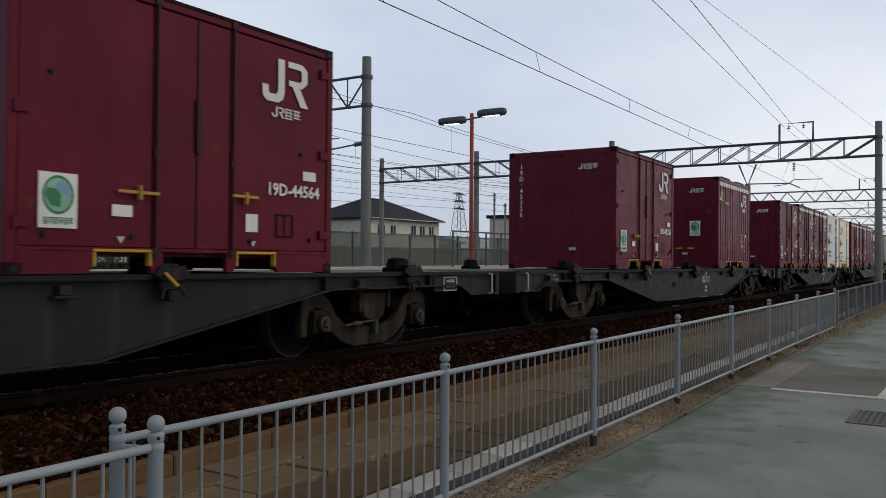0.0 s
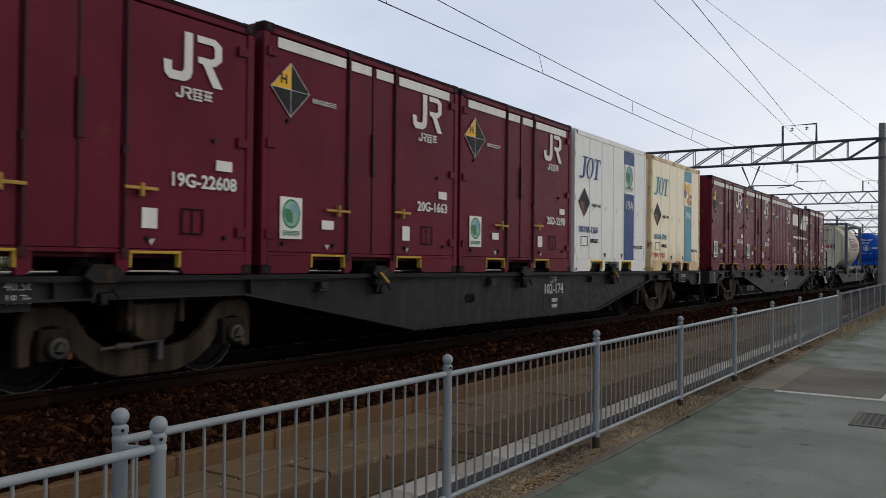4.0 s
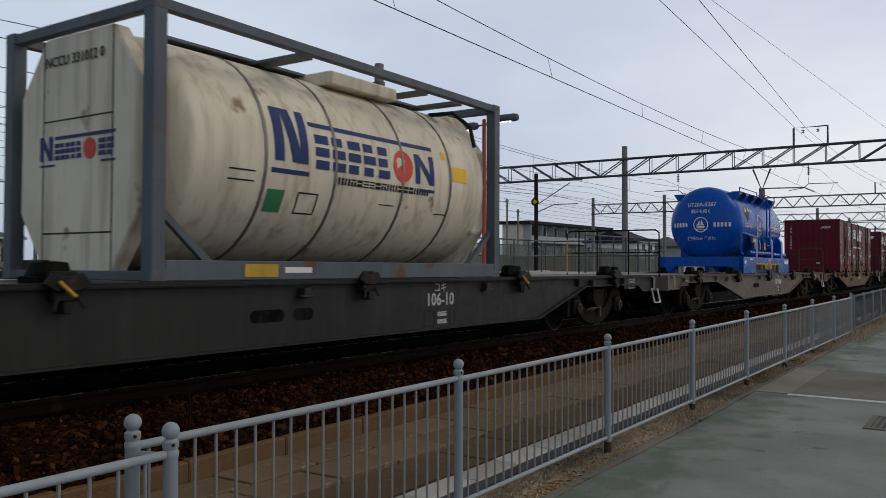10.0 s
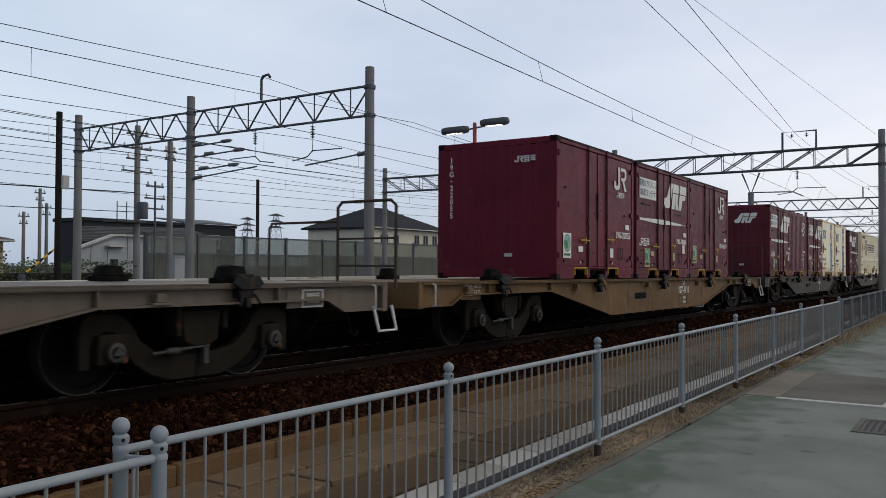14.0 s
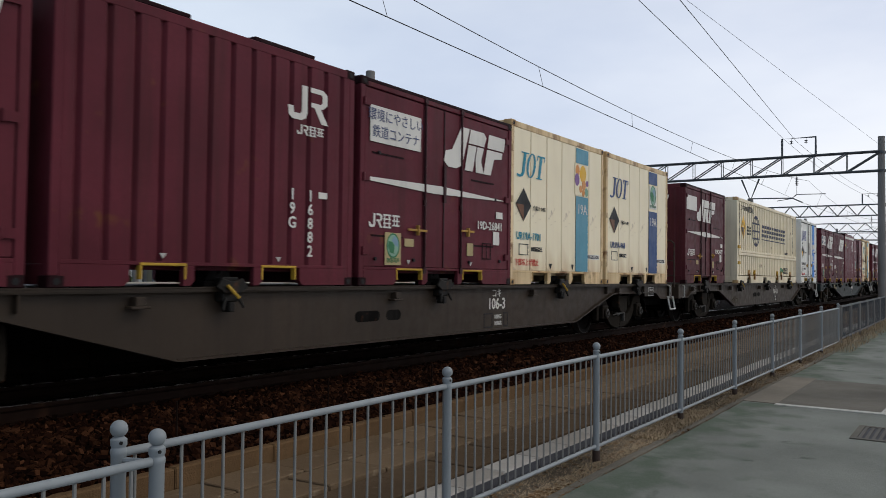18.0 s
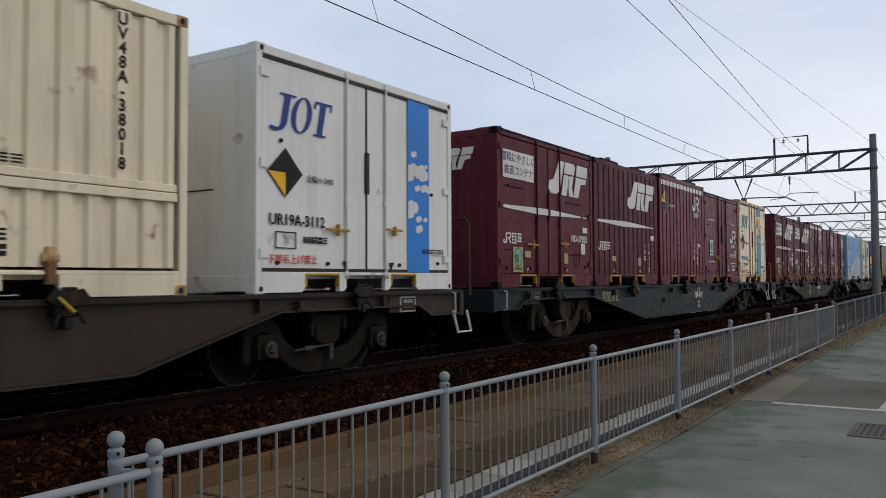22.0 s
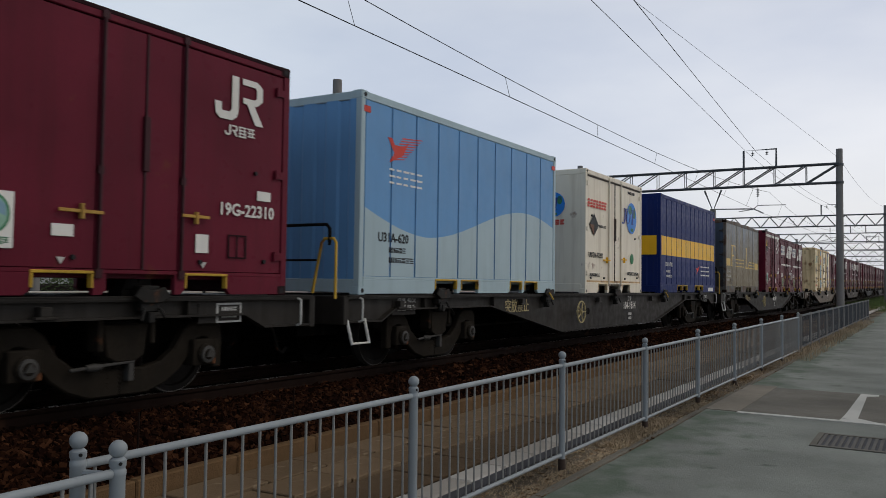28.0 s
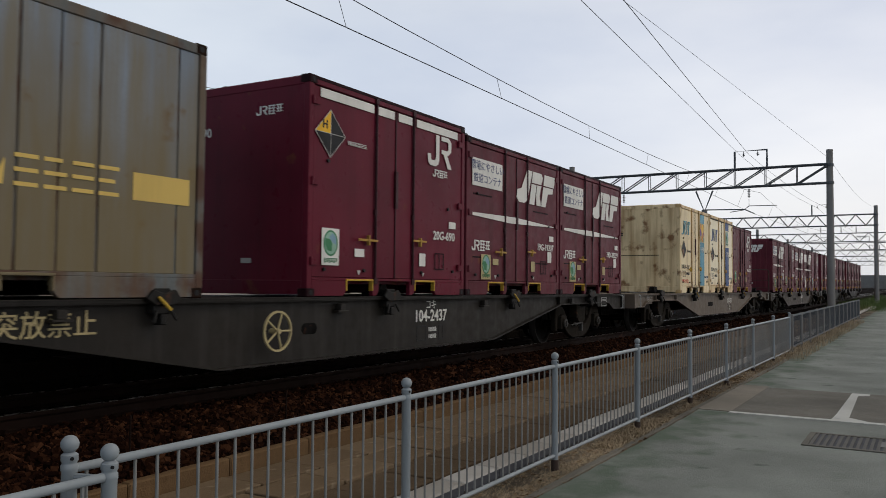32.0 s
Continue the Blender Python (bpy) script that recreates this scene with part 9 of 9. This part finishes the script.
ROOF_TILE = paint("grey_roof_tile", (0.095, 0.097, 0.102), 0.8, var=0.25, fine=5)
ROOF_DARK = paint("dark_slate_roof", (0.022, 0.024, 0.03), 0.8, var=0.2)
HOUSE_CREAM = paint("cream_house_wall", (0.66, 0.59, 0.47), 0.85, var=0.08, streak=0.12)
HOUSE_GREY = paint("pale_grey_siding", (0.37, 0.39, 0.40), 0.75, var=0.08, streak=0.15)
HOUSE_DARK = paint("dark_cladding", (0.022, 0.023, 0.026), 0.6, var=0.15)
HOUSE_TAN = paint("tan_house_wall", (0.40, 0.33, 0.24), 0.85, var=0.1, streak=0.12)
GLASS = paint("dark_window_glass", (0.022, 0.026, 0.032), 0.35, var=0.1, shine=0.15)


def window(parent, x, y, z, w, h, face="S", two=True):
    """A sash window set proud of the wall: frame, panes and a sill."""
    def make_frame():
        g = G().box(-w / 2, w / 2, -0.06, 0.0, h - 0.07, h).box(-w / 2, w / 2, -0.06, 0.0, 0, 0.07).box(-w / 2, -w / 2 + 0.06, -0.06, 0, 0.07, h - 0.07).box(w / 2 - 0.06, w / 2, -0.06, 0, 0.07, h - 0.07)
        if two:
            g.box(-0.04, 0.04, -0.07, 0, 0.07, h - 0.07)
        return g.mesh()
    at = pose(x, y, z, 0, 0, 0 if face == "S" else -90)
    f = part("window", shared(("wframe", w, h, two), make_frame), DECAL_GREY, parent, at=at)
    part("pane", shared(("wpane", w, h), lambda: G().box(-w / 2 + 0.06, w / 2 - 0.06, -0.035, -0.01, 0.07, h - 0.07).mesh()), GLASS, f)
    part("sill", shared(("wsill", w), lambda: G().box(-w / 2 - 0.05, w / 2 + 0.05, -0.12, 0, -0.06, 0.0).mesh()), DECAL_GREY, f)


def house(name, x0, x1, y0, y1, eave, ridge, wall, roof, label, hip=True, windows=(), over=0.6):
    h = thing(name, label, "house", "houses behind the yard")
    part("wall", G().box(x0, x1, y0, y1, -0.4, eave).mesh(0.03), wall, h)
    a, b, c, d = x0 - over, x1 + over, y0 - over, y1 + over
    ym = (c + d) / 2
    inset = (d - c) / 2 if hip else 0.0
    g = G()
    g.v += [(a, c, eave), (b, c, eave), (b, d, eave), (a, d, eave), (a, c, eave + 0.18), (b, c, eave + 0.18), (b, d, eave + 0.18), (a, d, eave + 0.18), (a + inset, ym, ridge), (b - inset, ym, ridge)]
    g.f += [(0, 1, 2, 3), (0, 1, 5, 4), (1, 2, 6, 5), (2, 3, 7, 6), (3, 0, 4, 7), (4, 5, 9, 8), (6, 7, 8, 9), (5, 6, 9), (7, 4, 8)]
    part("roof", g, roof, h)
    part("ridge_cap", G().rod((a + inset, ym, ridge), (b - inset, ym, ridge), 0.12, 6), roof, h)
    part("gutter", G().box(a, b, c - 0.1, c, eave + 0.02, eave + 0.14), DECAL_GREY, h)
    for u, z, w, t in windows:
        window(h, u, y0, z, w, t)
    return h


house("house", 74.0, 88.2, 58, 68, 5.6, 8.4, HOUSE_CREAM, ROOF_DARK, "two-storey cream house with dark hipped roof", True, ((76, 3.8, 1.5, 1.2), (78.3, 3.8, 1.1, 1.2), (82.5, 3.7, 1.1, 1.4), (84.4, 3.7, 1.1, 1.4), (86.4, 3.7, 1.1, 1.4)))
house("house", 91.0, 100.0, 62, 70, 3.1, 4.9, HOUSE_TAN, ROOF_TILE, "low tan house with grey tile roof", True, ((94, 1.2, 1.5, 1.2),))
house("house", 22.0, 28.4, 52, 57, 2.75, 3.75, HOUSE_TAN, ROOF_TILE, "small tan house with grey gabled roof", True, ((25, 1.3, 1.5, 1.0), (27.4, 1.3, 0.9, 1.0)), 0.45)
house("house", 119.0, 127.0, 45, 53, 4.4, 6.2, WHITE, ROOF_DARK, "small white house with dark gabled roof", False, ((122, 3.0, 1.4, 1.2), (125, 3.0, 1.4, 1.2)))
house("house", 131.0, 141.0, 42, 50, 3.9, 5.6, HOUSE_GREY, ROOF_TILE, "grey house with pale hipped roof", True, ((134, 2.4, 1.4, 1.2), (138, 2.4, 1.4, 1.2)))
flats = thing("apartment_block", "long pale two-storey apartment block with flat roof", "apartment block")
part("wall", G().box(111, 143, 60, 63.6, -0.4, 7.25).mesh(0.03), HOUSE_CREAM, flats)
part("roof", G().box(110.6, 143.4, 58.6, 64.0, 7.25, 7.75).mesh(0.03), ROOF_DARK, flats)
for z in (1.6, 4.4):
    part("balcony", G().box(111.2, 142.8, 58.7, 60, z, z + 1.05).mesh(0.02), HOUSE_GREY, flats, "pale balcony front")
for k in range(9):
    part("balcony_screen", shared("bscreen", lambda: G().box(-0.08, 0.08, -1.25, -0.02, -0.4, 7.2).mesh()), HOUSE_GREY, flats, at=(111.4 + 3.9 * k, 60, 0))
for k in range(8):
    for z in (2.5, 5.3):
        window(flats, 113.3 + 3.9 * k, 60, z, 2.9, 1.75)
shed = thing("office_shed", "pale grey single-storey shed with door and tile roof", "building")
part("wall", G().prism([(32.3, -0.4), (44.0, -0.4), (44.0, 3.3), (34.8, 3.3), (32.3, 2.42)], "y", 50, 50.7).mesh(0.03), HOUSE_GREY, shed)
roof = G()
roof.v += [(34.3, 53.6, 3.1), (47.6, 53.6, 3.45), (47.0, 57.2, 4.5), (37.2, 57.2, 4.25), (34.3, 53.6, 2.98), (47.6, 53.6, 3.33), (50.5, 61.0, 3.3), (39.8, 61.0, 3.2)]
roof.f += [(0, 1, 2, 3), (0, 4, 5, 1), (3, 2, 6, 7), (0, 3, 7, 4), (1, 5, 6, 2), (4, 7, 6, 5)]
top = part("roof", roof, ROOF_TILE, shed, "grey tile roof")
for k in range(9):
    part("tile_course", G().rod((34.4 + 0.32 * k, 53.62 + 0.4 * k, 3.14 + 0.128 * k), (47.55 - 0.06 * k, 53.62 + 0.4 * k, 3.47 + 0.117 * k), 0.05, 6), ROOF_TILE, top)
part("eave", G().prism([(32.2, 2.38), (34.8, 3.3), (44.2, 3.3), (44.2, 3.42), (34.7, 3.42), (32.1, 2.5)], "y", 49.7, 50.1), DECAL_GREY, shed)
for u in (33.2, 36.0, 38.0, 40.0, 42.0):
    part("wall_joint", G().box(u - 0.02, u + 0.02, 49.985, 50.0, -0.3, 2.6 if u < 34 else 3.25), GANTRY, shed)
door = part("door", G().box(34.45, 35.35, 49.93, 50.0, -0.3, 2.35).mesh(0.01), HOUSE_GREY, shed, "pale door with a dark glass pane")
part("pane", G().box(34.6, 35.2, 49.9, 49.93, 0.5, 1.7), GLASS, door)
part("canopy", G().box(34.25, 35.6, 49.5, 50.0, 2.55, 2.65), DECAL_GREY, shed)
for u in (38.9, 41.0):
    window(shed, u, 50, 1.2, 1.4, 1.0)
hall = thing("dark_hall", "dark flat-roofed hall behind the shed", "building")
part("wall", G().box(40.5, 57.0, 62, 66, -0.4, 4.95).mesh(0.03), HOUSE_DARK, hall)
part("parapet", G().box(40.3, 50.5, 61.8, 66.2, 4.95, 5.25).mesh(0.03), HOUSE_DARK, hall)
part("lower_roof", G().prism([(61.6, 5.2), (66, 5.75), (66, 5.87), (61.6, 5.32)], "x", 50.5, 57.3), GANTRY, hall, "pale sheet-metal roof")
part("roof_edge", G().box(50.5, 57.1, 61.9, 62.0, 4.95, 5.2), HOUSE_DARK, hall)
for u in (43, 46, 51, 54):
    window(hall, u, 62, 3.0, 1.8, 1.2)


def leaves(x0, x1, y0, y1, z0, z1, count, size, seed):
    r = random.Random(seed)
    v, f = [], []
    for _ in range(count):
        c = Vector((r.uniform(x0, x1), r.uniform(y0, y1), z0 + (z1 - z0) * r.random() ** 0.7))
        c.z += 0.12 * math.sin(c.x * 2.3) + 0.08 * math.sin(c.x * 5.1)
        a = Vector((r.gauss(0, 1), r.gauss(0, 1), r.gauss(0, 1))).normalized() * size * r.uniform(0.5, 1.2)
        b = a.orthogonal().normalized() * size * 0.5
        k = len(v)
        v += [tuple(c - a), tuple(c + b), tuple(c + a), tuple(c - b)]
        f.append((k, k + 1, k + 2, k + 3))
    me = bpy.data.meshes.new("leaves")
    me.from_pydata(v, [], f)
    return me


hedge = thing("hedge", "clipped dark green hedge along the yard", "hedge")
part("hedge_core", G().box(12, 28, 38.3, 38.9, -0.4, 0.9).mesh(0.1), DARK_POLE, hedge)
tagged(part("foliage", leaves(12, 28, 37.9, 39.4, -0.3, 1.45, 7000, 0.09, 3), LEAF, hedge), kind="stuff")


def tree(x, y, h, spread, seed):
    r = random.Random(seed)
    t = thing("tree", "small leafy garden tree", "tree", "garden trees", (x, y, 0))
    trunk = G().rod((0, 0, -0.4), (0.1, 0, h * 0.5), 0.13, 8, 0.08)
    for k in range(6):
        a = k * 1.05
        trunk.rod((0.08, 0, h * (0.3 + 0.04 * k)), (math.cos(a) * spread * 0.7, math.sin(a) * spread * 0.7, h * (0.6 + 0.05 * k)), 0.06, 6, 0.02)
    part("trunk", trunk, DARK_POLE, t)
    g = bpy.data.meshes.new("crown")
    v, f = [], []
    for k in range(26):
        a, q = r.uniform(0, 6.28), r.random() ** 0.5
        c = Vector((math.cos(a) * spread * q, math.sin(a) * spread * q, h * r.uniform(0.5, 0.95)))
        for _ in range(70):
            p = c + Vector((r.gauss(0, 1), r.gauss(0, 1), r.gauss(0, 0.8))) * 0.28
            u = Vector((r.gauss(0, 1), r.gauss(0, 1), r.gauss(0, 1))).normalized() * 0.11
            w = u.orthogonal().normalized() * 0.06
            n = len(v)
            v += [tuple(p - u), tuple(p + w), tuple(p + u), tuple(p - w)]
            f.append((n, n + 1, n + 2, n + 3))
    g.from_pydata(v, [], f)
    tagged(part("crown", g, LEAF, t), kind="stuff")


tree(22.5, 50.0, 2.7, 1.3, 4)
tree(27.5, 53.0, 2.4, 1.1, 5)
tree(15.0, 49.0, 3.2, 1.5, 6)
cab = thing("relay_cabinet", "small pale grey relay cabinet", "cabinet", "", (29.0, 36.0, 0))
part("body", G().box(-0.35, 0.35, -0.25, 0.25, -0.3, 1.75).mesh(0.02), HOUSE_GREY, cab)
part("roof", G().box(-0.4, 0.4, -0.3, 0.3, 1.75, 1.82), HOUSE_GREY, cab)
bar = thing("crossing_barrier", "black and yellow striped barrier arm, half raised", "barrier", "", (20.5, 36.0, 0))
part("stand", G().box(-0.12, 0.12, -0.12, 0.12, -0.3, 0.9).mesh(0.02), FRAME_GREY, bar)
for k in range(8):
    part("arm_stripe", shared("stripe%d" % (k % 2), lambda: G().rod((0, 0, 0), (0.2, 0, 0.16), 0.05, 8).mesh()), YELLOW if k % 2 else BLACK, bar, at=(0.2 * k, 0, 0.8 + 0.16 * k))
# embankment, wall and green verge far along the line
structure("far_embankment", G().prism([(-60, -0.42), (-60, 4.0), (5, 4.2), (60, 4.2), (70, -0.42)], "x", 300, 312), CONCRETE, "far grey concrete viaduct wall", "viaduct")
for k in range(10):
    tagged(part("viaduct_pier", shared("pier", lambda: G().box(-1.0, 0, -0.6, 0.6, -0.4, 3.0).mesh(0.05)), CONCRETE, None, "concrete pier in front of the viaduct wall", at=(299.9, -50 + 12 * k, 0)), category="pier", group="viaduct piers")
tagged(part("green_grass", blades(9000, 55, 110, 2.2, 5.2, -0.42, 0.6, 77), GRASS, None, "green grass beside the far tracks"), category="grass", kind="stuff")
for k, (x, y, h, w) in enumerate(((150, 118, 6.0, 22), (215, 95, 6.5, 24), (270, 62, 6.5, 24), (330, 40, 7.5, 20))):
    house("house", x, x + w, y, y + 12, h - 2.2, h, (HOUSE_GREY, HOUSE_TAN, HOUSE_CREAM)[k % 3], (ROOF_TILE, ROOF_DARK)[k % 2], "far low building with a tiled roof", True, tuple((x + 3 + 4 * j, h - 4.4, 1.6, 1.3) for j in range(int(w / 4) - 1)))


# ---- motion ----
def run_at(t):
    for (t0, d0), (t1, d1) in zip(RUN, RUN[1:]):
        if t <= t1:
            return d0 + (d1 - d0) * (t - t0) / (t1 - t0)
    return RUN[-1][1]


def ride(behind, z):
    """Rows for a thing on the train: down the falling line, and level beyond it."""
    tilt, rows = math.degrees(math.atan(FALL)), {}
    for t, d in RUN:
        rows[t] = d + behind
    for (t0, d0), (t1, d1) in zip(RUN, RUN[1:]):
        for edge in (LEVEL_FROM + 10, LEVEL_FROM, LEVEL_FROM - 10):
            if d1 + behind < edge < d0 + behind:
                rows[round(t0 + (t1 - t0) * (edge - d0 - behind) / (d1 - d0), 2)] = edge
    out = []
    for t in sorted(rows):
        x = run_at(t) + behind
        out.append((t, pose(x, TRACK, z + grade(x), 0, tilt * max(0.0, min(1.0, (LEVEL_FROM + 10 - x) / 20)), 0)))
    return out


def motions():
    for ob, behind, z in MOVING:
        walk(ob, ride(behind, z))
    times = [k * 2 / 30 for k in range(481)]
    turn = [(t, math.degrees(run_at(t) / 0.405)) for t in times]
    for ob, u in ROLLING:
        walk(ob, [(t, pose(u, 0, 0.405, 0, a, 0)) for t, a in turn])


motions()
